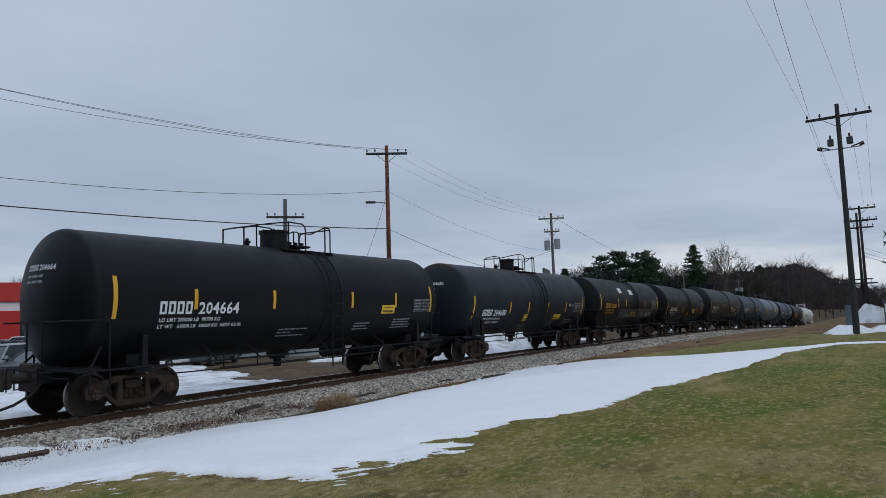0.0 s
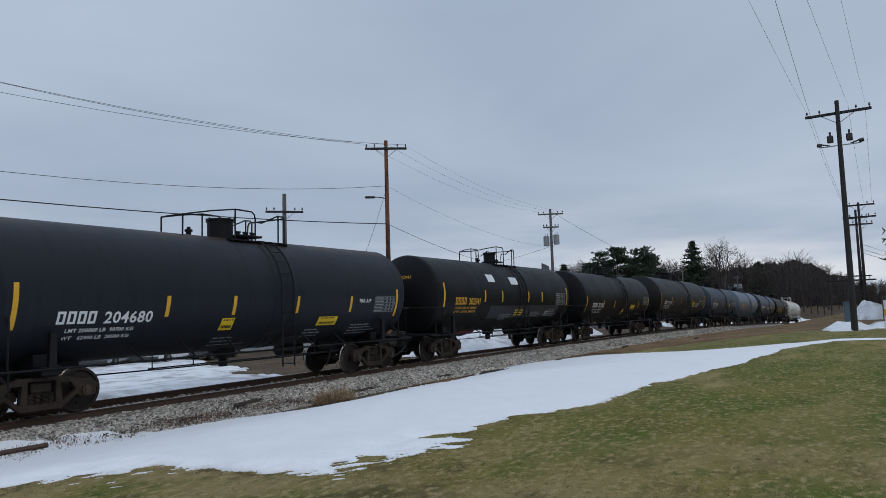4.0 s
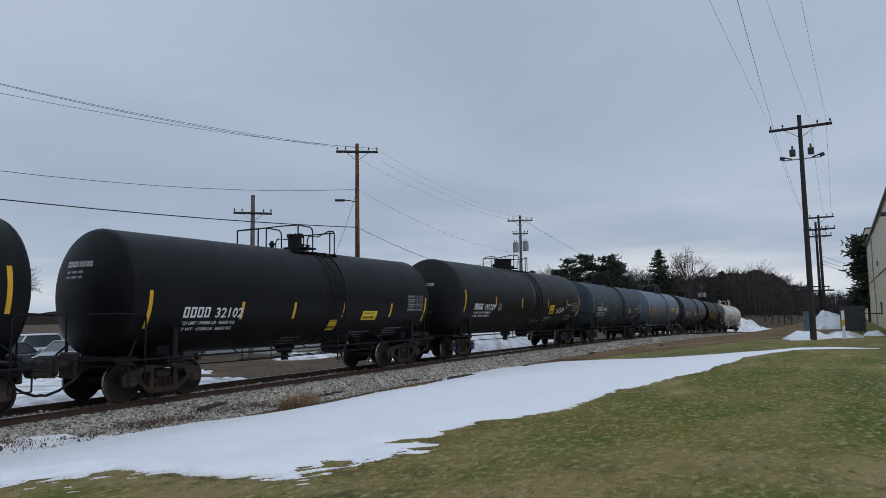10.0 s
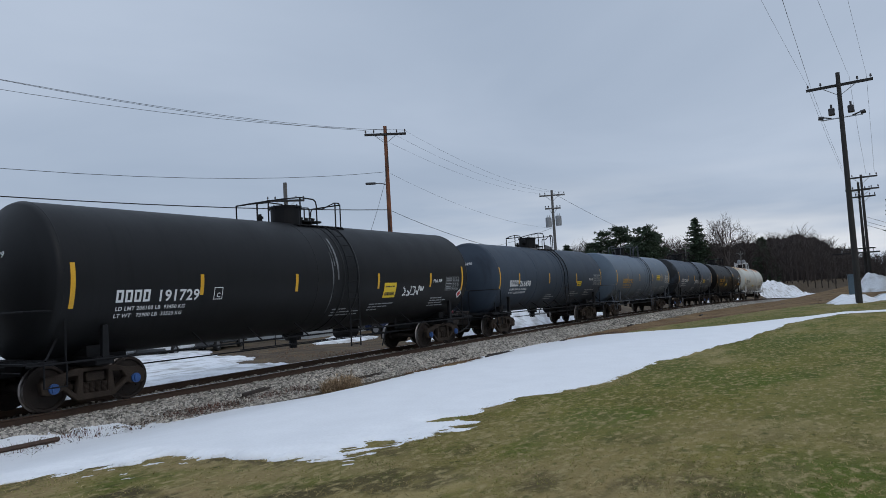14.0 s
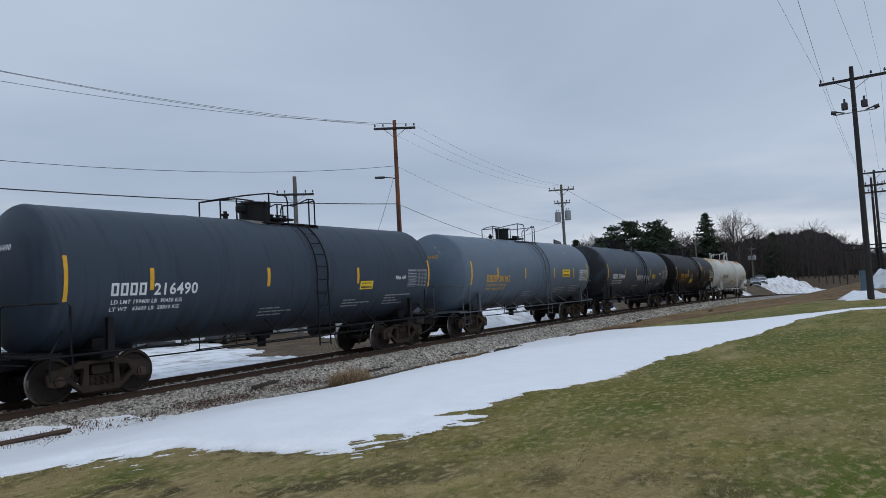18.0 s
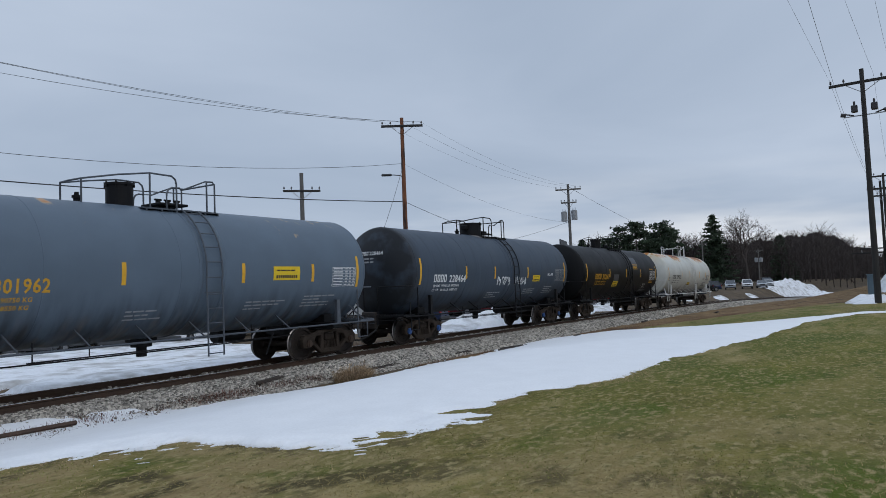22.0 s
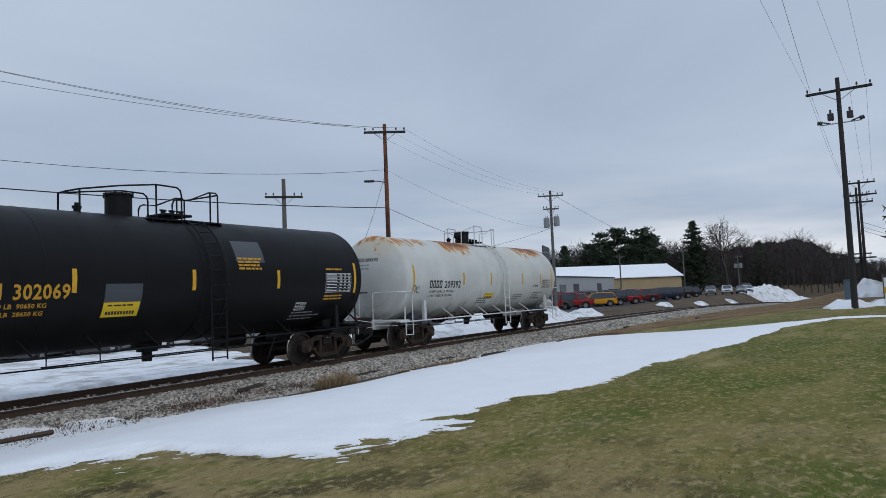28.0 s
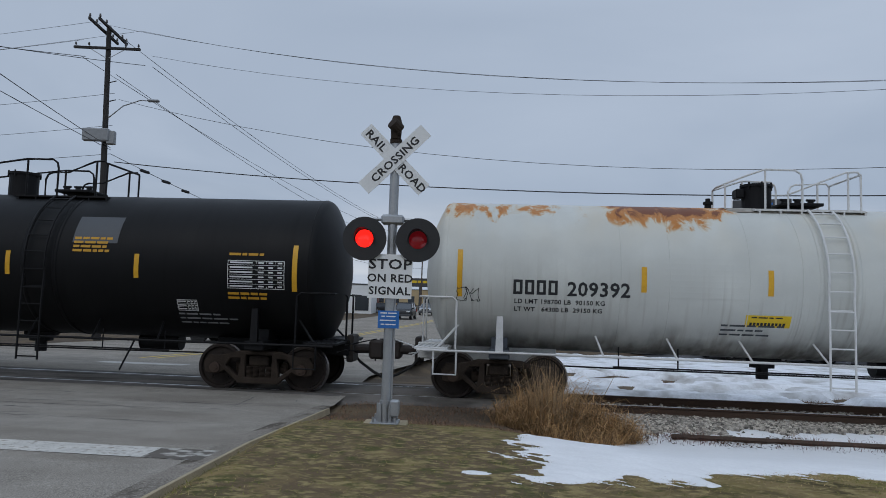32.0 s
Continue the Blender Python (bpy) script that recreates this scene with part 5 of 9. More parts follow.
tank_car(-73.8, "tank_dull_black", "black_steel", "191729", "letter_white", (-7.65, -4.58, -1.45, 2.23, 5.27, 7.5), half=8.43, extra=1.5, link=(9.25, 9.35), label="long black tank car with bold white lettering and graffiti",
         lines=("LD LMT 206100 LB  93450 KG", "LT WT   73900 LB  33520 KG"), number_at=-6.72, number_size=0.265, patches=((0.02, 1.55, 0.05, 1.9, "scuff"), (0.24, 2.5, 0.07, 1.35, "scuff"), (0.13, 2.9, 0.03, 0.9, "scuff")), yellow=((2.55, 1.90, 0.66, 0.50),), panels=(data(6.3, 0.95, 0.5),), graffiti=(3.6, 1.95, 1.3, "letter_white"), placard=True, caps=True, plate=(-4.22, 2.08), seams=(-0.6, 0.1), manway=0.45, fra=(5.45, 2.35))
tank_size(1.56, 2.53)
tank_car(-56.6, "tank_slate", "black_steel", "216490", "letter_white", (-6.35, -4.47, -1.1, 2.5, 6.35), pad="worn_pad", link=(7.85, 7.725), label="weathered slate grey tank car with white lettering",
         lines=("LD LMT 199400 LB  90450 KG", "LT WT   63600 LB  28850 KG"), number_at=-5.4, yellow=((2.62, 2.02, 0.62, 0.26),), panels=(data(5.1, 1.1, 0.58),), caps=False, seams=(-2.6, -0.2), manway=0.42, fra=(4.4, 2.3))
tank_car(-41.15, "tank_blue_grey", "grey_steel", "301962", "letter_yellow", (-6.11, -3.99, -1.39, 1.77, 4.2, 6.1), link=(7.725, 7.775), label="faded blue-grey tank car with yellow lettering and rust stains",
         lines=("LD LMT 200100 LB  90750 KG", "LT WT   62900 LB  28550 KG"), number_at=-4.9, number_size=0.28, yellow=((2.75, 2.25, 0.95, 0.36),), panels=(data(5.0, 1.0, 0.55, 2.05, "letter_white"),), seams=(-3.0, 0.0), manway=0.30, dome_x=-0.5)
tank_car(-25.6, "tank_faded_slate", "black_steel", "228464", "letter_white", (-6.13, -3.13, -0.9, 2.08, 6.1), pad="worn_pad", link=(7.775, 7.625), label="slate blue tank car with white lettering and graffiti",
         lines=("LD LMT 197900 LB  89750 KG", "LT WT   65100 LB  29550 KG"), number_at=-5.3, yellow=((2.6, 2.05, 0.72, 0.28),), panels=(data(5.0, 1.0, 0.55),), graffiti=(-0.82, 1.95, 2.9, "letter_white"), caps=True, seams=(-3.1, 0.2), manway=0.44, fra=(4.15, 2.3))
tank_size(1.53, 2.50)
tank_car(-10.35, "tank_black", "black_steel", "302069", "letter_yellow", (-6.1, -2.66, 0.20, 2.92, 6.15), link=(7.625, 7.775), label="black tank car with yellow lettering and a grey patch",
         lines=("LD LMT 199850 LB  90650 KG", "LT WT   63150 LB  28650 KG"), number_at=-4.9, number_size=0.30, patches=((1.52, 2.88, 0.95, 0.62, "panel_grey"), (-2.0, 1.78, 0.86, 0.62, "panel_grey")),
         yellow=((-2.0, 1.68, 0.84, 0.34),), panels=(data(4.80, 1.15, 0.56, 2.05, "letter_white"), (3.72, 1.58, 0.42, 0.26, "letter_white")), seams=(-3.2, 1.2), manway=0.30, dome_x=-0.7, bow_x=-1.95, stencils=((3.7, 1.50, 3),), remarks=((1.56, 2.95, 0.8, 4), (4.82, 2.70, 0.85, 1), (4.80, 1.93, 0.8, 2)))
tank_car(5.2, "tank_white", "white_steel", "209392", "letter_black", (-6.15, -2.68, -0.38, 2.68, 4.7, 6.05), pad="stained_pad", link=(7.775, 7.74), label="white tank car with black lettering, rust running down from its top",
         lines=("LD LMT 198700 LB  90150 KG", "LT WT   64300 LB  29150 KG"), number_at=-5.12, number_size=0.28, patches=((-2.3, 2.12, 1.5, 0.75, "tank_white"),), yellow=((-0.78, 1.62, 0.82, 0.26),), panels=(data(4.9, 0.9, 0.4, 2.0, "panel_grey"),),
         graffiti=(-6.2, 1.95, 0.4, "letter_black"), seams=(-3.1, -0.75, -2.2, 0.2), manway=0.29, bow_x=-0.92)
white_car = CARS[-1][0]
lettering("load_lettering", on_side(flat_text("SR 8754", 0.12), 3.85, 2.05, 0.006), "panel_grey", white_car, "small painted lettering")
bm = rod(bmesh.new(), (6.15, -0.95, 1.24), (6.9, -0.95, 1.24), 0.17, 16)
part("air_reservoir", bm, "white_steel", white_car, "white air reservoir on the end platform")


# ---- track: rails, sleepers, ballast ----
def ribbon(name, offset, profile, x0, x1, step, mat, label, lift=0.0, parent=None):
    xs = np.arange(x0, x1 + step, step)
    v, f = [], []
    n = len(profile)
    for x in xs:
        yc, zc = float(track_y(x)), float(track_z(x))
        for a, b in profile:
            v.append((x, yc + offset + a, zc + b + lift))
    for i in range(len(xs) - 1):
        for k in range(n):
            f.append((i * n + k, i * n + (k + 1) % n, (i + 1) * n + (k + 1) % n, (i + 1) * n + k))
    return raw(name, v, f, mat, parent, label)


rail_profile = [(-0.07, -0.17), (0.07, -0.17), (0.06, -0.15), (0.012, -0.135), (0.012, -0.045), (0.036, -0.03), (0.036, -0.002), (0.028, 0.0), (-0.028, 0.0), (-0.036, -0.002), (-0.036, -0.03), (-0.012, -0.045), (-0.012, -0.135), (-0.06, -0.15)]
railway = thing("railway_track", 0, 0, 0, "single railway track of rusty rails on dark wooden sleepers", "railway track")
for off in (-0.755, 0.755):
    rl = ribbon("rail", off, rail_profile, -40, 180, 2.0, "rail_side", "rusty steel rail with a bright top", parent=railway)
    rl.data.materials.append(M["rail_top"])
    for i, p in enumerate(rl.data.polygons):
        if i % len(rail_profile) in (6, 7, 8):
            p.material_index = 1
rnd = random.Random(4)
sl = None
x = 0.6
while x < 60:
    bm = None
    m = pose(x, float(track_y(x)), float(track_z(x)) - 0.165 - rnd.random() * 0.02, 0, 0, rnd.uniform(-1.5, 1.5))
    if sl is None:
        sl = part("sleeper", boxed(-0.115, 0.115, -1.30, 1.30, -0.17, 0.0, 0.015), "sleeper", railway)
        sl.matrix_basis = m
    else:
        share("sleeper", sl, railway, m)
    x += 0.51
sv, sf = [], []
while x < 175:
    base = len(sv)
    yc, zc = float(track_y(x)), float(track_z(x))
    for a in (-0.115, 0.115):
        for b in (-1.3, 1.3):
            sv += [(x + a, yc + b, zc - 0.30), (x + a, yc + b, zc - 0.165)]
    sf += [(base + 1, base + 3, base + 7, base + 5), (base, base + 1, base + 5, base + 4), (base + 2, base + 3, base + 7, base + 6)]
    x += 0.51
raw("far_sleepers", sv, sf, "sleeper", railway)


def ballast_height(x, y):
    u = y - track_y(x)
    z = track_z(x) - 0.175 - 0.20 * smooth_step(1.60, 2.6, np.abs(u)) - 0.24 * smooth_step(2.55, 3.2, np.abs(u))
    return z + 0.03 * undulate(x, y, 2.5, 8.0) - 0.25 * smooth_step(1.0, 0.3, x + 0.4 * np.sin(y * 3))


bx = np.concatenate([np.arange(0.2, 40, 0.25), np.arange(40, 180, 2)])
bv, bf = [], []
rows_u = np.arange(-3.4, 3.41, 0.2)
for x in bx:
    for u in rows_u:
        bv.append((float(x), float(track_y(x) + u), 0.0))
bv = np.array(bv)
bv[:, 2] = ballast_height(bv[:, 0], bv[:, 1])
n = len(rows_u)
for i in range(len(bx) - 1):
    for k in range(n - 1):
        bf.append((i * n + k, (i + 1) * n + k, (i + 1) * n + k + 1, i * n + k + 1))
tagged(raw("ballast_bed", bv.tolist(), bf, "ballast_bed", smooth=True), "grey crushed-stone track bed", "ballast", kind="structure")

# ---- the crossing signal ----
SX, SY = -1.66, 9.66
sg_z = float(land(SX, SY))
signal = thing("crossing_signal", SX, SY, 0, "railway crossing signal with white crossbuck and red flashing lights", "crossing signal", rz=3)
bm = boxed(-0.19, 0.19, -0.19, 0.19, sg_z + 0.03, sg_z + 0.06, 0.005)
for a in (-1, 1):
    for b in (-1, 1):
        rod(bm, (a * 0.15, b * 0.15, sg_z + 0.05), (a * 0.15, b * 0.15, sg_z + 0.13), 0.018, 6)
part("base_plate", bm, "galvanised", signal)
part("foundation", boxed(-0.30, 0.30, -0.30, 0.30, sg_z - 0.4, sg_z + 0.028, 0.01), "kerb", signal, "concrete foundation")
cast = part("base_casting", rod(bmesh.new(), (0, 0, sg_z + 0.05), (0, 0, sg_z + 0.34), 0.085, 16), "galvanised", signal)
for k in range(8):
    q = math.pi * k / 4
    part("fin", boxed(0.10 * math.cos(q) - 0.02, 0.10 * math.cos(q) + 0.02, 0.10 * math.sin(q) - 0.02, 0.10 * math.sin(q) + 0.02, sg_z + 0.06, sg_z + 0.30), "galvanised", cast)
part("junction_box", boxed(0.07, 0.20, -0.17, -0.02, sg_z + 0.14, sg_z + 0.36, 0.02), "galvanised", signal)
part("mast", rod(bmesh.new(), (0, 0, sg_z + 0.05), (0, 0, 4.12), 0.066, 20), "galvanised", signal, "galvanised steel mast")
bm = bmesh.new()
rod(bm, (0, 0, 4.11), (0, 0, 4.17), 0.085, 14)
rod(bm, (0, -0.03, 4.17), (0, -0.03, 4.40), 0.072, 14, 0.085)
rod(bm, (0, -0.03, 4.40), (0, -0.03, 4.50), 0.085, 14, 0.05)
rod(bm, (-0.05, -0.14, 4.38), (0.05, -0.05, 4.30), 0.085, 12)
rod(bm, (0.05, -0.12, 4.22), (0.05, -0.05, 4.30), 0.03, 8)
part("bell", bm, "truck_steel", signal, "rusty signal bell")


def letters_on(parent, text, size, x, z, mat, y, tilt=0.0, spacing=1.0):
    bm = flat_text(text, size)
    if spacing != 1.0:
        for v in bm.verts:
            v.co.x *= spacing
    w = max(v.co.x for v in bm.verts) + min(v.co.x for v in bm.verts)
    turned(bm, Matrix.Translation((x, y, z)) @ Matrix.Rotation(-math.radians(tilt), 4, "Y") @ Matrix.Translation((-w / 2, 0, -size / 2)) @ Matrix.Rotation(math.pi / 2, 4, "X"))
    return part("lettering", bm, mat, parent)


for tilt, words, ww in ((45, "CROSSING", 1.10), (-45, "RAIL ROAD", 1.10)):
    bm = boxed(-0.60, 0.60, -0.006, 0.006, -0.108, 0.108)
    y = -0.085 if tilt > 0 else -0.072
    turned(bm, Matrix.Translation((0, y, 3.87)) @ Matrix.Rotation(-math.radians(tilt), 4, "Y"))
    blade = part("crossbuck_blade", bm, "sign_white", signal, "white crossbuck board")
    if tilt > 0:
        letters_on(blade, words, 0.115, 0, 3.87, "letter_black", y - 0.009, tilt, 1.12)
    else:
        for word, off in (("RAIL", -0.37), ("ROAD", 0.37)):
            letters_on(blade, word, 0.115, off * math.cos(math.radians(45)), 3.87 - off * math.sin(math.radians(45)), "letter_black", y - 0.009, tilt, 1.1)
bm = boxed(-0.16, 0.16, -0.09, 0.06, 2.95, 3.09, 0.03)
for s in (-1, 1):
    tube(bm, [(s * 0.12, -0.02, 3.02), (s * 0.26, -0.04, 3.02), (s * 0.36, -0.10, 2.90)], 0.028)
part("crossarm", bm, "galvanised", signal)
# fixed states: left lens lit, right lens given a faint steady glow
for s, mat in ((-1, "lamp_on"), (1, "lamp_off")):
    cx, cz = s * 0.37, 2.735
    bm = bmesh.new()
    rod(bm, (cx, -0.13, cz), (cx, -0.145, cz), 0.305, 40)
    part("backing_disc", bm, "signal_black", signal, "black round target disc")
    part("lamp_housing", rod(bmesh.new(), (cx, -0.13, cz), (cx, 0.04, cz), 0.145, 20, 0.10), "signal_black", signal)
    bm = lathe_x(bmesh.new(), [(0.0, 0.125), (0.03, 0.10), (0.045, 0.06), (0.05, 0.0)], 28)
    turned(bm, Matrix.Translation((cx, -0.148, cz)) @ Matrix.Rotation(-math.pi / 2, 4, "Z"))
    part("lens", bm, mat, signal, "lit red lens" if s < 0 else "dimly glowing dark red lens", smooth=True)
    # visor: half a tube over the lens
    bm = bmesh.new()
    ring = [math.radians(a) for a in range(-20, 201, 10)]
    v0 = [bm.verts.new((cx + 0.138 * math.cos(a), -0.147, cz + 0.138 * math.sin(a))) for a in ring]
    v1 = [bm.verts.new((cx + 0.138 * math.cos(a), -0.147 - 0.30 * max(0.25, math.sin(max(0.0, a)) if a < math.pi else 0.25), cz + 0.138 * math.sin(a) - 0.01)) for a in ring]
    for i in range(len(ring) - 1):
        bm.faces.new((v0[i], v0[i + 1], v1[i + 1], v1[i]))
    bmesh.ops.solidify(bm, geom=list(bm.faces), thickness=0.006)
    part("visor", bm, "signal_black", signal)
stop = part("stop_sign", boxed(-0.305, 0.305, -0.096, -0.088, 1.92, 2.53, 0.0), "sign_white", signal, "white STOP ON RED SIGNAL board")
for text, z, size, sp in (("STOP", 2.40, 0.145, 1.25), ("ON RED", 2.205, 0.115, 1.06), ("SIGNAL", 2.03, 0.115, 1.06)):
    letters_on(stop, text, size, 0, z, "letter_black", -0.100, 0, sp)
blue = part("notice_plate", boxed(-0.145, 0.145, -0.082, -0.074, 1.51, 1.75, 0.0), "sign_blue", signal, "small blue notice with white bars")
for z, wds in ((1.71, (0.09, 0.12)), (1.665, (0.05, 0.13)), (1.61, (0.22,)), (1.555, (0.05, 0.14))):
    bm = flat_bars(wds, 0.016, 0.015)
    turned(bm, Matrix.Translation((-sum(wds) / 2 - 0.008, -0.086, z)) @ Matrix.Rotation(math.pi / 2, 4, "X"))
    part("lettering_bar", bm, "sign_white", blue)
part("conduit", tube(bmesh.new(), [(0.075, 0.0, sg_z + 0.3), (0.075, 0.0, 2.5)], 0.014), "galvanised", signal)


# ---- dry grass, gravel, weeds and litter by the track ----
def blades(name, label, x, y, tall, width, mat, seed, lean=0.5, segments=2, lift=-0.02, category="grass"):
    """Grass as many thin bent blades, in one object."""
    g = np.random.default_rng(seed)
    n = len(x)
    z = land(x, y) + lift
    h = tall
    a = g.uniform(0, 2 * np.pi, n)
    l = g.uniform(0.1, lean, n) * h
    w = g.uniform(*width, n)
    dx, dy = np.cos(a), np.sin(a)
    rows = []
    for s in range(segments):
        q = s / segments
        o, up = l * q * q, z + h * q * (1 - 0.25 * q * min(lean, 1.6))
        for side in (-1, 1):
            rows.append(np.stack([x + dx * o - side * dy * w * (1 - q), y + dy * o + side * dx * w * (1 - q), up], -1))
    rows.append(np.stack([x + dx * l, y + dy * l, z + h * (1 - 0.25 * min(lean, 1.6))], -1))
    k = len(rows)
    v = np.stack(rows, 1).reshape(-1, 3)
    base = np.arange(n)[:, None] * k
    f = []
    for s in range(segments - 1):
        f += (base + np.array([2 * s, 2 * s + 1, 2 * s + 3, 2 * s + 2])).tolist()
    f += (base + np.array([k - 3, k - 2, k - 1])).tolist()
    return tagged(raw(name, v.tolist(), f, mat), label, category, kind="stuff")


def disc(seed, n, cx, cy, rx, ry):
    g = np.random.default_rng(seed)
    a, d = g.uniform(0, 2 * np.pi, n), np.sqrt(g.random(n))
    return cx + rx * d * np.cos(a), cy + ry * d * np.sin(a), d, g


def broken_stems(name, label, x, y, tall, width, mat, seed):
    """Dead stems and leaves: each rises, then kinks over sideways or down."""
    g = np.random.default_rng(seed)
    n = len(x)
    z = land(x, y) - 0.02
    a, b = g.uniform(0, 2 * np.pi, n), g.uniform(0, 2 * np.pi, n)
    w = g.uniform(*width, n)
    knee = tall * g.uniform(0.35, 0.85, n)
    l0, l1 = tall * g.uniform(0.05, 0.60, n), tall * g.uniform(0.15, 0.55, n)
    p0 = np.stack([x, y, z], -1)
    p1 = p0 + np.stack([np.cos(a) * l0, np.sin(a) * l0, knee], -1)
    p2 = p1 + np.stack([np.cos(b) * l1, np.sin(b) * l1, tall * g.uniform(-0.22, 0.25, n)], -1)
    turn = g.uniform(0, 2 * np.pi, n)
    e = np.stack([np.cos(turn) * w, np.sin(turn) * w, np.zeros(n)], -1)
    turn = g.uniform(-0.9, 0.9, n) + b
    l2 = tall * g.uniform(0.08, 0.38, n)
    p3 = p2 + np.stack([np.cos(turn) * l2, np.sin(turn) * l2, -tall * g.uniform(-0.05, 0.34, n)], -1)
    v = np.stack([p0 - e, p0 + e, p1 - e * 0.9, p1 + e * 0.9, p2 - e * 0.7, p2 + e * 0.7, p3], 1).reshape(-1, 3)
    base = np.arange(n)[:, None] * 7
    f = (base + np.array([0, 1, 3, 2])).tolist() + (base + np.array([2, 3, 5, 4])).tolist() + (base + np.array([4, 5, 6])).tolist()
    return tagged(raw(name, v.tolist(), f, mat), label, "grass", kind="stuff")


M["pale_straw"] = random_island(material("pale_straw", (0.36, 0.25, 0.145), 0.9, vary=0.3, bump=0.0), 0.45, 1.35)
cx_, cy_, cd_ = [], [], []
for k, (tx, ty, tr0, tall0, n0) in enumerate(((0.72, 12.25, 0.55, 1.28, 1900), (1.35, 12.4, 0.50, 1.12, 1500), (1.95, 12.3, 0.42, 0.80, 900), (1.1, 11.95, 0.85, 0.62, 1500), (0.25, 12.1, 0.45, 0.75, 700))):
    x, y, d, g = disc(50 + k, n0, tx, ty, tr0, tr0 * 0.62)
    cx_.append(x); cy_.append(y); cd_.append(tall0 * g.uniform(0.35, 1.0, n0) ** 0.8 * (1 - 0.45 * d ** 1.5) * (1 + 0.35 * undulate(x, y, 2.4, 2.0)))
broken_stems("dry_grass_clump", "tall tangled clump of dry straw-brown grass by the track", np.concatenate(cx_), np.concatenate(cy_), np.concatenate(cd_), (0.002, 0.0075), "dead_grass", 5)
x, y, d, g = disc(61, 420, 0.85, 12.25, 0.62, 0.36)
blades("dry_grass_stalks", "upright dry stalks standing out of the grass clump", x, y, g.uniform(0.9, 1.62, 420) * np.interp(x, (0.2, 0.8, 1.5), (0.75, 1.0, 0.72)), (0.003, 0.006), "pale_straw", 61, lean=0.32, segments=3)
M["red_weeds"] = random_island(material("red_weeds", (0.13, 0.055, 0.038), 0.9, vary=0.35, bump=0.0), 0.4, 1.5)
x, y, d, g = disc(6, 1700, 13.75, 11.5, 0.62, 0.24)
broken_stems("dry_grass_tuft", "low ragged tuft of pale dry grass in the ballast", x, y, 0.12 + g.uniform(0.12, 0.50, len(x)) * (1 - 0.6 * d), (0.003, 0.006), "pale_straw", 6)
g = np.random.default_rng(7)
x = g.choice((9.7, 10.2, 10.6, 12.0, 13.2, 7.4, 6.2, 5.2, 3.4, 2.8), 1900) + g.normal(0, 0.28, 1900)
y = track_y(x) - 2.28 - np.abs(g.normal(0, 0.14, 1900)) - 0.25 * (g.random(1900) < 0.2)
blades("ballast_weeds", "sparse reddish dead weeds along the ballast", x, y, g.uniform(0.04, 0.20, 1900), (0.002, 0.006), "red_weeds", 7, lean=1.4, lift=0.07, category="weeds")


def lawn_spots(seed, n):
    """Places on the mown grass, closer together near the camera's standpoint."""
    g = np.random.default_rng(seed)
    d = 2.9 + 15 * g.random(n) ** 1.6
    a = g.uniform(math.radians(-34), math.radians(97), n)
    x, y = d * np.sin(a), d * np.cos(a)
    ok = (y < lawn_edge(x) + 0.4) & (x > road_side(y) + 0.14) & ~((np.interp(x, *SNOW_LOW) + 0.25 < y) & (y < np.interp(x, *SNOW_HIGH)) & (x > 0.3))
    ok &= g.random(n) < np.interp(x, (-3, 1.0, 3.5), (0.35, 0.45, 1.0))
    return x[ok], y[ok], g


M["grass_green"] = random_island(material("grass_green", (0.165, 0.170, 0.042), 0.9, vary=0.5, scale=0.7, bump=0.0, spec=0.1), 0.65, 1.35)
layered(M["grass_green"], (0.245, 0.190, 0.075), 0.44, 0.60, 0.8, (0.5, 1, 1), detail=8)
layered(M["grass_green"], (0.092, 0.108, 0.024), 0.54, 0.68, 1.8, (0.6, 1, 1), detail=8)
M["grass_straw"] = random_island(material("grass_straw", (0.36, 0.275, 0.130), 0.9, vary=0.4, scale=0.8, bump=0.0, spec=0.1), 0.55, 1.3)
layered(M["grass_straw"], (0.150, 0.110, 0.050), 0.50, 0.64, 1.6, (0.6, 1, 1), detail=8)
x, y, g = lawn_spots(8, 120000)
blades("lawn_grass", "short green grass blades of the lawn", x, y, g.uniform(0.015, 0.045, len(x)), (0.003, 0.006), "grass_green", 8, lean=2.4, lift=0.010)
x, y, g = lawn_spots(9, 120000)
thick = g.random(len(x)) < np.interp(undulate(x, y, 0.9, 3.0), (-0.35, 0.35), (0.15, 1.0)) * np.interp(x, (2, 8, 12), (1.0, 0.7, 0.45))
blades("lawn_thatch", "straw-coloured dead blades in the lawn", x[thick], y[thick], g.uniform(0.015, 0.05, int(thick.sum())), (0.003, 0.006), "grass_straw", 9, lean=2.4, lift=0.008)
g = np.random.default_rng(10)
x = 17 + 60 * g.random(30000) ** 1.5
y = lawn_edge(x) - 0.3 + (track_y(x) - 2.8 - lawn_edge(x) + 0.3) * g.random(30000)
ok = ~((np.interp(x, *SNOW_LOW) < y) & (y < np.interp(x, *SNOW_HIGH) + 0.1) & (x < np.interp(y, *SNOW_END) + 0.1))
blades("verge_grass", "dead brown grass of the verge", x[ok], y[ok], g.uniform(0.04, 0.16, int(ok.sum())), (0.005, 0.012), "weeds", 10, lean=1.8)

g = np.random.default_rng(41)
x = np.concatenate([g.uniform(0.5, 12, 4500), g.uniform(10, 31, 3000)])
y = np.interp(x, *SNOW_LOW) + 0.10 - 0.22 * np.abs(g.normal(0, 1, len(x)))
M["grass_matted"] = random_island(material("grass_matted", (0.33, 0.245, 0.125), 0.95, vary=0.4, scale=0.8, bump=0.0, spec=0.05), 0.5, 1.3)
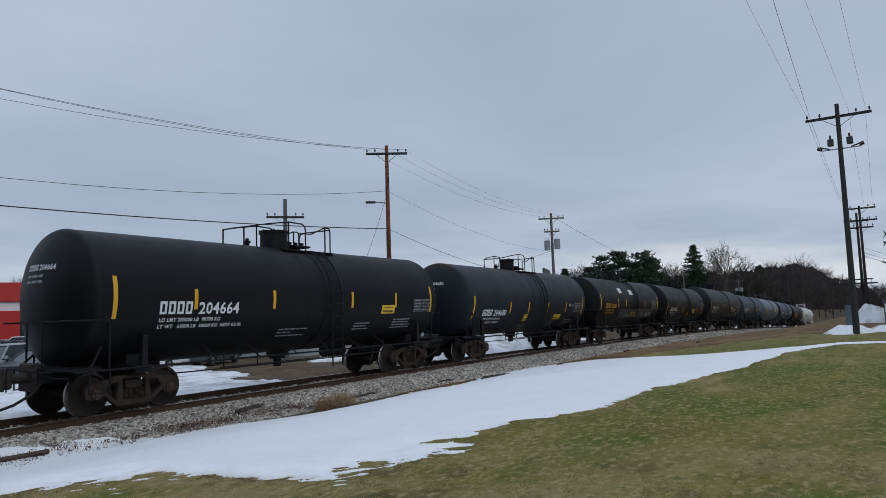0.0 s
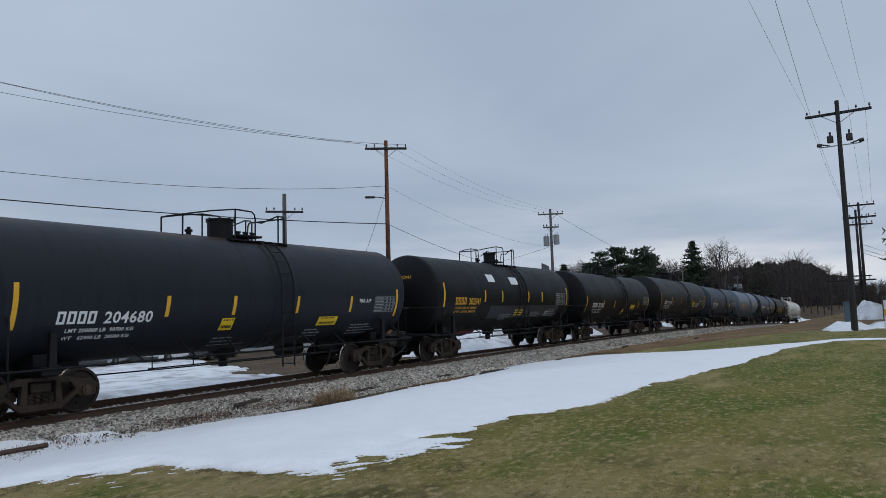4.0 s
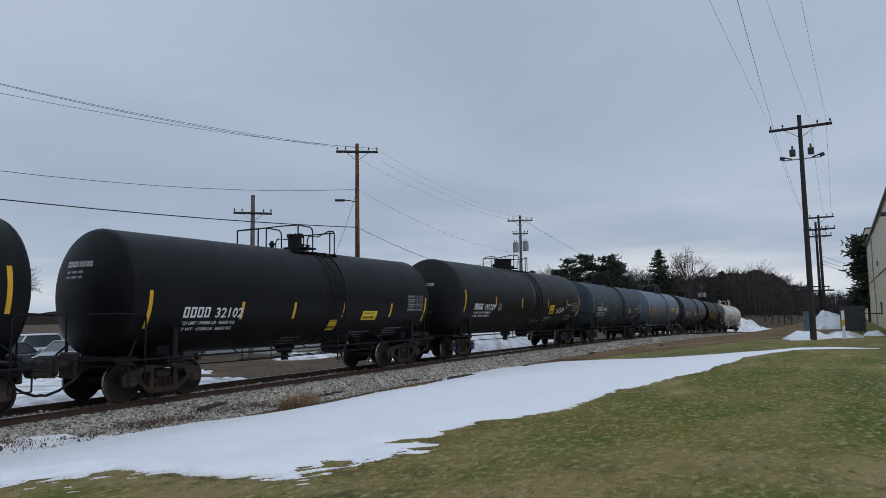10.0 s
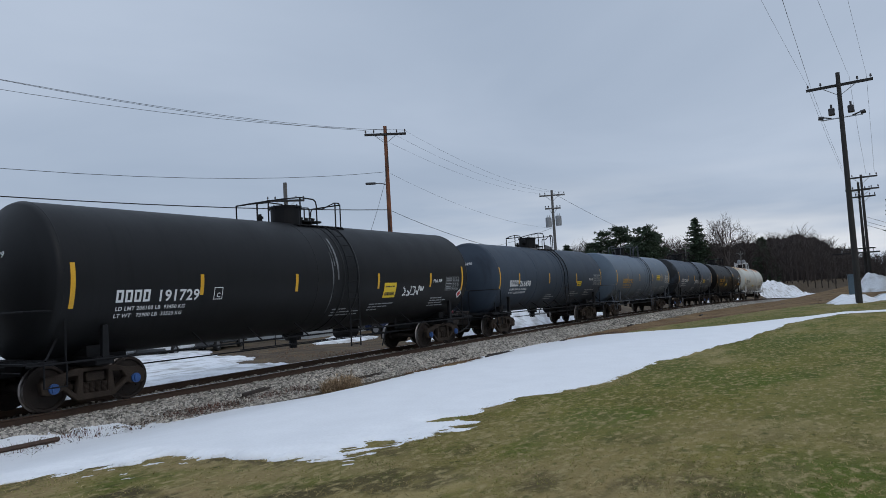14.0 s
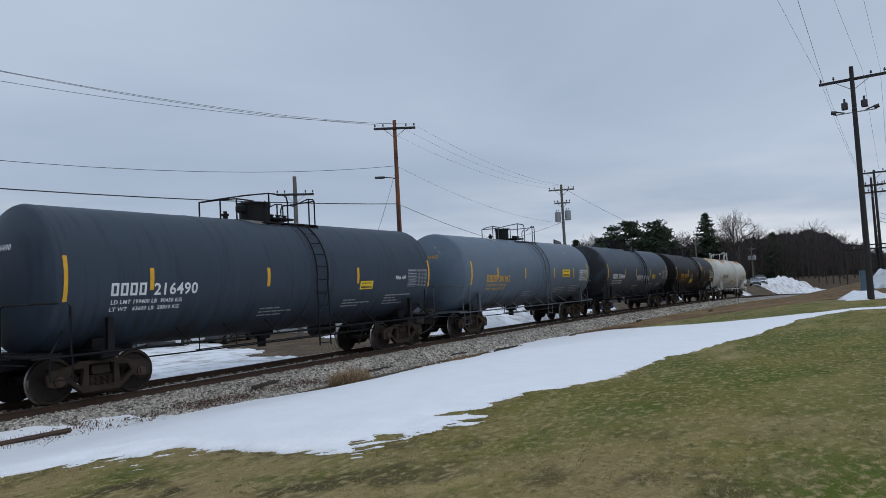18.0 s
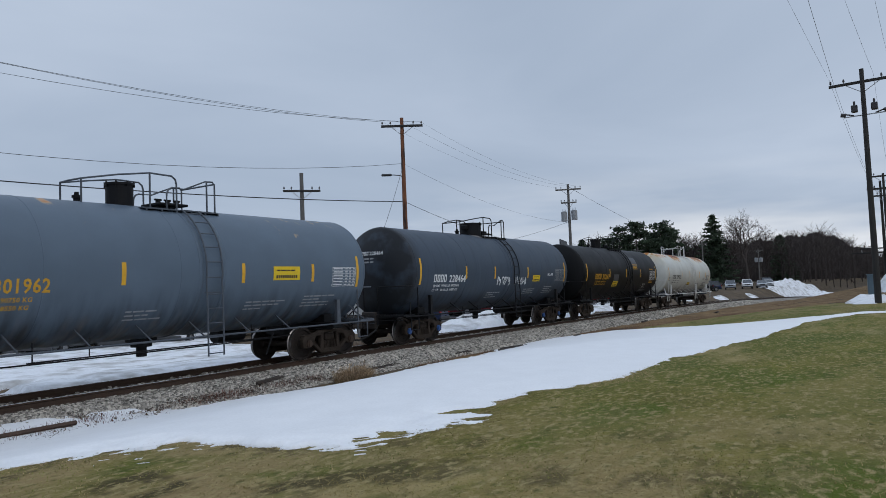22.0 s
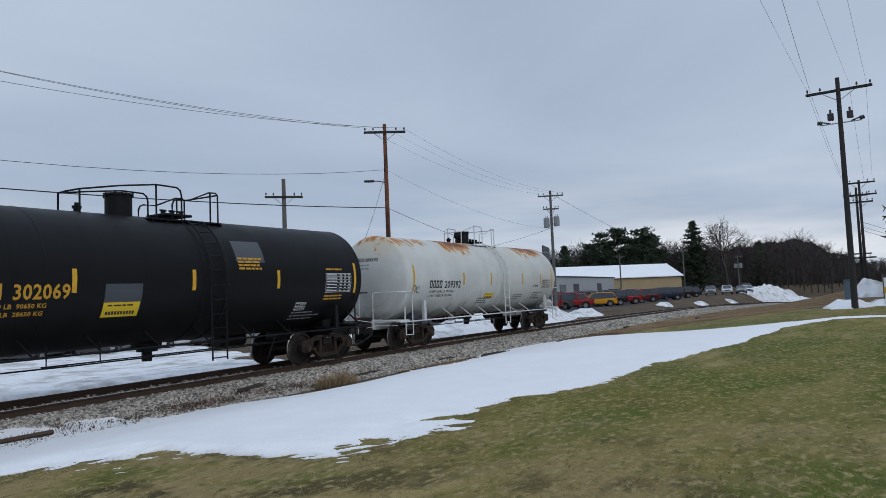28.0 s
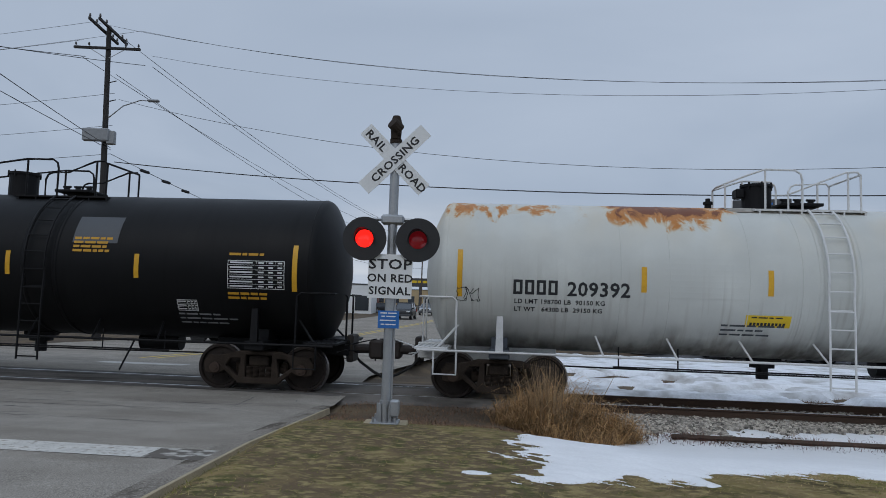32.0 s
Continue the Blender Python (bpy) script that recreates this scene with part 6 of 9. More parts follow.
blades("matted_grass", "brown matted dead grass along the edge of the snow", x, y, g.uniform(0.010, 0.026, len(x)), (0.003, 0.007), "grass_matted", 41, lean=3.4, lift=0.016)

# rough dead grass on the far side of the track
g = np.random.default_rng(14)
x = 4 + 62 * g.random(42000) ** 1.2
y = track_y(x) + 3.4 + 9.5 * g.random(42000) ** 1.3
ok = (x > road_side(y) + 1.0) & (g.random(len(x)) < np.interp(undulate(x, y, 0.35, 4.0), (-0.25, 0.3), (0.05, 1.0)))
blades("rough_grass", "patchy dead brown grass beyond the track", x[ok], y[ok], g.uniform(0.04, 0.16, int(ok.sum())), (0.006, 0.014), "weeds", 14, lean=2.0, lift=-0.01)

# bare, trampled ground between the lawn, the road and the rails
g = np.random.default_rng(12)
x, y = g.uniform(-3.5, 2.6, 26000), g.uniform(9.2, 13.4, 26000)
ok = (x > road_side(y) + 0.1) & (y > lawn_edge(x) - 0.8) & (g.random(len(x)) < np.interp(undulate(x, y, 1.1, 9.0), (-0.4, 0.4), (0.25, 1.0))) & ((y < 12.3) | (x < 0.8))
blades("trodden_grass", "thin brown trodden grass beside the crossing", x[ok], y[ok], g.uniform(0.02, 0.075, int(ok.sum())), (0.003, 0.007), "weeds", 12, lean=2.2, lift=0.0)

# crushed stone: each a small rough block, in one object
r = random.Random(11)
cv = np.array([(-1, -1, -1), (1, -1, -1), (1, 1, -1), (-1, 1, -1), (-0.6, -0.7, 0.9), (0.7, -0.6, 0.8), (0.6, 0.7, 1.0), (-0.7, 0.5, 0.7)], float)
cf = [(4, 5, 6, 7), (0, 1, 5, 4), (1, 2, 6, 5), (2, 3, 7, 6), (3, 0, 4, 7)]
g = np.random.default_rng(11)
n = 80000
x = 0.7 + 36 * g.random(n) ** 1.35
x = np.concatenate([x, 36 + 44 * g.random(26000) ** 1.3])
n = len(x)
u = np.where(g.random(n) < 0.85, -1, 1) * g.random(n) ** 0.75 * 2.95
keep = ((np.abs(np.abs(u) - 0.755) > 0.12) | (g.random(n) < 0.1)) & ((snow_mask(x, track_y(x) + u) < 0.08) | (g.random(n) < 0.02) | (x > 9))
x, u = x[keep], u[keep]
n = len(x)
s = g.uniform(0.012, 0.038, n) * np.interp(x, (0, 20, 36, 80), (1.0, 1.35, 1.7, 2.2))
a = g.uniform(0, 2 * np.pi, n)
q = cv[None] * g.uniform(0.65, 1.25, (n, 8, 3)) * (s[:, None] * np.stack([np.ones(n), g.uniform(0.6, 1, n), g.uniform(0.5, 0.95, n)], -1))[:, None]
ca, sa_ = np.cos(a)[:, None], np.sin(a)[:, None]
q = np.stack([q[..., 0] * ca - q[..., 1] * sa_, q[..., 0] * sa_ + q[..., 1] * ca, q[..., 2]], -1)
u_ = np.abs(u)
q += np.stack([x, track_y(x) + u, track_z(x) - 0.175 - 0.20 * smooth_step(1.60, 2.6, u_) - 0.24 * smooth_step(2.55, 3.2, u_) + s * 0.45], -1)[:, None]
pts = q.reshape(-1, 3).tolist()
fcs = (np.arange(n)[:, None, None] * 8 + np.array(cf)[None]).reshape(-1, 4).tolist()
tagged(raw("ballast_stones", pts, fcs, "ballast"), "loose grey crushed stone of the track bed", "gravel", kind="stuff")

# dead leaves and broken twigs where the stones meet the snow
g = np.random.default_rng(31)
n = 3000
x = np.concatenate([1.5 + 13 * g.random(n), 14 + 30 * g.random(1600)])
n = len(x)
y = track_y(x) - 2.25 - 0.28 * np.abs(g.normal(0, 1, n)) + 0.25 * undulate(x, x * 0, 0.9, 6.0)
ok = g.random(n) < np.interp(undulate(x, y, 1.4, 7.0), (-0.25, 0.3), (0.05, 1.0))
M["litter"] = random_island(material("litter", (0.075, 0.042, 0.026), 0.95, vary=0.4, bump=0.0), 0.4, 1.6)
blades("track_litter", "dark dead leaves and twigs along the edge of the stones", x[ok], y[ok], g.uniform(0.02, 0.06, int(ok.sum())), (0.006, 0.018), "litter", 31, lean=3.4, lift=0.075, category="litter")

# old timbers and a half-buried rail beside the track
old = thing("old_rail", 0, 0, 0, "rusty old rail half buried in snow beside the track", "rail")
bm = bmesh.new()
y0, y1 = 12.44, 12.36
for a, b in ((2.9, 7.0),):
    rod(bm, (a, y0, float(land(a, y0)) + 0.09), (b, y1, float(land(b, y1)) + 0.10), 0.045, 4)
    rod(bm, (a, y0 + 0.03, float(land(a, y0)) + 0.02), (b, y1 + 0.03, float(land(b, y1)) + 0.03), 0.06, 4)
part("rail", bm, "rail_side", old)
for x, u, ln, rz in ((22.5, 3.2, 2.0, -4), (15.8, 2.45, 1.9, 5), (20.2, 2.5, 0.9, -6), (27.9, 3.5, 0.9, 10), (11.95, 2.0, 1.1, 12), (39.0, 3.0, 1.0, 0), (48.0, 5.0, 1.4, 5)):
    y = float(track_y(x)) - u
    bm = bmesh.new()
    for k in range(3):
        a0, a1 = -ln / 2 + 0.12 * ln * ((k * 37) % 3), ln / 2 - 0.10 * ln * ((k * 53) % 4)
        box(bm, a0, a1, -0.10 + 0.065 * k, -0.045 + 0.065 * k, -0.04, 0.035 + 0.02 * (k % 2), 0.008)
    for v in bm.verts:
        v.co.z += 0.02 * math.sin(v.co.x * 5 + v.co.y * 20)
    tm = thing("old_sleeper", x, y, float(land(x, y)) + 0.045, "broken dark wooden sleeper lying beside the track", "timber", "old sleepers beside the track", rz)
    part("timber", bm, "sleeper", tm)

# cracks across and along the road
r = random.Random(3)
for k in range(22):
    yy, c0 = r.uniform(8.2, 12.6), r.uniform(0.2, 6.5)
    way = r.choice((0.0, 0.05, 0.1, 0.0, -0.1, 0.4, 1.5))
    step = r.uniform(0.10, 0.24)
    v, f = [], []
    n = 14
    for i in range(n + 1):
        c = c0 + i * step * math.cos(way) + 0.05 * noise.noise((i * 0.7, k * 2.3, 1))
        y = yy + i * step * math.sin(way) + 0.10 * noise.noise((i * 0.6, k * 3.1, 0))
        wd = (0.005 + 0.030 * abs(noise.noise((i * 0.9, k, 5)))) * (1 - abs(i / n - 0.5))
        if y > 13.0:
            break
        for s in (-1, 1):
            v.append((float(road_side(y)) - c - s * wd * math.sin(way), y + s * wd * math.cos(way), float(road_z(y)) + 0.02 * math.sin(math.pi * c / ROAD_W) + 0.005))
        if i:
            b = 2 * i
            f.append((b - 2, b, b + 1, b - 1))
    if f:
        tagged(raw("road_crack", v, f, "tar"), "dark crack in the asphalt", "crack", kind="structure")

M["crossing_asphalt"] = layered(material("crossing_asphalt", (0.15, 0.135, 0.12), 0.9, vary=0.3, scale=1.2, fine=40, bump=0.4, spec=0.15), (0.08, 0.07, 0.06), 0.5, 0.68, 1.0)
# crossing: dark rubber and timber strips between the flush rails
for u0, u1 in ((-1.65, -0.83), (-0.66, 0.66), (0.83, 1.65)):
    out0, out1 = (0.06 if u0 < -1.5 else 0.0), (0.06 if u1 > 1.5 else 0.0)
    p = ribbon("crossing_panel", 0.0, [(u0 - 0.3 * (out0 > 0), -0.30), (u1 + 0.3 * (out1 > 0), -0.30), (u1, 0.010 - out1), (u0, 0.010 - out0)], -24, 0.2, 0.8, "crossing_asphalt", "", parent=None)
    tagged(p, "worn dark panel of the level crossing", "crossing panel", kind="structure")

# ---- utility poles and their wires ----
def pole(x, y, top, mat, label, arms, r0=0.16, lean=(0.0, 0.0), rz=0.0, base=None):
    z = float(land(x, y)) if base is None else base
    p = thing("utility_pole", x, y, z - 0.3, label, "utility pole", "utility poles along the track", rz)
    h = top - z + 0.3
    p.matrix_basis = pose(x, y, z - 0.3, lean[0], lean[1], rz)
    bm = rod(bmesh.new(), (0, 0, 0), (0, 0, h), r0, 14, r0 * 0.62)
    part("shaft", bm, mat, p)
    for zz, half, wood in arms:
        a = new("crossarm")
        a.parent = p
        a.matrix_basis = pose(0, -0.14, zz - z + 0.3)
        tagged(a, "wooden crossarm with insulators")
        part("beam", boxed(-half, half, -0.055, 0.055, -0.065, 0.065, 0.01), wood, a)
        for s in (-1, 1):
            part("arm_brace", rod(bmesh.new(), (s * half * 0.5, 0.02, -0.06), (0, 0.06, -0.55), 0.018, 6), "galvanised", a)
            for q in (0.94, 0.55):
                bm = rod(bmesh.new(), (s * half * q, 0, 0.05), (s * half * q, 0, 0.17), 0.018, 6)
                rod(bm, (s * half * q, 0, 0.14), (s * half * q, 0, 0.27), 0.055, 10, 0.035)
                part("insulator", bm, "insulator", a)
    return p


def wire(a, b, sag, r=0.012, label="thin dark overhead wire", n=22):
    a, b = Vector(a), Vector(b)
    pts = []
    for i in range(n + 1):
        q = i / n
        p = a.lerp(b, q)
        p.z -= sag * 4 * q * (1 - q)
        pts.append(p)
    w = part("overhead_wire", tube(bmesh.new(), pts, r, 5), "wire", None)
    return tagged(w, label, "wire", "overhead wires")


def lamp_arm(p, z, dx, dz, mat="galvanised"):
    part("lamp_arm", tube(bmesh.new(), [(0, 0, z), (dx * 0.4, 0, z + dz * 0.7), (dx * 0.8, 0, z + dz), (dx, 0, z + dz)], 0.03), mat, p)
    bm = boxed(dx - 0.05 if dx > 0 else dx - 0.55, dx + 0.55 if dx > 0 else dx + 0.05, -0.13, 0.13, z + dz - 0.06, z + dz + 0.06, 0.04)
    part("lamp_head", bm, "transformer" if mat == "galvanised" else mat, p)


def can(p, x, z, h=0.85, r=0.27):
    bm = rod(bmesh.new(), (x, -0.05, z), (x, -0.05, z + h), r, 16)
    rod(bm, (x, -0.05, z + h), (x, -0.05, z + h + 0.06), r * 0.9, 16, r * 0.6)
    for s in (-1, 1):
        rod(bm, (x + s * 0.10, -0.05, z + h), (x + s * 0.10, -0.05, z + h + 0.25), 0.03, 6)
    part("transformer", bm, "transformer", p, "grey pole transformer")


A = (32.67, 23.08)
pa = pole(*A, 11.96, "pole_red", "tall weathered reddish wooden pole with a crossarm and street lamp", [(11.45, 1.22, "pole_dark")], 0.17, rz=-55)
lamp_arm(pa, 9.35, -0.75, 0.12, "metal_dark")
B = (31.5, 30.1)
pole(*B, 9.4, "pole_grey", "grey wooden pole with one crossarm", [(8.25, 1.15, "pole_dark")], 0.19, rz=-45)
C = (58.6, 23.2)
pc = pole(*C, 10.80, "pole_grey", "wooden pole with a crossarm and two transformers", [(10.3, 1.15, "pole_grey"), (9.1, 0.7, "pole_grey")], 0.17, rz=-67)
can(pc, -0.45, 7.4 + 0.9)
can(pc, 0.45, 7.5 + 0.9)
lamp_arm(pc, 6.0, -1.6, 0.1)
Rr = (39.0, 0.0)
pr = pole(*Rr, 11.75, "pole_dark", "tall dark wooden pole with a crossarm and switch gear", [(11.15, 1.45, "pole_dark")], 0.155, rz=86)
for s in (-1, 1):
    bm = boxed(s * 0.42 - 0.14, s * 0.42 + 0.14, -0.32, -0.06, 10.0 - 0.3, 10.35 - 0.3, 0.03)
    rod(bm, (s * 0.42, -0.2, 10.05), (s * 0.42, -0.2, 10.25), 0.05, 8)
    rod(bm, (s * 0.45, -0.2, 9.55), (s * 1.0, -0.2, 9.72), 0.035, 8)
    rod(bm, (s * 0.80, -0.2, 9.62), (s * 1.02, -0.2, 9.66), 0.10, 8)
    part("switch_gear", bm, "insulator", pr)
part("gear_bar", rod(bmesh.new(), (-0.9, -0.2, 9.52), (0.9, -0.2, 9.52), 0.03, 6), "galvanised", pr)
R2 = (66.0, -0.95)
p2 = pole(*R2, 9.75, "pole_dark", "dark wooden pole with three crossarms", [(9.55, 1.15, "pole_dark"), (8.55, 1.2, "pole_dark"), (7.95, 0.9, "pole_dark")], 0.14, rz=88)
p3 = pole(66.9, -0.72, 9.25, "pole_dark", "dark wooden pole beside its neighbour", [(8.6, 0.8, "pole_dark")], 0.14, rz=88)
# a cable shelf between the two poles
shelf = thing("cable_shelf", 66.6, -0.5, 3.3, "dark plank shelf for cables between two poles", "cable shelf", rz=70)
part("plank", boxed(-1.3, 2.2, -0.25, 0.25, 0.0, 0.12, 0.02), "pole_dark", shelf)
part("plank", boxed(-1.0, 1.6, -0.2, 0.2, 0.35, 0.45, 0.02), "pole_dark", shelf)
part("hanger", rod(bmesh.new(), (-0.9, 0, 0.0), (-0.9, 0, 0.4), 0.03, 6), "galvanised", shelf)
part("hanger", rod(bmesh.new(), (1.5, 0, 0.0), (1.5, 0, 0.4), 0.03, 6), "galvanised", shelf)
Lp = (-20.2, 33.7)
pl = pole(*Lp, 15.74, "pole_dark", "tall wooden pole with crossed arms, equipment box and street lamp", [(14.53, 1.65, "pole_dark")], 0.19, lean=(0, -1.8), rz=11)
for side in (-0.24, 0.24):
    a = new("crossarm")
    a.parent = pl
    a.matrix_basis = pose(side, 0, 16.35, 0, 0, 87)
    tagged(a, "wooden crossarm seen end-on")
    part("beam", boxed(-1.75, 1.75, -0.055, 0.055, -0.07, 0.07, 0.01), "pole_dark", a)
    for q in (-1.65, -0.9, 1.1, 1.65):
        part("insulator", rod(rod(bmesh.new(), (q, 0, 0.05), (q, 0, 0.16), 0.018, 6), (q, 0, 0.13), (q, 0, 0.27), 0.06, 10, 0.04), "insulator", a)
part("equipment_box", boxed(-0.95, 0.35, -0.50, -0.18, 10.45, 11.1, 0.05), "transformer", pl, "grey equipment box")
part("second_box", boxed(0.2, 0.62, -0.42, -0.12, 10.3, 11.0, 0.04), "transformer", pl)
lamp_arm(pl, 11.64, 2.1, 1.1)
for z in (12.6, 13.6):
    part("standoff", rod(bmesh.new(), (0.15, -0.1, z), (0.5, -0.1, z + 0.1), 0.03, 6), "insulator", pl)
for x, y, tp in ((150.5, 30.5, 9.3), (171.5, 22.6, 7.9), (123, 36, 7.6)):
    q = pole(x, y, tp, "pole_grey", "distant grey wooden utility pole", [(tp - 0.5, 1.0, "pole_grey")], 0.16, rz=80)
    if x > 170:
        can(q, -0.5, tp - 2.2, 0.9, 0.4)
        can(q, 0.5, tp - 2.2, 0.9, 0.4)
for x, y, tp in ((-13.5, 124, 11.0), (-11.5, 180, 13.2), (-7.0, 262, 15.0), (-4.8, 300, 15.5), (12.0, 210, 11.0), (-20, 230, 13)):
    pole(x, y, tp + float(land(x, y)), "pole_wood", "distant wooden pole by the road", [(tp - 0.5 + float(land(x, y)), 1.1, "pole_wood")], 0.16, rz=0)
# traffic signals hung across a far junction
span = part("span_wire", tube(bmesh.new(), [(-14, 152, 7.4), (-6, 151, 6.7), (2, 150, 6.7), (9, 149, 7.4)], 0.03), "wire", None)
tagged(span, "dark span wire of the traffic signals", "wire")
for x in (-14, 9):
    q = thing("signal_pole", x, 152 if x < 0 else 149, float(land(x, 150)), "grey steel pole of the traffic signals", "pole")
    part("shaft", rod(bmesh.new(), (0, 0, 0), (0, 0, 7.6), 0.12, 10, 0.09), "galvanised", q)
for x in (-6.8, -5.2, -2.1, -0.4, 1.0):
    q = thing("traffic_signal", x, 150.25 - 0.125 * x, 5.13, "yellow traffic signal hanging over the road", "traffic signal", "traffic signals over the road")
    part("housing", boxed(-0.24, 0.24, -0.2, 0.2, 0.0, 1.15, 0.03), "stripe_yellow", q)
    part("hanger", rod(bmesh.new(), (0, 0, 1.15), (0, 0, 1.6), 0.03, 6), "metal_dark", q)
    for z in (0.22, 0.57, 0.92):
        part("lens", rod(bmesh.new(), (0, -0.2, z), (0, -0.23, z), 0.13, 12), "metal_dark", q)
q = thing("roadside_sign", -14.2, 128, float(land(-14, 128)), "black roadside sign with yellow lettering bars", "sign")
part("post", boxed(-0.15, 0.15, -0.15, 0.15, 0, 5.0), "metal_dark", q)
part("panel", boxed(-2.0, 2.0, -0.2, 0.2, 4.8, 6.4, 0.03), "metal_dark", q)
bm = flat_bars((1.0, 0.8, 1.2), 0.45, 0.15)
turned(bm, Matrix.Translation((-1.6, -0.22, 5.5)) @ Matrix.Rotation(math.pi / 2, 4, "X"))
part("lettering_bar", bm, "label_yellow", q)
# crossing wires: from the roadside pole, over the track, to the red pole and on
for (ax, az), (bx, bz), (cx, cz), sg, rr in (((-1.0, 15.75), (-1.1, 11.75), (-1.0, 10.55), 2.4, 0.009), ((1.0, 15.75), (0.1, 11.72), (0.1, 10.6), 2.4, 0.009), ((1.6, 14.5), (1.1, 11.7), (1.0, 10.55), 2.4, 0.009),
                                             ((0.2, 11.9), (0, 9.25), (0, 7.3), 2.9, 0.011), ((0.2, 8.6), (0, 7.0), (0, 4.9), 1.2, 0.024)):
    wire((Lp[0] + ax * 0.87, Lp[1] + ax * 0.5, az), (A[0] + bx * 0.57, A[1] - bx * 0.82, bz), sg, rr)
    wire((A[0] + bx * 0.57, A[1] - bx * 0.82, bz), (C[0] + cx * 0.4, C[1] - cx * 0.92, cz), 0.7, rr * 0.55)
wire((A[0], A[1], 9.2), (28.6, 22.0, 4.3), 0.2, 0.010, "thin slack guy wire of the pole")
wire((C[0], C[1], 7.4), (47.5, 34.0, 5.0), 0.7, 0.012)
wire((C[0], C[1], 10.6), (150.5, 30.5, 8.9), 1.2, 0.014)
for s, far, rr in ((-1.2, 2.6, 0.0045), (-0.48, 4.0, 0.0045), (1.25, 2.0, 0.0075), (1.38, 4.4, 0.0045)):
    wire((Rr[0] + 0.1, Rr[1] + s, 11.45), (-26, far, 12.2), 0.5, rr)
    wire((Rr[0] + 0.1, Rr[1] + s, 11.45), (R2[0], R2[1] + s * 0.8, 9.75), 0.3, 0.006)
pole(-26, 3.2, 12.5, "pole_wood", "wooden pole across the road", [(12.0, 1.45, "pole_dark")], 0.18, rz=88)
for z in (6.3, 5.9, 5.6):
    wire((R2[0], R2[1], z), (84, -9.0, z - 1.4), 0.3, 0.014)
for (x0, y0, z0), (x1, y1, z1), sg in (((-21.5, 33.0, 13.9), (-38, 8, 11), 0.8), ((-19, 34.3, 13.9), (-36, 8, 11), 0.8), ((-20.2, 33.7, 9.3), (-10.6, -4, 9.6), 0.3), ((-20.2, 33.7, 9.2), (-13.5, -4, 9.5), 0.3),
                                       ((-18.7, 34.5, 13.9), (-11.5, 120, 13.0), 1.6), ((-21.7, 32.9, 13.9), (-13.5, 120, 13.0), 1.6), ((-20.2, 33.7, 15.3), (-12.5, 120, 13.4), 1.6), ((-20.2, 33.7, 13.2), (-12.5, 120, 11.0), 1.8), ((-20.2, 33.7, 9.0), (-12.5, 120, 8.0), 2.0)):
    wire((x0, y0, z0), (x1, y1, z1), sg, 0.016)
for dx, z, rr in ((-0.9, 15.9, 0.009), (0.9, 15.7, 0.009), (-1.6, 14.75, 0.009), (0, 12.2, 0.011), (0, 10.5, 0.011), (0, 9.0, 0.014)):
    wire((Lp[0] + dx * 0.87, Lp[1] + dx * 0.5, z), (-68 + dx * 0.4, 43.3 + dx, z), 0.5, rr)
for q in (0.035, 0.06, 0.085):
    c = thing("cable_closure", -20.2 + 7.7 * q, 33.7 + 86.3 * q, 9.0 - 1.0 * q - 8 * q * (1 - q) - 0.02, "black cable closure on the overhead cable", "cable closure", rz=85)
    part("closure", turned(rod(bmesh.new(), (-0.35, 0, 0), (0.35, 0, 0), 0.09, 10), Matrix()), "rubber", c)


# ---- buildings ----
def building(name, cx, cy, rz, length, depth, height, mat, label, z=None, roof="flat", roof_mat="metal_dark", ridge=0.0, category="building"):
    z = float(land(cx, cy)) - 0.05 if z is None else z
    b = thing(name, cx, cy, z, label, category, rz=rz)
    l, d = length / 2, depth / 2
    for nm, x0, x1, y0, y1 in (("wall", -l, l, -d, -d + 0.2), ("wall", -l, l, d - 0.2, d), ("wall", -l, -l + 0.2, -d + 0.2, d - 0.2), ("wall", l - 0.2, l, -d + 0.2, d - 0.2)):
        part(nm, boxed(x0, x1, y0, y1, 0, height), mat, b)
    if roof == "flat":
        part("roof", boxed(-l - 0.15, l + 0.15, -d - 0.15, d + 0.15, height, height + 0.18, 0.02), roof_mat, b)
    else:
        bm = bmesh.new()
        o = 0.4
        for s in (-1, 1):
            vs = [(-l - o, s * (d + o), height - o * ridge / d), (l + o, s * (d + o), height - o * ridge / d), (l + o, 0, height + ridge), (-l - o, 0, height + ridge)]
            lo = [bm.verts.new(v) for v in vs]
            hi = [bm.verts.new((v[0], v[1], v[2] + 0.16)) for v in vs]
            bm.faces.new(lo)
            bm.faces.new(hi)
            for i in range(4):
                bm.faces.new((lo[i], lo[(i + 1) % 4], hi[(i + 1) % 4], hi[i]))
        bmesh.ops.recalc_face_normals(bm, faces=bm.faces)
        part("roof", bm, roof_mat, b)
        for s in (-1, 1):
            x0, x1 = (s * l - 0.1, s * l + 0.1)
            bm = bmesh.new()
            for x in (x0, x1):
                bm.faces.new([bm.verts.new(p) for p in ((x, -d, height), (x, d, height), (x, 0, height + ridge))])
            part("gable", bm, mat, b)
    return b


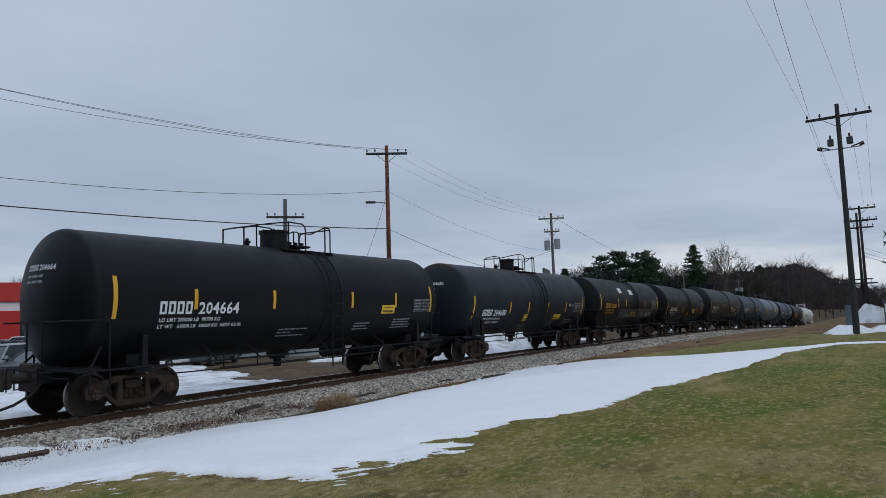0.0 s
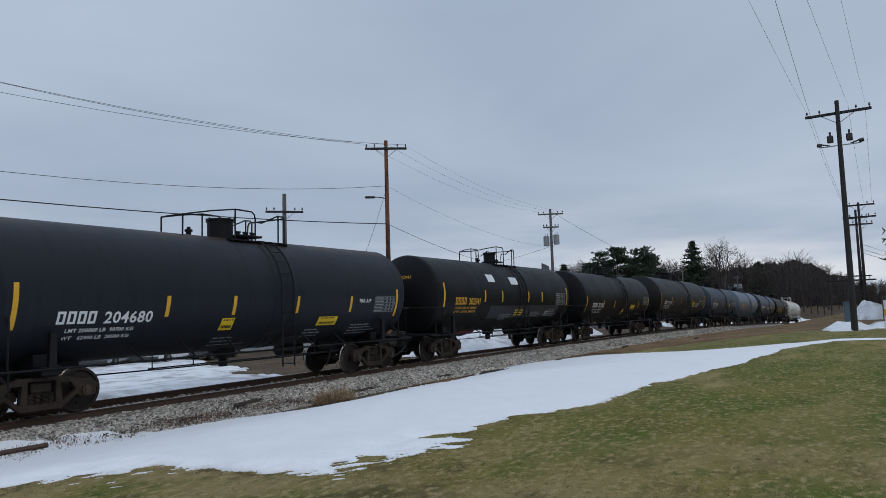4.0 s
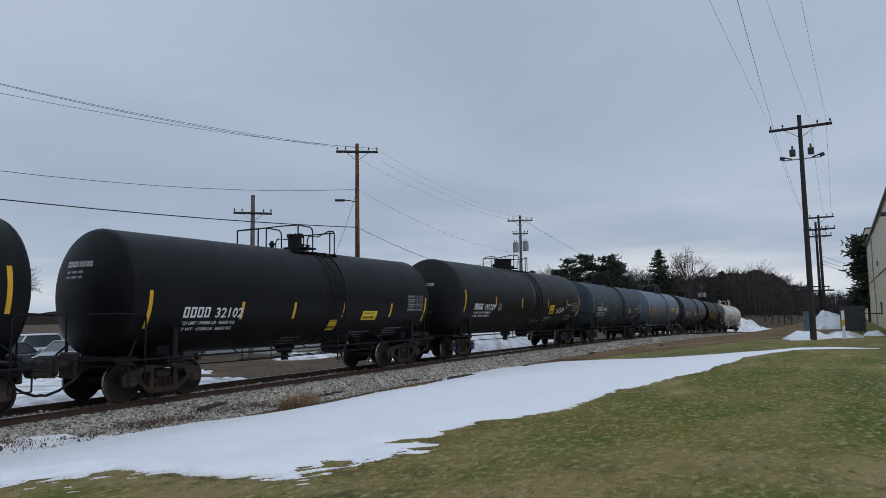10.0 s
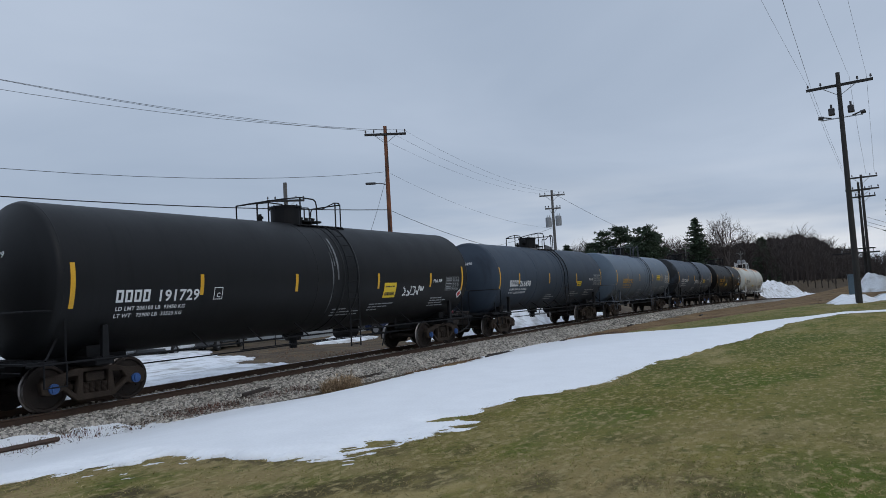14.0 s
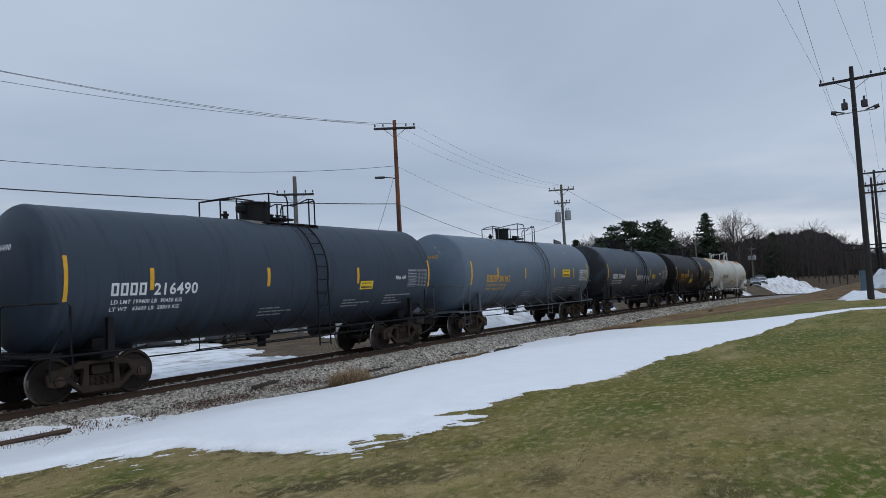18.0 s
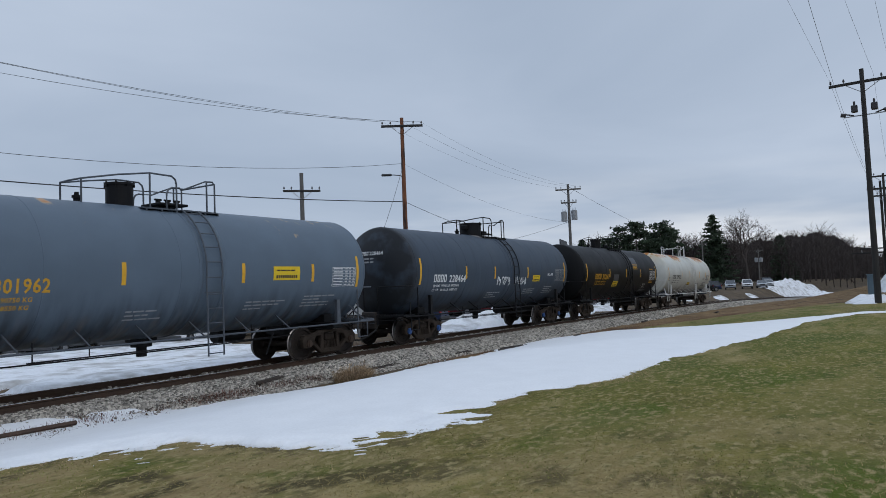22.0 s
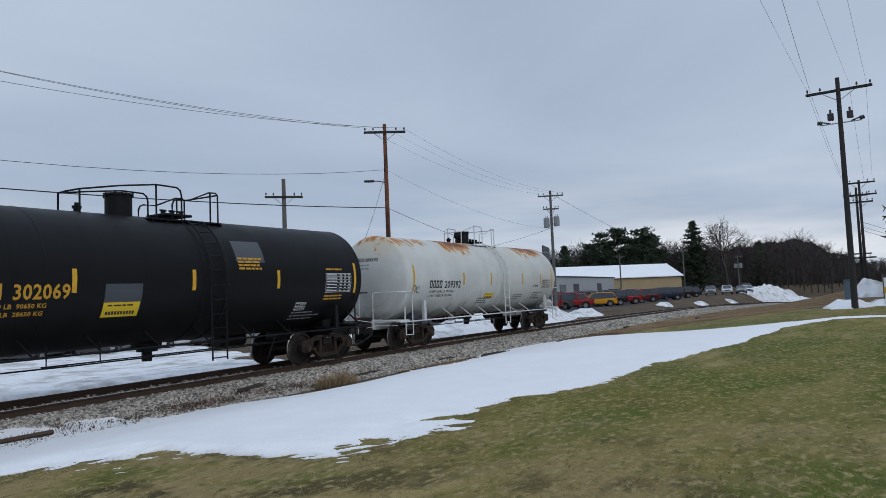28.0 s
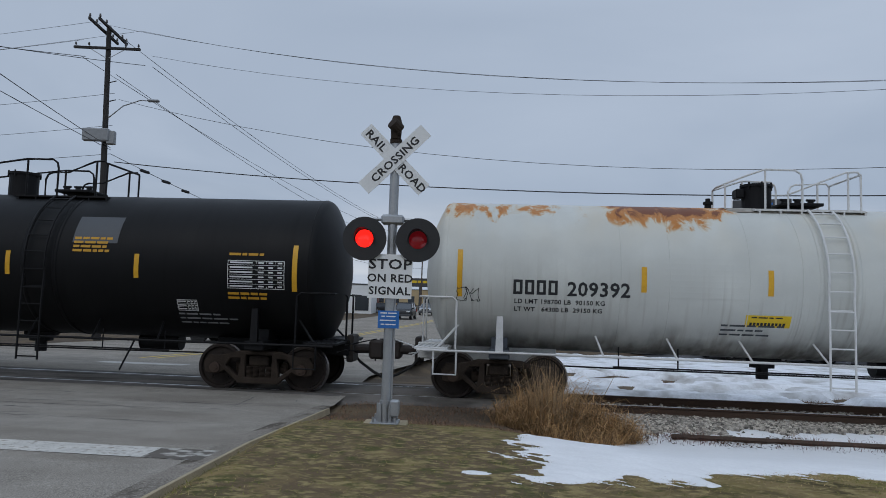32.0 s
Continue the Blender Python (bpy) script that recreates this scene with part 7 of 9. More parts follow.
def opening(b, name, x0, x1, y, z0, z1, mat, frame="metal_dark", axis="x", label=""):
    """A door or window set into a wall, with its frame."""
    o = new(name)
    o.parent = b
    tagged(o, label)
    if axis == "x":
        part("frame", boxed(x0 - 0.08, x1 + 0.08, y - 0.05, y + 0.05, z0 - 0.08, z1 + 0.08, 0.01), frame, o)
        part("leaf", boxed(x0, x1, y - 0.08, y + 0.08, z0, z1), mat, o)
    else:
        part("frame", boxed(y - 0.05, y + 0.05, x0 - 0.08, x1 + 0.08, z0 - 0.08, z1 + 0.08, 0.01), frame, o)
        part("leaf", boxed(y - 0.08, y + 0.08, x0, x1, z0, z1), mat, o)
    return o


# long grey workshop behind the car park
ang = math.degrees(math.atan2(43 - 32, 149 - 53))
ws_ = building("workshop_building", 101 - 6 * math.sin(math.radians(ang)), 37.5 + 6 * math.cos(math.radians(ang)), ang, 97, 12, 4.1, "metal_grey", "long low grey metal workshop with dark doors")
for x, w, h, mat in ((-33, 3.2, 3.0, "metal_dark"), (-27, 3.4, 3.0, "window_pale"), (-21.5, 3.2, 3.0, "metal_dark"), (-11, 3.2, 3.0, "metal_dark"), (-4.5, 3.4, 2.9, "window_pale"), (4, 3.4, 3.0, "metal_dark"), (22, 3.4, 3.0, "metal_dark"), (-38, 1.0, 2.1, "metal_dark")):
    opening(ws_, "door", x - w / 2, x + w / 2, -6.0, 0.05, h, mat, label="roller door")
part("awning", boxed(-46, -37.5, -8.2, -6.0, 2.35, 2.55, 0.02), "white_paint", ws_, "pale awning")
for x, s in ((-30, 1.6), (-27.6, 1.0), (-8, 1.4), (-4.5, 1.8)):
    part("roof_unit", boxed(x - s / 2, x + s / 2, -1.5, 0.5, 4.25, 4.25 + s * 0.9, 0.03), "galvanised", ws_, "rooftop unit")
part("duct", rod(bmesh.new(), (-28.8, -2, 4.2), (-28.8, -2, 7.2), 0.42, 14), "galvanised", ws_, "tall duct")
tw = building("workshop_building", 43.5, 39.8, ang, 19, 14, 5.5, "metal_grey", "taller flat-roofed end of the grey workshop")
for x in (2.0, 5.5):
    opening(tw, "door", x, x + 2.6, -7.0, 0.05, 2.8, "metal_dark", label="dark roller door")
# shed with a snow-covered roof
sa = math.degrees(math.atan2(30 - 53, 147 - 127))
sh = building("storage_shed", 142.5, 46.5, sa, 31, 13, 4.1, "tan_wall", "tan shed with a white snow-covered gable roof", roof="gable", roof_mat="roof_white", ridge=2.6)
opening(sh, "door", -2.0, 2.0, 15.5, 0.05, 3.4, "tan_wall", frame="wood_post", axis="y", label="wide tan sliding door")
opening(sh, "door", 4.2, 5.1, 15.5, 0.05, 2.1, "metal_dark", axis="y", label="dark side door")
part("trim", boxed(-15.5, 15.5, -6.53, -6.5, 3.85, 4.05), "metal_dark", sh)
# distant dark hoarding
hb = thing("hoarding", 103, 42, 0, "dark advertising hoarding on posts", "hoarding", rz=15)
part("board", boxed(-4, 4, -0.1, 0.1, 6.2, 8.6, 0.02), "metal_dark", hb)
for x in (-3, 0, 3):
    part("post", boxed(x - 0.1, x + 0.1, -0.1, 0.1, -0.6, 6.2), "metal_dark", hb)
# beige metal factory on a brick base, near the lawn
BX, BY = 41.63, -3.95
fa = thing("factory_building", BX, BY, 0.0, "beige ribbed metal factory wall on a brick base", "factory", rz=-2.0)
FL, FH, FD, FB = 30.0, 8.1, 84.0, 2.05
part("wall", boxed(0.0, 0.25, -FL, 0.0, FB + 0.05, FH), "metal_beige", fa, "beige ribbed metal wall")
part("wall", boxed(0.25, FD, -0.25, 0.0, -0.3, FH), "metal_beige", fa, "beige metal wall")
rib = None
for k in range(60):
    y = -0.25 - k * 0.5
    if rib is None:
        rib = part("wall_rib", boxed(-0.035, 0.0, -0.05, 0.05, FB + 0.06, FH), "metal_beige", fa)
        rib.matrix_basis = pose(0, y, 0)
    else:
        share("wall_rib", rib, fa, pose(0, y, 0))
part("roof", box(bmesh.new(), -0.08, FD + 0.1, -FL, 0.08, FH, FH + 0.12, 0.02), "metal_beige", fa, "thin beige metal roof edge")
part("gutter", boxed(-0.10, FD, 0.08, 0.16, FH - 0.06, FH + 0.14, 0.01), "metal_dark", fa, "dark gutter along the eaves")
part("gutter", boxed(-0.16, -0.09, -FL, 0.16, FH + 0.02, FH + 0.14, 0.01), "metal_dark", fa, "dark roof trim")
part("corner_trim", boxed(-0.05, 0.08, -0.06, 0.04, FB + 0.05, FH), "metal_beige", fa)
part("sill_course", boxed(-0.10, 0.0, -FL, 0.22, FB - 0.05, FB + 0.05, 0.01), "kerb", fa, "pale concrete sill course")
part("roof_house", boxed(52.0, 64.0, -9.0, -0.3, FH + 0.1, FH + 2.9, 0.02), "metal_beige", fa, "taller beige block on the roof")
part("roof_house_trim", boxed(51.9, 64.1, -9.1, -0.2, FH + 2.9, FH + 3.05, 0.02), "metal_dark", fa)
part("brick_base", boxed(0.0, 0.25, -FL, 0.03, -0.05, FB - 0.05), "mortar", fa)
brick = None
nb = 0
for row in range(23):
    for col in range(13):
        if nb >= 300:
            break
        y = -0.02 - col * 0.225 - (0.11 if row % 2 else 0)
        m = pose(-0.012, y, 0.24 + row * 0.076)
        if brick is None:
            brick = part("brick", boxed(-0.012, 0.03, -0.106, 0.106, -0.032, 0.032), "brick", fa)
            brick.matrix_basis = m
        else:
            share("brick", brick, fa, m)
        nb += 1
bv, bf = [], []
for row in range(23):
    for col in range(13, 60):
        y = -0.02 - col * 0.225 - (0.11 if row % 2 else 0)
        z = 0.24 + row * 0.076
        b = len(bv)
        bv += [(-0.024, y - 0.106, z - 0.032), (-0.024, y + 0.106, z - 0.032), (-0.024, y + 0.106, z + 0.032), (-0.024, y - 0.106, z + 0.032)]
        bf.append((b, b + 1, b + 2, b + 3))
tagged(raw("far_bricks", bv, bf, "brick", fa), kind="stuff")
wnd = new("window")
wnd.parent = fa
tagged(wnd, "large pale factory window with small panes")
part("frame", boxed(-0.06, 0.0, -7.4, -0.35, 2.25, 4.35, 0.01), "metal_grey", wnd)
pane = None
for i in range(10):
    for j in range(4):
        m = pose(-0.07, -0.75 - i * 0.69, 2.54 + j * 0.51)
        if pane is None:
            pane = part("pane", boxed(-0.01, 0.01, -0.31, 0.31, -0.23, 0.23), "window_pale", wnd)
            pane.matrix_basis = m
        else:
            share("pane", pane, wnd, m)
part("conduit", tube(bmesh.new(), [(0.3, 0.04, 4.3), (40.0, 0.04, 4.3), (FD - 1, 0.04, 4.3)], 0.035), "wood_post", fa, "dark conduit along the wall")
for x in (26.0,):
    part("downpipe", tube(bmesh.new(), [(x, 0.10, 0.3), (x, 0.10, 3.0), (x + 0.8, 0.10, 3.4), (x + 0.8, 0.10, FH - 0.1)], 0.05), "galvanised", fa)
part("wall_lamp", boxed(1.6, 1.9, 0.0, 0.45, 6.75, 6.95, 0.02), "metal_dark", fa)
for x, z in ((0.5, 6.8), (0.5, 6.0), (0.5, 5.3), (20.0, 5.0)):
    part("vent", boxed(x, x + 0.22, 0.0, 0.08, z, z + 0.4, 0.01), "metal_dark", fa)
# equipment outside the factory
cab = thing("equipment_cabinet", 46.5, 0.2, float(land(46.5, 0.2)), "grey-green steel equipment cabinet", "cabinet", rz=4)
part("body", boxed(-0.22, 0.22, -0.27, 0.27, 0.0, 1.35, 0.02), "box_green", cab)
part("door", boxed(-0.24, -0.22, -0.23, 0.23, 0.1, 1.25, 0.008), "box_green", cab)
part("roof", boxed(-0.26, 0.26, -0.30, 0.30, 1.35, 1.40, 0.015), "box_green", cab)
mk = thing("marker_post", 39.8, -1.35, float(land(39.8, -1.35)), "pale marker post with an orange band", "post")
part("post", boxed(-0.05, 0.05, -0.07, 0.07, 0, 1.45, 0.01), "white_paint", mk)
part("band", boxed(-0.055, 0.055, -0.075, 0.075, 0.7, 1.0), "stripe_yellow", mk)
tr_ = thing("electrical_cabinet", 53.5, -2.35, 0.2, "dark grey electrical cabinet beside the factory wall", "cabinet", rz=0)
part("body", boxed(-0.6, 0.6, -0.68, 0.68, 0.1, 1.75, 0.03), "metal_dark", tr_)
part("plinth", boxed(-0.65, 0.65, -0.72, 0.72, -0.1, 0.1), "kerb", tr_)
part("door", boxed(-0.63, -0.6, -0.60, 0.60, 0.2, 1.65, 0.01), "metal_dark", tr_)
part("meter_box", boxed(-0.28, 0.28, -0.42, -0.16, 2.35, 3.05, 0.03), "transformer", pa, "pale grey meter box")
pt = thing("gas_pipework", 50.0, -2.6, 0.3, "grey pipework with valves by the factory wall", "pipework")
part("pipe", tube(bmesh.new(), [(0, 0, 0), (0, 0, 1.2), (0, -1.2, 1.2), (0, -1.2, 1.9)], 0.06), "metal_dark", pt)
part("pipe", tube(bmesh.new(), [(0.5, -0.3, 0), (0.5, -0.3, 1.9)], 0.05), "metal_dark", pt)

# red and white shop, car dealer and sign across the line
shop = building("shop_building", 37.6, 78.4, -20, 8.6, 14, 5.6, "white_paint", "white shop with a red front", z=0.3)
part("fascia", boxed(-4.3, 4.3, -7.25, -7.0, 4.2, 6.1, 0.03), "red_paint", shop, "bright red fascia")
part("entrance_block", boxed(-4, 2, -7.6, -7.05, 0, 3.3, 0.03), "red_paint", shop, "bright red front wall")
for x in (1.6,):
    opening(shop, "window", x, x + 2.4, -7.0, 0.6, 2.9, "window_glass", label="dark shop window")
dealer = building("showroom_building", 24.5, 98, -10, 40, 16, 5.6, "metal_grey", "low grey showroom with a dark roof line", z=0.7)
part("roof_trim", boxed(-20.2, 20.2, -8.2, -8.0, 5.3, 5.8), "metal_dark", dealer)
for k in range(7):
    opening(dealer, "window", -18 + k * 5.4, -14 + k * 5.4, -8.0, 0.6, 3.4, "window_glass", label="dark showroom window")
bs = thing("billboard", 18.1, 48.9, float(land(18.1, 48.9)), "tall black roadside sign with a sunset picture on a white post", "billboard", rz=-20)
part("post", boxed(-0.22, 0.22, -0.2, 0.2, 0.0, 5.9, 0.02), "white_paint", bs)
cabn = part("cabinet", boxed(-1.85, 1.85, -0.3, 0.3, 5.75, 10.35, 0.03), "metal_dark", bs, "black sign cabinet")
part("edge", boxed(-1.92, -1.85, -0.32, 0.32, 5.7, 10.4), "white_paint", bs)
bm = bmesh.new()
rod(bm, (-0.1, -0.30, 8.65), (-0.1, -0.315, 8.65), 1.15, 40)
part("sun_picture", bm, "label_yellow", cabn)
for k, (z, hh, mat) in enumerate(((9.3, 0.10, "letter_red"), (9.0, 0.10, "letter_red"), (8.6, 0.12, "letter_red"), (8.2, 0.12, "letter_red"), (7.8, 0.08, "sign_blue"), (7.62, 0.08, "sign_blue"))):
    part("picture_bar", boxed(-1.15, -0.55 + 0.1 * k, -0.325, -0.318, z, z + hh), mat, cabn)
    part("picture_bar", boxed(0.45, 1.0, -0.325, -0.318, z - 0.1, z + hh - 0.1), mat, cabn)
for x, h in ((-0.75, 0.8), (-0.5, 1.1), (0.05, 0.6)):
    bm = bmesh.new()
    bmesh.ops.create_cone(bm, cap_ends=True, segments=3, radius1=0.25, radius2=0.0, depth=h, matrix=Matrix.Translation((x, -0.33, 8.0 + h / 2)) @ Matrix.Diagonal((1, 0.04, 1, 1)))
    part("tree_picture", bm, "letter_black", cabn)
part("camper_picture", boxed(-1.0, -0.35, -0.335, -0.328, 8.0, 8.4, 0.0), "letter_white", cabn)
arrow = part("arrow_band", boxed(-1.6, 1.5, -0.325, -0.318, 6.85, 7.25), "letter_red", cabn, "red band that reads ENTRANCE")
letters_on(arrow, "ENTRANCE", 0.26, -0.05, 7.05, "letter_white", -0.335, 0, 1.05)
bm = flat_bars((0.42, 0.6, 0.75, 0.7), 0.30, 0.10)
turned(bm, Matrix.Translation((-1.35, -0.32, 6.35)) @ Matrix.Rotation(math.pi / 2, 4, "X"))
part("lettering_bar", bm, M["sign_blue"], cabn)
bm = flat_bars((0.3, 0.5, 0.4, 0.6, 0.5), 0.10, 0.08)
turned(bm, Matrix.Translation((-1.4, -0.32, 6.02)) @ Matrix.Rotation(math.pi / 2, 4, "X"))
part("lettering_bar", bm, "label_yellow", cabn)
bm = flat_bars((0.30, 0.26, 0.34, 0.3, 0.2), 0.16, 0.10)
turned(bm, Matrix.Translation((-1.1, -0.32, 9.95)) @ Matrix.Rotation(math.pi / 2, 4, "X"))
part("lettering_bar", bm, "sign_blue", cabn)

# flag and dealer's board
fl = thing("flagpole", 15.0, 80.0, 0.9, "white flagpole with a red, white and blue flag", "flag", rz=0)
part("pole", rod(bmesh.new(), (0, 0, 0), (0, 0, 10.4), 0.08, 10, 0.05), "white_paint", fl)
for k in range(7):
    v, f = [], []
    for i in range(9):
        q = i / 8
        dx = -3.1 * q
        y = 0.35 * math.sin(q * 5.5)
        top = 9.9 - 0.27 * k - 1.15 * q
        v += [(dx, y, top), (dx, y, top - 0.26)]
    for i in range(8):
        f.append((2 * i, 2 * i + 1, 2 * i + 3, 2 * i + 2))
    st = raw("flag_stripe", v, f, "cloth_red" if k % 2 == 0 else "cloth_white", fl)
v, f = [], []
for i in range(5):
    q = i / 10
    y = 0.35 * math.sin(q * 5.5) - 0.03
    v += [(-3.1 * q, y, 9.92 - 1.15 * q), (-3.1 * q, y, 8.85 - 1.15 * q)]
for i in range(4):
    f.append((2 * i, 2 * i + 1, 2 * i + 3, 2 * i + 2))
raw("flag_canton", v, f, "cloth_blue", fl)
db = thing("dealer_sign", 12.6, 74, 0.9, "grey sign tower with dark lettering bars", "sign", rz=-8)
part("tower", boxed(-3.2, 1.6, -0.3, 0.3, 0.0, 7.4, 0.03), "metal_grey", db)
for z, wds in ((6.6, (0.5, 0.5, 0.5, 0.5)), (5.6, (1.6,)), (4.6, (0.55, 0.55, 0.55, 0.55)), (3.4, (1.0, 0.8))):
    bm = flat_bars([q * 0.8 for q in wds], 0.32, 0.12)
    turned(bm, Matrix.Translation((-1.6, -0.32, z)) @ Matrix.Rotation(math.pi / 2, 4, "X"))
    part("lettering_bar", bm, "letter_black", db)
bsn = thing("blue_sign", -16.3, 66, float(land(-16.3, 66)), "blue and white roadside sign on a post", "sign", rz=8)
part("post", boxed(-0.12, 0.12, -0.1, 0.1, 0, 3.0), "metal_dark", bsn)
pnl = part("panel", boxed(-0.95, 0.95, -0.14, 0.14, 2.9, 4.9, 0.03), "sign_blue", bsn)
part("mark", boxed(-0.5, 0.45, -0.16, -0.145, 3.3, 4.5, 0.0), "sign_white", pnl)
part("mark_core", boxed(-0.25, 0.2, -0.175, -0.165, 3.55, 4.25, 0.0), "sign_blue", pnl)
for x, y in ((3.6, 53), (2.2, 60.0)):
    bo = thing("bollard_post", x, y, float(land(x, y)), "thin dark roadside post", "post")
    part("post", rod(bmesh.new(), (0, 0, 0), (0, 0, 2.6), 0.05, 8), "metal_dark", bo)
# distant shops along the road
for x, y, l, d, h, mat, lab in ((-34, 150, 16, 10, 4.2, "brick", "low brown roadside shop"), (24, 200, 18, 12, 5, "white_paint", "pale flat-roofed roadside shop"), (-27, 112, 14, 10, 4.6, "white_paint", "white flat-roofed roadside shop"), (-30, 230, 20, 12, 5, "tan_wall", "tan flat-roofed roadside shop"), (22, 150, 16, 10, 4.5, "brick", "brown brick roadside shop")):
    bd = building("shop_building", x, y, 5, l, d, h, mat, lab)
    for k in range(4):
        opening(bd, "window", -l / 2 + 1 + k * l / 4, -l / 2 + 3 + k * l / 4, -d / 2, 0.6, 2.8, "window_glass", label="dark shop window")

# ---- parked and passing vehicles ----
def paint(name, rgb):
    if name not in M:
        M[name] = material(name, rgb, 0.3, vary=0.08, scale=2, bump=0.0, spec=0.4)
    return name


CAR_SHAPES = {
    "sedan": dict(l=4.7, w=1.82, h=1.45, sill=0.28, belt=0.94, hood=1.10, deck=0.55, front=0.95, rear=0.80, wheel=0.32),
    "suv": dict(l=4.6, w=1.86, h=1.72, sill=0.32, belt=1.06, hood=1.05, deck=0.06, front=0.72, rear=0.42, wheel=0.36),
    "jeep": dict(l=4.3, w=1.88, h=1.85, sill=0.45, belt=1.15, hood=1.35, deck=0.08, front=0.2, rear=0.08, wheel=0.40),
    "pickup": dict(l=5.8, w=2.0, h=1.92, sill=0.45, belt=1.15, hood=1.35, deck=1.75, front=0.62, rear=0.16, wheel=0.40),
}
CAR_MASTERS = {}


def vehicle(kind, x, y, rz, colour, label, z=None, group="parked cars"):
    z = float(land(x, y)) if z is None else z
    key = (kind, colour)
    if key in CAR_MASTERS:
        c = copy_thing(CAR_MASTERS[key], pose(x, y, z, 0, 0, rz))
        return tagged(c, label)
    s = CAR_SHAPES[kind]
    l, w, h, sill, belt, wr = s["l"] / 2, s["w"] / 2, s["h"], s["sill"], s["belt"], s["wheel"]
    c = thing("car" if kind != "pickup" else "pickup_truck", x, y, z, label, "car" if kind != "pickup" else "pickup truck", group, rz)
    wx = (l - 0.88, -l + 0.92)
    drop = {"sedan": 0.20, "suv": 0.17, "jeep": 0.06, "pickup": 0.10}[kind]
    nose = l - s["hood"]
    out = [(-l + 0.06, sill), (-l, belt * 0.55), (-l + 0.02, belt * 0.82), (-l + 0.10, belt), (nose, belt), (nose + 0.12, belt - 0.03), (l - 0.42, belt - drop * 0.75), (l - 0.16, belt - drop - 0.04), (l - 0.03, belt - drop - 0.20), (l, sill + 0.16)]
    arch = []
    for cx in wx:
        arch.append([(cx + (wr + 0.07) * math.cos(math.radians(a)), max(sill, wr + (wr + 0.07) * math.sin(math.radians(a)))) for a in range(0, 181, 30)])
    out += [(l - 0.08, sill)] + arch[0] + arch[1]
    bm = slab(bmesh.new(), out, -w, w)
    bmesh.ops.bevel(bm, geom=[e for e in bm.edges if e.calc_face_angle(0) > 0.9], offset=0.07, segments=3, affect="EDGES")
    for v in bm.verts:
        v.co.y *= (1 - 0.07 * max(0.0, v.co.z / belt - 0.6)) * (1 - 0.16 * (abs(v.co.x) / l) ** 7)
    part("body", bm, colour, c)
    x0, x1 = -l + s["deck"] + 0.03, l - s["hood"]
    # glasshouse
    bm = bmesh.new()
    lo = [(x0, -w + 0.08), (x1, -w + 0.08), (x1, w - 0.08), (x0, w - 0.08)]
    hi = [(x0 + s["rear"], -w + 0.22), (x1 - s["front"], -w + 0.22), (x1 - s["front"], w - 0.22), (x0 + s["rear"], w - 0.22)]
    a = [bm.verts.new((p[0], p[1], belt - 0.03)) for p in lo]
    b = [bm.verts.new((p[0], p[1], h - 0.05)) for p in hi]
    for i in range(4):
        bm.faces.new((a[i], a[(i + 1) % 4], b[(i + 1) % 4], b[i]))
    bm.faces.new(b)
    part("glasshouse", bm, "window_glass", c, "dark glass")
    part("roof", boxed(x0 + s["rear"] - 0.06, x1 - s["front"] + 0.06, -w + 0.20, w - 0.20, h - 0.09, h, 0.045), colour, c)
    for sd in (-1, 1):
        for q in (0.0, 0.48, 1.0):
            xa = x0 + (x1 - x0) * q
            xb = x0 + s["rear"] + (x1 - s["front"] - x0 - s["rear"]) * q
            part("pillar", rod(bmesh.new(), (xa, sd * (w - 0.085), belt - 0.02), (xb, sd * (w - 0.225), h - 0.04), 0.04, 6), colour if q != 0.48 else "signal_black", c)
        part("mirror", boxed(x1 - 0.25, x1 - 0.10, sd * (w + 0.02) - 0.08, sd * (w + 0.02) + 0.08, belt, belt + 0.15, 0.02), colour, c)
        part("headlight", boxed(l - 0.10, l + 0.012, sd * (w - 0.30) - 0.17, sd * (w - 0.30) + 0.17, belt - 0.32, belt - 0.18, 0.02), "head_lamp", c)
        part("tail_light", boxed(-l - 0.012, -l + 0.08, sd * (w - 0.16) - 0.12, sd * (w - 0.16) + 0.12, belt - 0.28, belt - 0.04, 0.02), "tail_lamp", c)
        for cx in wx:
            wh = new("wheel")
            wh.parent = c
            wh.matrix_basis = pose(cx, sd * (w - 0.12), wr)
            bm = lathe_x(bmesh.new(), [(-0.11, wr * 0.6), (-0.11, wr - 0.03), (-0.08, wr), (0.08, wr), (0.11, wr - 0.03), (0.11, wr * 0.6)], 20)
            part("tyre", turned(bm, Matrix.Rotation(math.pi / 2, 4, "Z")), "tyre", wh)
            bm = lathe_x(bmesh.new(), [(-0.09, 0.0), (-0.09, wr * 0.62), (0.09, wr * 0.62), (0.09, 0.0)], 14)
            part("rim", turned(bm, Matrix.Rotation(math.pi / 2, 4, "Z")), "wheel_rim", wh)
    part("bumper", boxed(l - 0.06, l + 0.04, -w + 0.08, w - 0.08, sill + 0.02, sill + 0.22, 0.03), "metal_dark", c)
    part("bumper", boxed(-l - 0.04, -l + 0.06, -w + 0.08, w - 0.08, sill + 0.02, sill + 0.22, 0.03), "metal_dark", c)
    part("grille", boxed(l - 0.02, l + 0.02, -w * 0.5, w * 0.5, belt - 0.36, belt - 0.16, 0.01), "metal_dark", c)
    if kind == "pickup":
        part("cargo_bed", boxed(-l + 0.12, x0 - 0.05, -w + 0.14, w - 0.14, belt - 0.02, belt + 0.006), "rubber", c, "black open cargo bed")
    CAR_MASTERS[key] = c
    return c


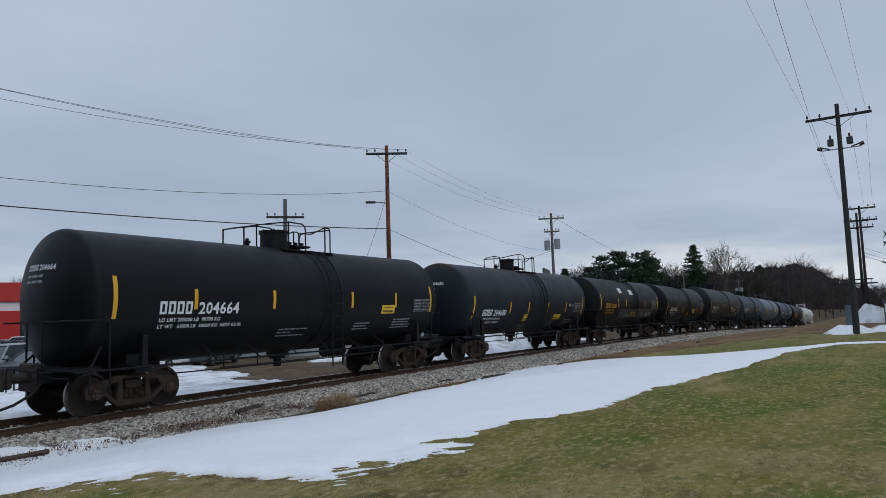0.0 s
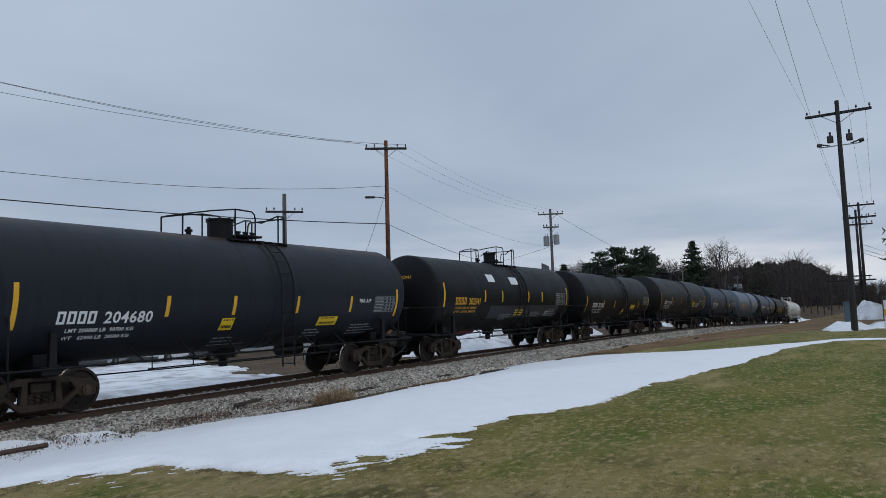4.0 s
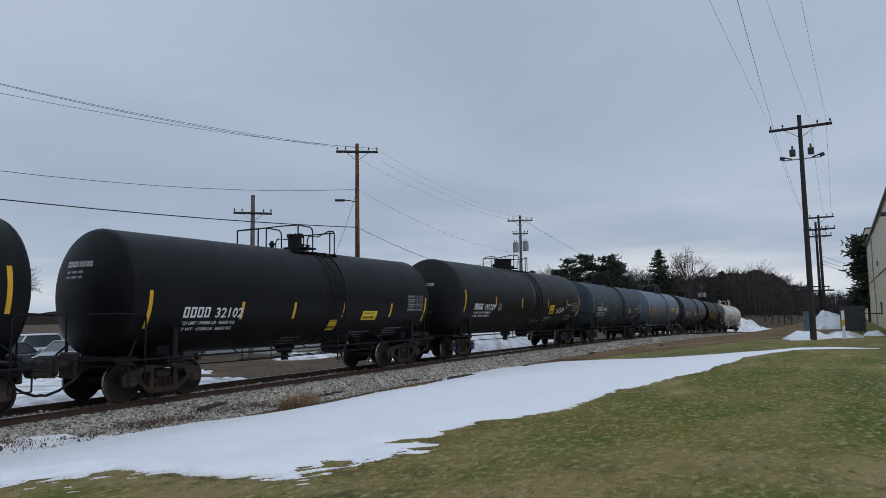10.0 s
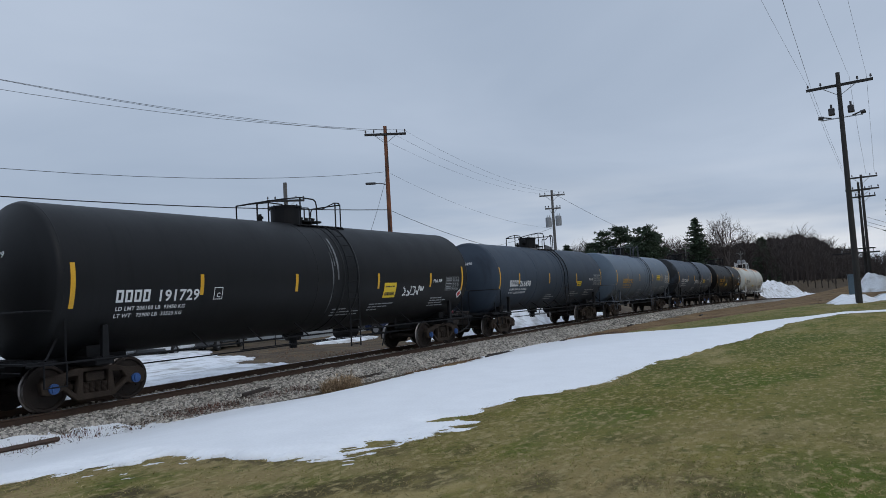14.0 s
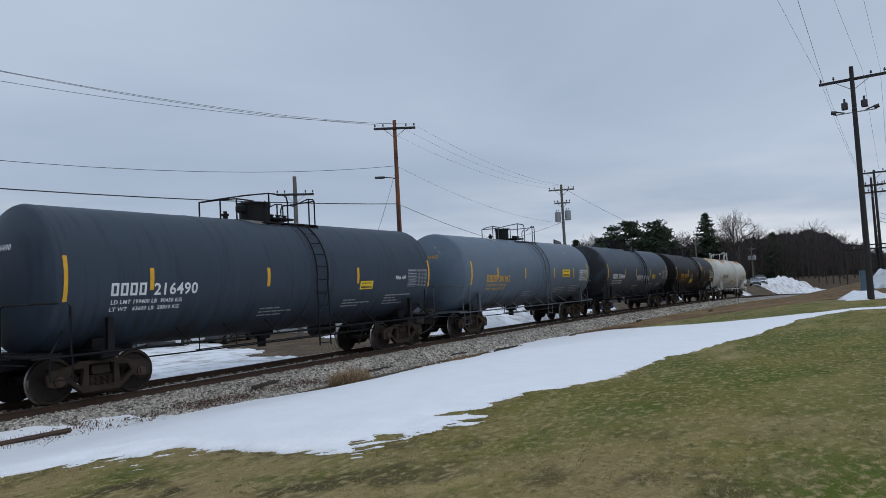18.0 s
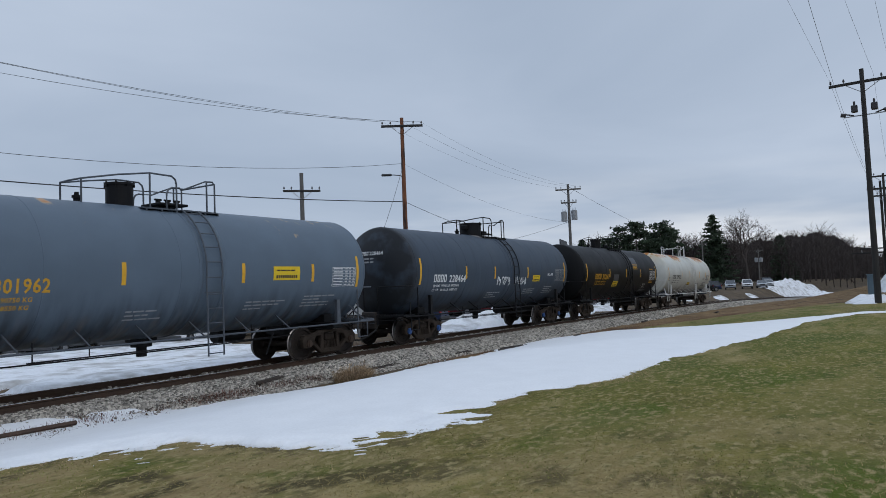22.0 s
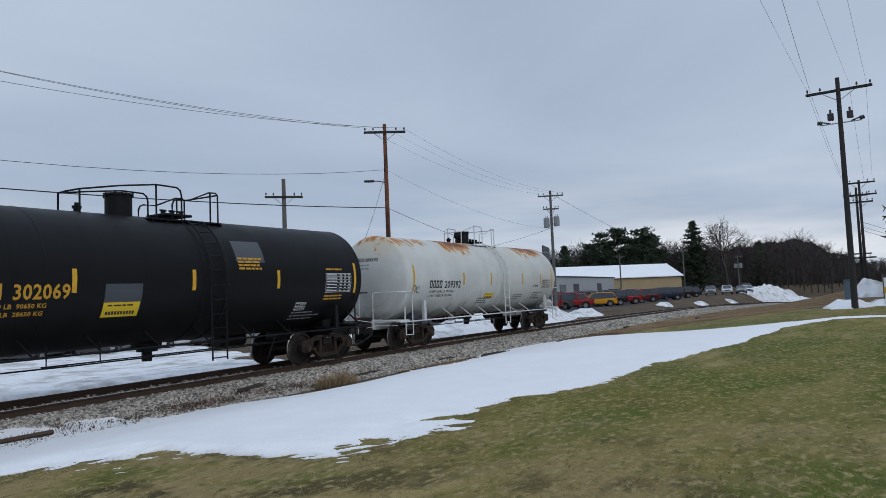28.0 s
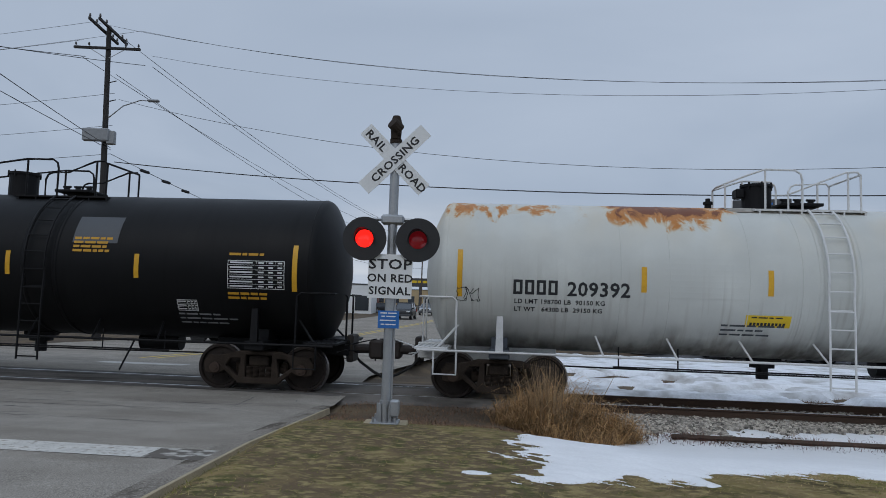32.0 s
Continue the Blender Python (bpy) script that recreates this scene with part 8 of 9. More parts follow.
for nm, rgb in (("car_red", (0.30, 0.010, 0.012)), ("car_maroon", (0.095, 0.009, 0.013)), ("car_black", (0.010, 0.010, 0.012)), ("car_white", (0.66, 0.67, 0.68)), ("car_blue", (0.02, 0.10, 0.36)),
                ("car_navy", (0.012, 0.022, 0.06)), ("car_silver", (0.30, 0.32, 0.34)), ("car_grey", (0.06, 0.065, 0.07)), ("car_yellow", (0.62, 0.28, 0.012)), ("car_lime", (0.20, 0.62, 0.03))):
    paint(nm, rgb)
word = {"car_red": "bright red", "car_maroon": "dark red", "car_black": "black", "car_white": "white", "car_blue": "bright blue", "car_navy": "navy blue", "car_silver": "silver", "car_grey": "dark grey", "car_yellow": "orange-yellow", "car_lime": "lime green"}
kinds = {"sedan": "sedan", "suv": "sport utility car", "jeep": "boxy off-road car", "pickup": "pickup truck"}
for kind, x, y, rz, col in (
        ("pickup", 43.5, 30.8, 195, "car_navy"), ("suv", 38.8, 27.0, 200, "car_navy"), ("pickup", 49.8, 26.6, 205, "car_maroon"), ("pickup", 55.6, 27.0, 210, "car_black"), ("suv", 60.5, 28.5, 207, "car_white"), ("suv", 47.5, 33.0, 200, "car_grey"),
        ("suv", 51.0, 34.0, 190, "car_maroon"), ("sedan", 41.5, 34.8, 200, "car_white"), ("suv", 55.5, 35.5, 190, "car_white"),
        ("sedan", 66.5, 31.5, 215, "car_white"), ("sedan", 69.0, 33.0, 215, "car_blue"), ("suv", 67.0, 35.5, 200, "car_maroon"), ("sedan", 72.0, 35.0, 200, "car_silver"),
        ("pickup", 74.5, 28.0, 205, "car_red"), ("sedan", 78.0, 31.5, 205, "car_silver"), ("suv", 80.6, 26.6, 215, "car_yellow"), ("jeep", 84.0, 26.2, 215, "car_black"), ("jeep", 88.0, 25.4, 215, "car_red"),
        ("sedan", 84.0, 31.5, 205, "car_white"), ("suv", 92.5, 26.0, 215, "car_maroon"), ("jeep", 96.5, 25.3, 215, "car_maroon"), ("suv", 101.0, 26.3, 215, "car_grey"), ("pickup", 104.5, 24.5, 215, "car_navy"),
        ("suv", 91.0, 31.0, 205, "car_silver"), ("sedan", 97.5, 31.0, 205, "car_white"), ("suv", 108.0, 26.3, 215, "car_navy"), ("jeep", 111.5, 25.0, 215, "car_grey"), ("jeep", 116.5, 24.6, 215, "car_black"), ("suv", 120.5, 24.2, 215, "car_navy"),
        ("suv", 132.5, 22.4, 190, "car_silver"), ("suv", 136.5, 20.2, 190, "car_white"), ("sedan", 140.0, 18.2, 190, "car_silver"), ("pickup", 150.0, 18.6, 190, "car_black"), ("sedan", 146.0, 17.8, 190, "car_white")):
    vehicle(kind, x, y, rz - 98 if x < 128 else rz, col, "%s %s parked in a row" % (word[col], kinds[kind]), z=float(land(x, y)))
# fuller rows behind the first, up to the workshop
r = random.Random(8)
for first, last, y0, name_ in ((52.0, 124.0, 28.6, "second"), (50.0, 122.0, 31.0, "rear")):
    x = first
    while x < last:
        col = r.choice(("car_white", "car_silver", "car_black", "car_maroon", "car_grey", "car_navy", "car_red", "car_black"))
        kind = r.choice(("suv", "sedan", "suv", "jeep", "pickup"))
        y = y0 + 0.07 * (x - 52) * (1 if name_ == "rear" else 0.3) + r.uniform(-0.3, 0.3)
        vehicle(kind, x, y, 106 + r.uniform(-7, 7), col, "%s %s in the %s parking row" % (word[col], kinds[kind], name_), z=float(land(x, y)))
        x += r.uniform(2.9, 3.5) if name_ == "rear" else r.uniform(3.6, 5.2)
# cars by the dealer across the line
r = random.Random(21)
vehicle("sedan", 16.4, 50.6, 170, "car_lime", "lime green and black car parked by the sign post")
vehicle("sedan", 23.0, 47.6, 160, "car_silver", "silver sedan parked behind the track")
vehicle("sedan", 27.5, 52.0, 160, "car_maroon", "dark red sedan parked behind the track")
for k, (az_, d_, col, kind) in enumerate(((14.5, 43, "car_white", "suv"), (18.5, 41, "car_silver", "sedan"), (22.5, 41, "car_blue", "sedan"), (26.5, 40, "car_silver", "suv"), (29.0, 39, "car_grey", "sedan"), (30.5, 44, "car_white", "suv"), (33.5, 40, "car_silver", "sedan"), (37.5, 41, "car_white", "sedan"), (40.5, 43, "car_grey", "suv"), (24.5, 46, "car_white", "suv"), (35.5, 46, "car_black", "suv"))):
    x, y = d_ * math.sin(radians(az_)), d_ * math.cos(radians(az_))
    vehicle(kind, x, y, 205 + 9 * math.sin(k * 2.3), col, "%s %s parked behind the snow" % (word[col], kinds[kind]), group="dealer's cars")
vehicle("sedan", 8.3, 40.9, 92, "car_black", "black sedan stopped beside the delivery truck")
for k in range(16):
    col = r.choice(("car_white", "car_silver", "car_silver", "car_blue", "car_grey", "car_red", "car_black"))
    a = radians(17.0 + k * 0.82)
    d = 66 + 4 * (k % 3)
    kind = r.choice(("sedan", "suv"))
    vehicle(kind, d * math.sin(a), d * math.cos(a), 150 + r.uniform(-8, 8), col, "%s %s in the dealer's row" % (word[col], kinds[kind]), group="dealer's cars")
for x, y in ((48, 63), (52, 66), (56, 69), (44, 60), (60, 72), (64, 76)):
    col = r.choice(("car_white", "car_silver", "car_grey", "car_white"))
    vehicle("sedan", x, y, 150, col, "%s sedan in a far parking row" % word[col])
# white delivery truck waiting at the road
dt = thing("delivery_truck", 2.9, 46.0, float(land(4, 46)), "white box delivery truck with a rounded cab fairing", "truck", rz=180)
box_ = part("cargo_box", boxed(-8.4, -1.75, -1.22, 1.22, 1.0, 4.1, 0.03), "white_paint", dt, "plain white cargo box")
bm = flat_bars((0.55, 0.6, 0.75), 0.75, 0.12)
turned(bm, Matrix.Translation((-4.3, 1.235, 2.7)) @ Matrix.Rotation(math.pi, 4, "Z") @ Matrix.Rotation(math.pi / 2, 4, "X"))
part("logo_bar", bm, "cloth_blue", box_, "plain dark blue block shapes")
bm = flat_bars((0.6, 0.3, 0.55), 0.24, 0.12)
turned(bm, Matrix.Translation((-4.3, 1.235, 2.15)) @ Matrix.Rotation(math.pi, 4, "Z") @ Matrix.Rotation(math.pi / 2, 4, "X"))
part("logo_bar", bm, "metal_dark", box_)
bm = slab(bmesh.new(), [(-1.6, 0.55), (0.25, 0.55), (0.35, 1.3), (0.0, 2.25), (-0.35, 2.35), (-1.6, 2.35)], -1.05, 1.05)
bmesh.ops.bevel(bm, geom=[e for e in bm.edges if e.calc_face_angle(0) > 0.9], offset=0.07, segments=2, affect="EDGES")
part("cab", bm, "white_paint", dt)
bm = slab(bmesh.new(), [(-1.5, 2.35), (-0.4, 2.35), (-0.7, 2.9), (-1.5, 3.5)], -0.95, 0.95)
part("fairing", bm, "white_paint", dt, "rounded white roof fairing")
for sd in (-1, 1):
    part("side_window", boxed(-1.15, -0.15, sd * 1.06 - 0.01, sd * 1.06 + 0.01, 1.35, 2.15), "window_glass", dt)
    bm = flat_bars((0.25, 0.25, 0.3), 0.28, 0.05)
    for x in (-7.0, -0.55):
        wh = new("wheel")
        wh.parent = dt
        wh.matrix_basis = pose(x, sd * 0.98, 0.42)
        bm2 = lathe_x(bmesh.new(), [(-0.13, 0.26), (-0.13, 0.40), (-0.10, 0.42), (0.10, 0.42), (0.13, 0.40), (0.13, 0.26)], 20)
        part("tyre", turned(bm2, Matrix.Rotation(math.pi / 2, 4, "Z")), "tyre", wh)
        bm2 = lathe_x(bmesh.new(), [(-0.10, 0.0), (-0.10, 0.27), (0.10, 0.27), (0.10, 0.0)], 14)
        part("rim", turned(bm2, Matrix.Rotation(math.pi / 2, 4, "Z")), "white_paint", wh)
    bm.free()
part("chassis", boxed(-8.3, 0.0, -0.5, 0.5, 0.55, 0.98, 0.02), "metal_dark", dt)
part("windscreen", turned(boxed(-0.02, 0.02, -0.9, 0.9, -0.42, 0.42), Matrix.Translation((0.20, 0, 1.75)) @ Matrix.Rotation(math.radians(-20), 4, "Y")), "window_glass", dt)
# traffic on the road: it moves
MOVERS = []
for kind, col, lab, a, b in (("suv", "car_grey", "dark grey sport utility car rolling up to the crossing", (-9.9, 39.0, 31.0), (-10.0, 36.5, 32.0)),
                             ("suv", "car_black", "black sport utility car driving to the crossing with its lights on", (-9.2, 78.0, 31.0), (-9.4, 71.0, 32.0)),
                             ("sedan", "car_silver", "silver sedan driving to the crossing", (-8.2, 96.0, 31.0), (-8.6, 87.0, 32.0)),
                             ("sedan", "car_white", "white sedan driving along the road", (-5.6, 136.0, 31.0), (-6.2, 124.0, 32.0)),
                             ("suv", "car_red", "red sport utility car driving away along the road", (1.2, 122.0, 31.0), (1.7, 134.0, 32.0))):
    c = vehicle(kind, a[0], a[1], -92, col, lab, group="cars on the road")
    MOVERS.append((c, a, b))
for x, y, col in ((-7.4, 150, "car_black"), (-3.5, 168, "car_silver"), (-1.5, 190, "car_black"), (2.0, 205, "car_silver"), (-19, 118, "car_black"), (-24, 100, "car_navy"), (-30, 98, "car_grey")):
    vehicle("suv", x, y, -92 if x > -15 else 10, col, "%s distant car by the road" % word[col], group="cars on the road", z=float(road_z(y)) + 0.02 if x > -15 else None)
# trailer behind the crossing whose wheels show under the train
lt = thing("low_trailer", -11.5, 30.5, float(road_z(30)), "dark low trailer on the road", "trailer", rz=0)
part("deck", boxed(-3.0, 3.0, -1.0, 1.0, 0.55, 0.75, 0.03), "metal_dark", lt)
for x in (-1.6, 1.9):
    for sd in (-1, 1):
        bm = lathe_x(bmesh.new(), [(-0.12, 0.0), (-0.12, 0.36), (0.12, 0.36), (0.12, 0.0)], 18)
        part("wheel", turned(bm, Matrix.Translation((x, sd * 0.9, 0.36)) @ Matrix.Rotation(math.pi / 2, 4, "Z")), "tyre", lt)


# ---- snow beyond the track ----
def back_snow(x, y):
    u = y - track_y(x)
    m = np.minimum(np.minimum(u - 2.5 - 0.3 * np.sin(x), 21.0 - u), np.minimum(x - 0.6, 19.6 + 0.5 * (u - 5) - x) * 0.8)
    m = m - 7.5 * smooth_step(15.0, 11.0, u) * smooth_step(13.0, 9.0, x) * np.clip(0.45 + 1.9 * undulate(x * 0.5, y, 1.1, 21.0), 0, 1)
    m = m + 1.1 * undulate(x, y, 0.33, 11.0) + 0.7 * undulate(x, y, 1.1, 12.0) + 0.45 * undulate(x * 0.6, y, 2.8, 15.0) + 0.12
    return land(x, y) + np.where(m > 0, np.minimum(0.03 + 0.12 * m, 0.20), np.maximum(m * 0.4, -0.15)) + 0.05 * undulate(x, y, 1.7, 13.0)


tagged(sheet("back_snow", np.arange(-1, 31, 0.2), np.arange(16.8, 38, 0.2), back_snow, "dirty_snow", "grey crusted snow with bare patches beyond the track", "thing", "snow"), kind="stuff")


def heap(name, cx, cy, rx, ry, h, rz, label, seed, n=46):
    c, s = math.cos(radians(rz)), math.sin(radians(rz))

    def height(a, b):
        x = cx + a * rx * c - b * ry * s
        y = cy + a * rx * s + b * ry * c
        q = 1 - np.hypot(a, b)
        bumps = 0.55 * undulate(a * rx, b * ry, 0.35, seed) + 0.35 * undulate(a * rx, b * ry, 1.0, seed + 3) + 0.16 * undulate(a * rx, b * ry, 2.6, seed + 5)
        return x, y, land(x, y) - 0.12 + h * np.clip(q * 1.35, -0.1, 0.85) * (0.85 + 0.8 * bumps)

    A, Bm = np.meshgrid(np.linspace(-1, 1, n * 2), np.linspace(-1, 1, n), indexing="ij")
    X, Y, Zh = height(A, Bm)
    verts = np.stack([X, Y, Zh], -1).reshape(-1, 3)
    idx = np.arange(verts.shape[0]).reshape(n * 2, n)
    f = np.stack([idx[:-1, :-1], idx[1:, :-1], idx[1:, 1:], idx[:-1, 1:]], -1).reshape(-1, 4)
    return tagged(raw(name, verts.tolist(), f.tolist(), "dirty_snow", smooth=True), label, "snow pile")


heap("snow_mound", 46.5, 21.2, 11.5, 3.0, 2.1, 4, "grey ploughed snow pile beside the car park", 1.0)
heap("snow_mound", 36.5, 20.4, 6.5, 2.4, 1.1, 0, "low ploughed snow bank beside the track", 2.0)
heap("snow_mound", 58.5, 20.6, 4.0, 1.8, 0.8, 4, "small dirty snow heap", 3.0)
heap("snow_mound", 166, 14.0, 28, 4.0, 2.1, -8, "large white ploughed snow pile in the distance", 4.0, 40)
heap("snow_mound", 84, 19.5, 2.5, 1.2, 0.6, 4, "small snow heap on bare ground", 5.0, 20)
heap("snow_mound", 98, 17.8, 3.0, 1.2, 0.6, 4, "small snow heap on bare ground", 6.0, 20)
heap("snow_mound", 118, 16.6, 3.0, 1.4, 0.6, 4, "small snow heap on bare ground", 7.0, 20)
heap("snow_mound", 33.0, 27.0, 3.6, 2.0, 0.5, 10, "patch of crusted snow behind the track", 8.0)
heap("snow_mound", 42.3, 0.2, 5.0, 1.5, 0.55, -6, "flat snow patch round the pole's foot", 9.0)
heap("snow_mound", 43.8, -1.4, 3.0, 1.3, 0.5, 0, "flat snow patch by the factory", 10.0, 24)
heap("snow_mound", 60.0, -1.3, 2.4, 1.7, 1.75, 0, "white ploughed snow mound beside the poles", 11.0, 30)
heap("snow_mound", 45.8, -3.0, 2.0, 0.7, 0.5, 0, "snow patch along the factory wall", 12.0, 20)


# ---- trees ----
def limb(v, f, a, b, r0, r1, n=3):
    d = (b - a)
    if d.length < 1e-5:
        return
    q = d.to_track_quat("Z", "Y")
    base = len(v)
    for p, r in ((a, r0), (b, r1)):
        for k in range(n):
            v.append(p + q @ Vector((r * math.cos(6.2832 * k / n), r * math.sin(6.2832 * k / n), 0)))
    for k in range(n):
        f.append((base + k, base + (k + 1) % n, base + n + (k + 1) % n, base + n + k))


def grow(r, v, f, p, d, length, radius, depth, kids, droop, thin):
    steps = 3 if depth > 0 else 2
    for s in range(steps):
        q = p + d * (length / steps)
        limb(v, f, p, q, radius * (1 - 0.28 * s / steps), radius * (1 - 0.28 * (s + 1) / steps), 5 if depth > 2 else 3)
        p = q
        d = (d + Vector((r.gauss(0, 0.14), r.gauss(0, 0.14), r.gauss(0.05, 0.10) - droop))).normalized()
        if depth > 0:
            for _ in range(kids if s else max(1, kids - 1)):
                az = r.uniform(0, 6.283)
                side = d.orthogonal().normalized()
                side.rotate(Matrix.Rotation(az, 3, d))
                e = (d * r.uniform(0.5, 0.9) + side * r.uniform(0.55, 0.95)).normalized()
                grow(r, v, f, p.copy(), e, length * r.uniform(0.5, 0.72), max(radius * 0.52, thin), depth - 1, kids, droop, thin)


def bare_tree(x, y, h, seed, depth=4, kids=2, spread=1.0, label="leafless winter tree with a spreading crown"):
    r = random.Random(seed)
    z = float(land(x, y))
    t = thing("bare_tree", x, y, z, label, "tree", "bare trees")
    v, f = [], []
    top = Vector((r.gauss(0, 0.3), r.gauss(0, 0.3), h * 0.30))
    limb(v, f, Vector((0, 0, -0.3)), top, h * 0.022, h * 0.017, 8)
    raw("trunk", v, f, "bark", t)
    v, f = [], []
    for k in range(3):
        a = r.uniform(0, 6.283)
        grow(r, v, f, top.copy(), Vector((math.cos(a) * 0.38 * spread, math.sin(a) * 0.38 * spread, 1)).normalized(), h * 0.34, h * 0.011, depth, kids, 0.0, 0.014)
    raw("crown", v, f, "twig", t)
    return t


def conifer(x, y, h, seed, kind="spruce"):
    r = random.Random(seed)
    z = float(land(x, y))
    t = thing("conifer", x, y, z, "dark green pine with a ragged crown" if kind == "pine" else "tall dark green pointed spruce tree", "tree", "conifers")
    v, f = [], []
    limb(v, f, Vector((0, 0, -0.3)), Vector((0, 0, h * 0.97)), h * 0.018, 0.03, 8)
    raw("trunk", v, f, "bark", t)
    v, f = [], []

    def spray(c, s):
        for _ in range(5):
            d = Vector((r.gauss(0, 1), r.gauss(0, 1), r.gauss(0.1, 0.5))).normalized()
            e = d.orthogonal().normalized()
            e.rotate(Matrix.Rotation(r.uniform(0, 6.283), 3, d))
            b = len(v)
            l = s * r.uniform(0.6, 1.2)
            v.extend((c + e * l * 0.22, c - e * l * 0.22, c + d * l - e * l * 0.10, c + d * l + e * l * 0.10))
            f.append((b, b + 1, b + 2, b + 3))

    if kind == "spruce":
        # whorls of drooping boughs that shorten towards the tip
        z = 0.10 * h
        while z < h * 0.985:
            q = z / h
            reach = 0.30 + 0.45 * (h - z) ** 0.92
            for b in range(9):
                a = r.uniform(0, 6.283)
                l = reach * r.choice((0.55, 0.8, 1.0, 1.12)) * r.uniform(0.85, 1.1)
                p0 = Vector((0, 0, z + r.uniform(-0.15, 0.15)))
                p1 = p0 + Vector((math.cos(a) * l, math.sin(a) * l, (0.30 * q - 0.16) * l))
                limb(v, f, p0, p1, 0.035, 0.01)
                n = max(3, int(l / 0.30))
                for i in range(1, n + 1):
                    spray(p0.lerp(p1, i / n) + Vector((r.gauss(0, 0.13), r.gauss(0, 0.13), r.gauss(-0.05, 0.10))), 0.62)
            z += 0.40 + 0.5 * (1 - q)
    else:
        # pine: limbs that end in separate cushions of needles
        for k in range(int(h * 5.0)):
            q = r.uniform(0.15, 0.99)
            reach = h * (0.285 if h > 9.5 else 0.17) * math.sqrt(max(0.035, 1 - ((q - 0.45) / 0.56) ** 2)) * r.uniform(0.55, 1.08)
            a = r.uniform(0, 6.283)
            p0 = Vector((0, 0, q * h - 0.15 * reach))
            p1 = Vector((math.cos(a) * reach, math.sin(a) * reach, q * h + 0.10 * reach))
            limb(v, f, p0, p1, 0.05, 0.015)
            for spot, wide in ((1.0, 0.50), (0.70, 0.55), (0.4, 0.5)):
                c = p0.lerp(p1, spot)
                for i in range(11):
                    spray(c + Vector((r.gauss(0, wide), r.gauss(0, wide), r.gauss(0.1, wide * 0.5))), 0.46)
    raw("crown", v, f, "needle", t)
    return t


def at(az, d):
    return d * math.sin(radians(az)), d * math.cos(radians(az))


for az, d, h, kind, sd in ((72.4, 192, 17.0, "pine", 31), (73.6, 188, 17.5, "pine", 32), (75.5, 190, 17.4, "pine", 33), (76.2, 196, 16.0, "pine", 34), (79.4, 195, 19.0, "spruce", 35), (69.3, 185, 13.5, "spruce", 36), (84.0, 215, 13.5, "spruce", 43),
                           (61.6, 150, 10.8, "pine", 37), (63.4, 152, 10.6, "spruce", 38), (64.6, 150, 10.2, "pine", 39), (93.6, 86, 9.0, "pine", 40), (74.6, 200, 15.5, "pine", 42), (71.4, 200, 14.0, "pine", 44)):
    conifer(*at(az, d), h, sd, kind)
for az, d, h, sd in ((81.7, 190, 18.8, 51), (78.1, 198, 15.5, 52), (77.2, 205, 15.0, 53), (70.3, 195, 14.0, 54), (68.6, 190, 13.0, 55), (83.0, 205, 13.0, 56), (85.3, 220, 15.0, 57), (66.7, 180, 10.0, 58), (5.0, 120, 9.3, 59), (8.2, 118, 9.0, 60), (61.0, 170, 11.5, 61), (29.5, 118, 11.6, 65), (27.6, 124, 10.6, 66), (80.5, 200, 14.0, 62), (82.6, 196, 15.0, 63), (9.6, 125, 8.0, 64)):
    bare_tree(*at(az, d), h, sd, depth=4 if d < 195 else 3, kids=2)
# the woods behind: many thin trunks and twigs, joined
r = random.Random(77)
v, f = [], []
for k in range(620):
    az = r.uniform(66, 99) if k % 5 else r.uniform(58, 66)
    d = r.uniform(200, 300)
    top = float(np.interp(az, (58, 62, 66, 70, 76, 80, 82.5, 84, 86.5, 88.2, 89.8, 91, 95, 99), (0.022, 0.026, 0.036, 0.060, 0.062, 0.052, 0.050, 0.052, 0.058, 0.047, 0.030, 0.018, 0.012, 0.012)))
    h = max(4.0, top * d * r.uniform(0.72, 1.02) + 2.6)
    x, y = at(az, d)
    z = float(land(x, y))
    p = Vector((x, y, z))
    limb(v, f, p, p + Vector((r.gauss(0, 0.3), r.gauss(0, 0.3), h * 0.9)), 0.16, 0.05)
    for j in range(30):
        q = r.uniform(0.12, 0.92)
        b = p + Vector((0, 0, h * q))
        l = h * r.uniform(0.10, 0.26) * (1.15 - q * 0.5)
        a = r.uniform(0, 6.283)
        e = b + Vector((math.cos(a) * l, math.sin(a) * l, l * r.uniform(0.5, 1.3)))
        limb(v, f, b, e, 0.055, 0.02)
        for i in range(3):
            c = b.lerp(e, r.uniform(0.3, 1.0))
            limb(v, f, c, c + Vector((r.gauss(0, 0.5), r.gauss(0, 0.5), r.uniform(0.2, 1.1))) * (l * 0.5), 0.035, 0.012)
tagged(raw("woods", v, f, "twig"), "brown leafless woods in the distance", "woods", kind="stuff")
# brushy floor of the woods
hv, hf = [], []
for i, az in enumerate(np.linspace(58, 100, 700)):
    d = 285
    x, y = at(az, d)
    top = float(np.interp(az, (58, 62, 66, 70, 76, 80, 82.5, 84, 86.5, 88.2, 89.8, 91, 95, 100), (0.016, 0.019, 0.024, 0.038, 0.042, 0.042, 0.044, 0.047, 0.051, 0.039, 0.021, 0.010, 0.006, 0.006)))
    z = float(land(x, y))
    hv += [(x, y, z - 1), (x, y, z + 2.4 + top * d + 1.8 * noise.noise((i * 0.06, 0, 0)) + 1.3 * noise.noise((i * 0.3, 5, 0)) + 0.9 * noise.noise((i * 1.1, 8, 0)))]
    if i:
        hf.append((2 * i - 2, 2 * i, 2 * i + 1, 2 * i - 1))
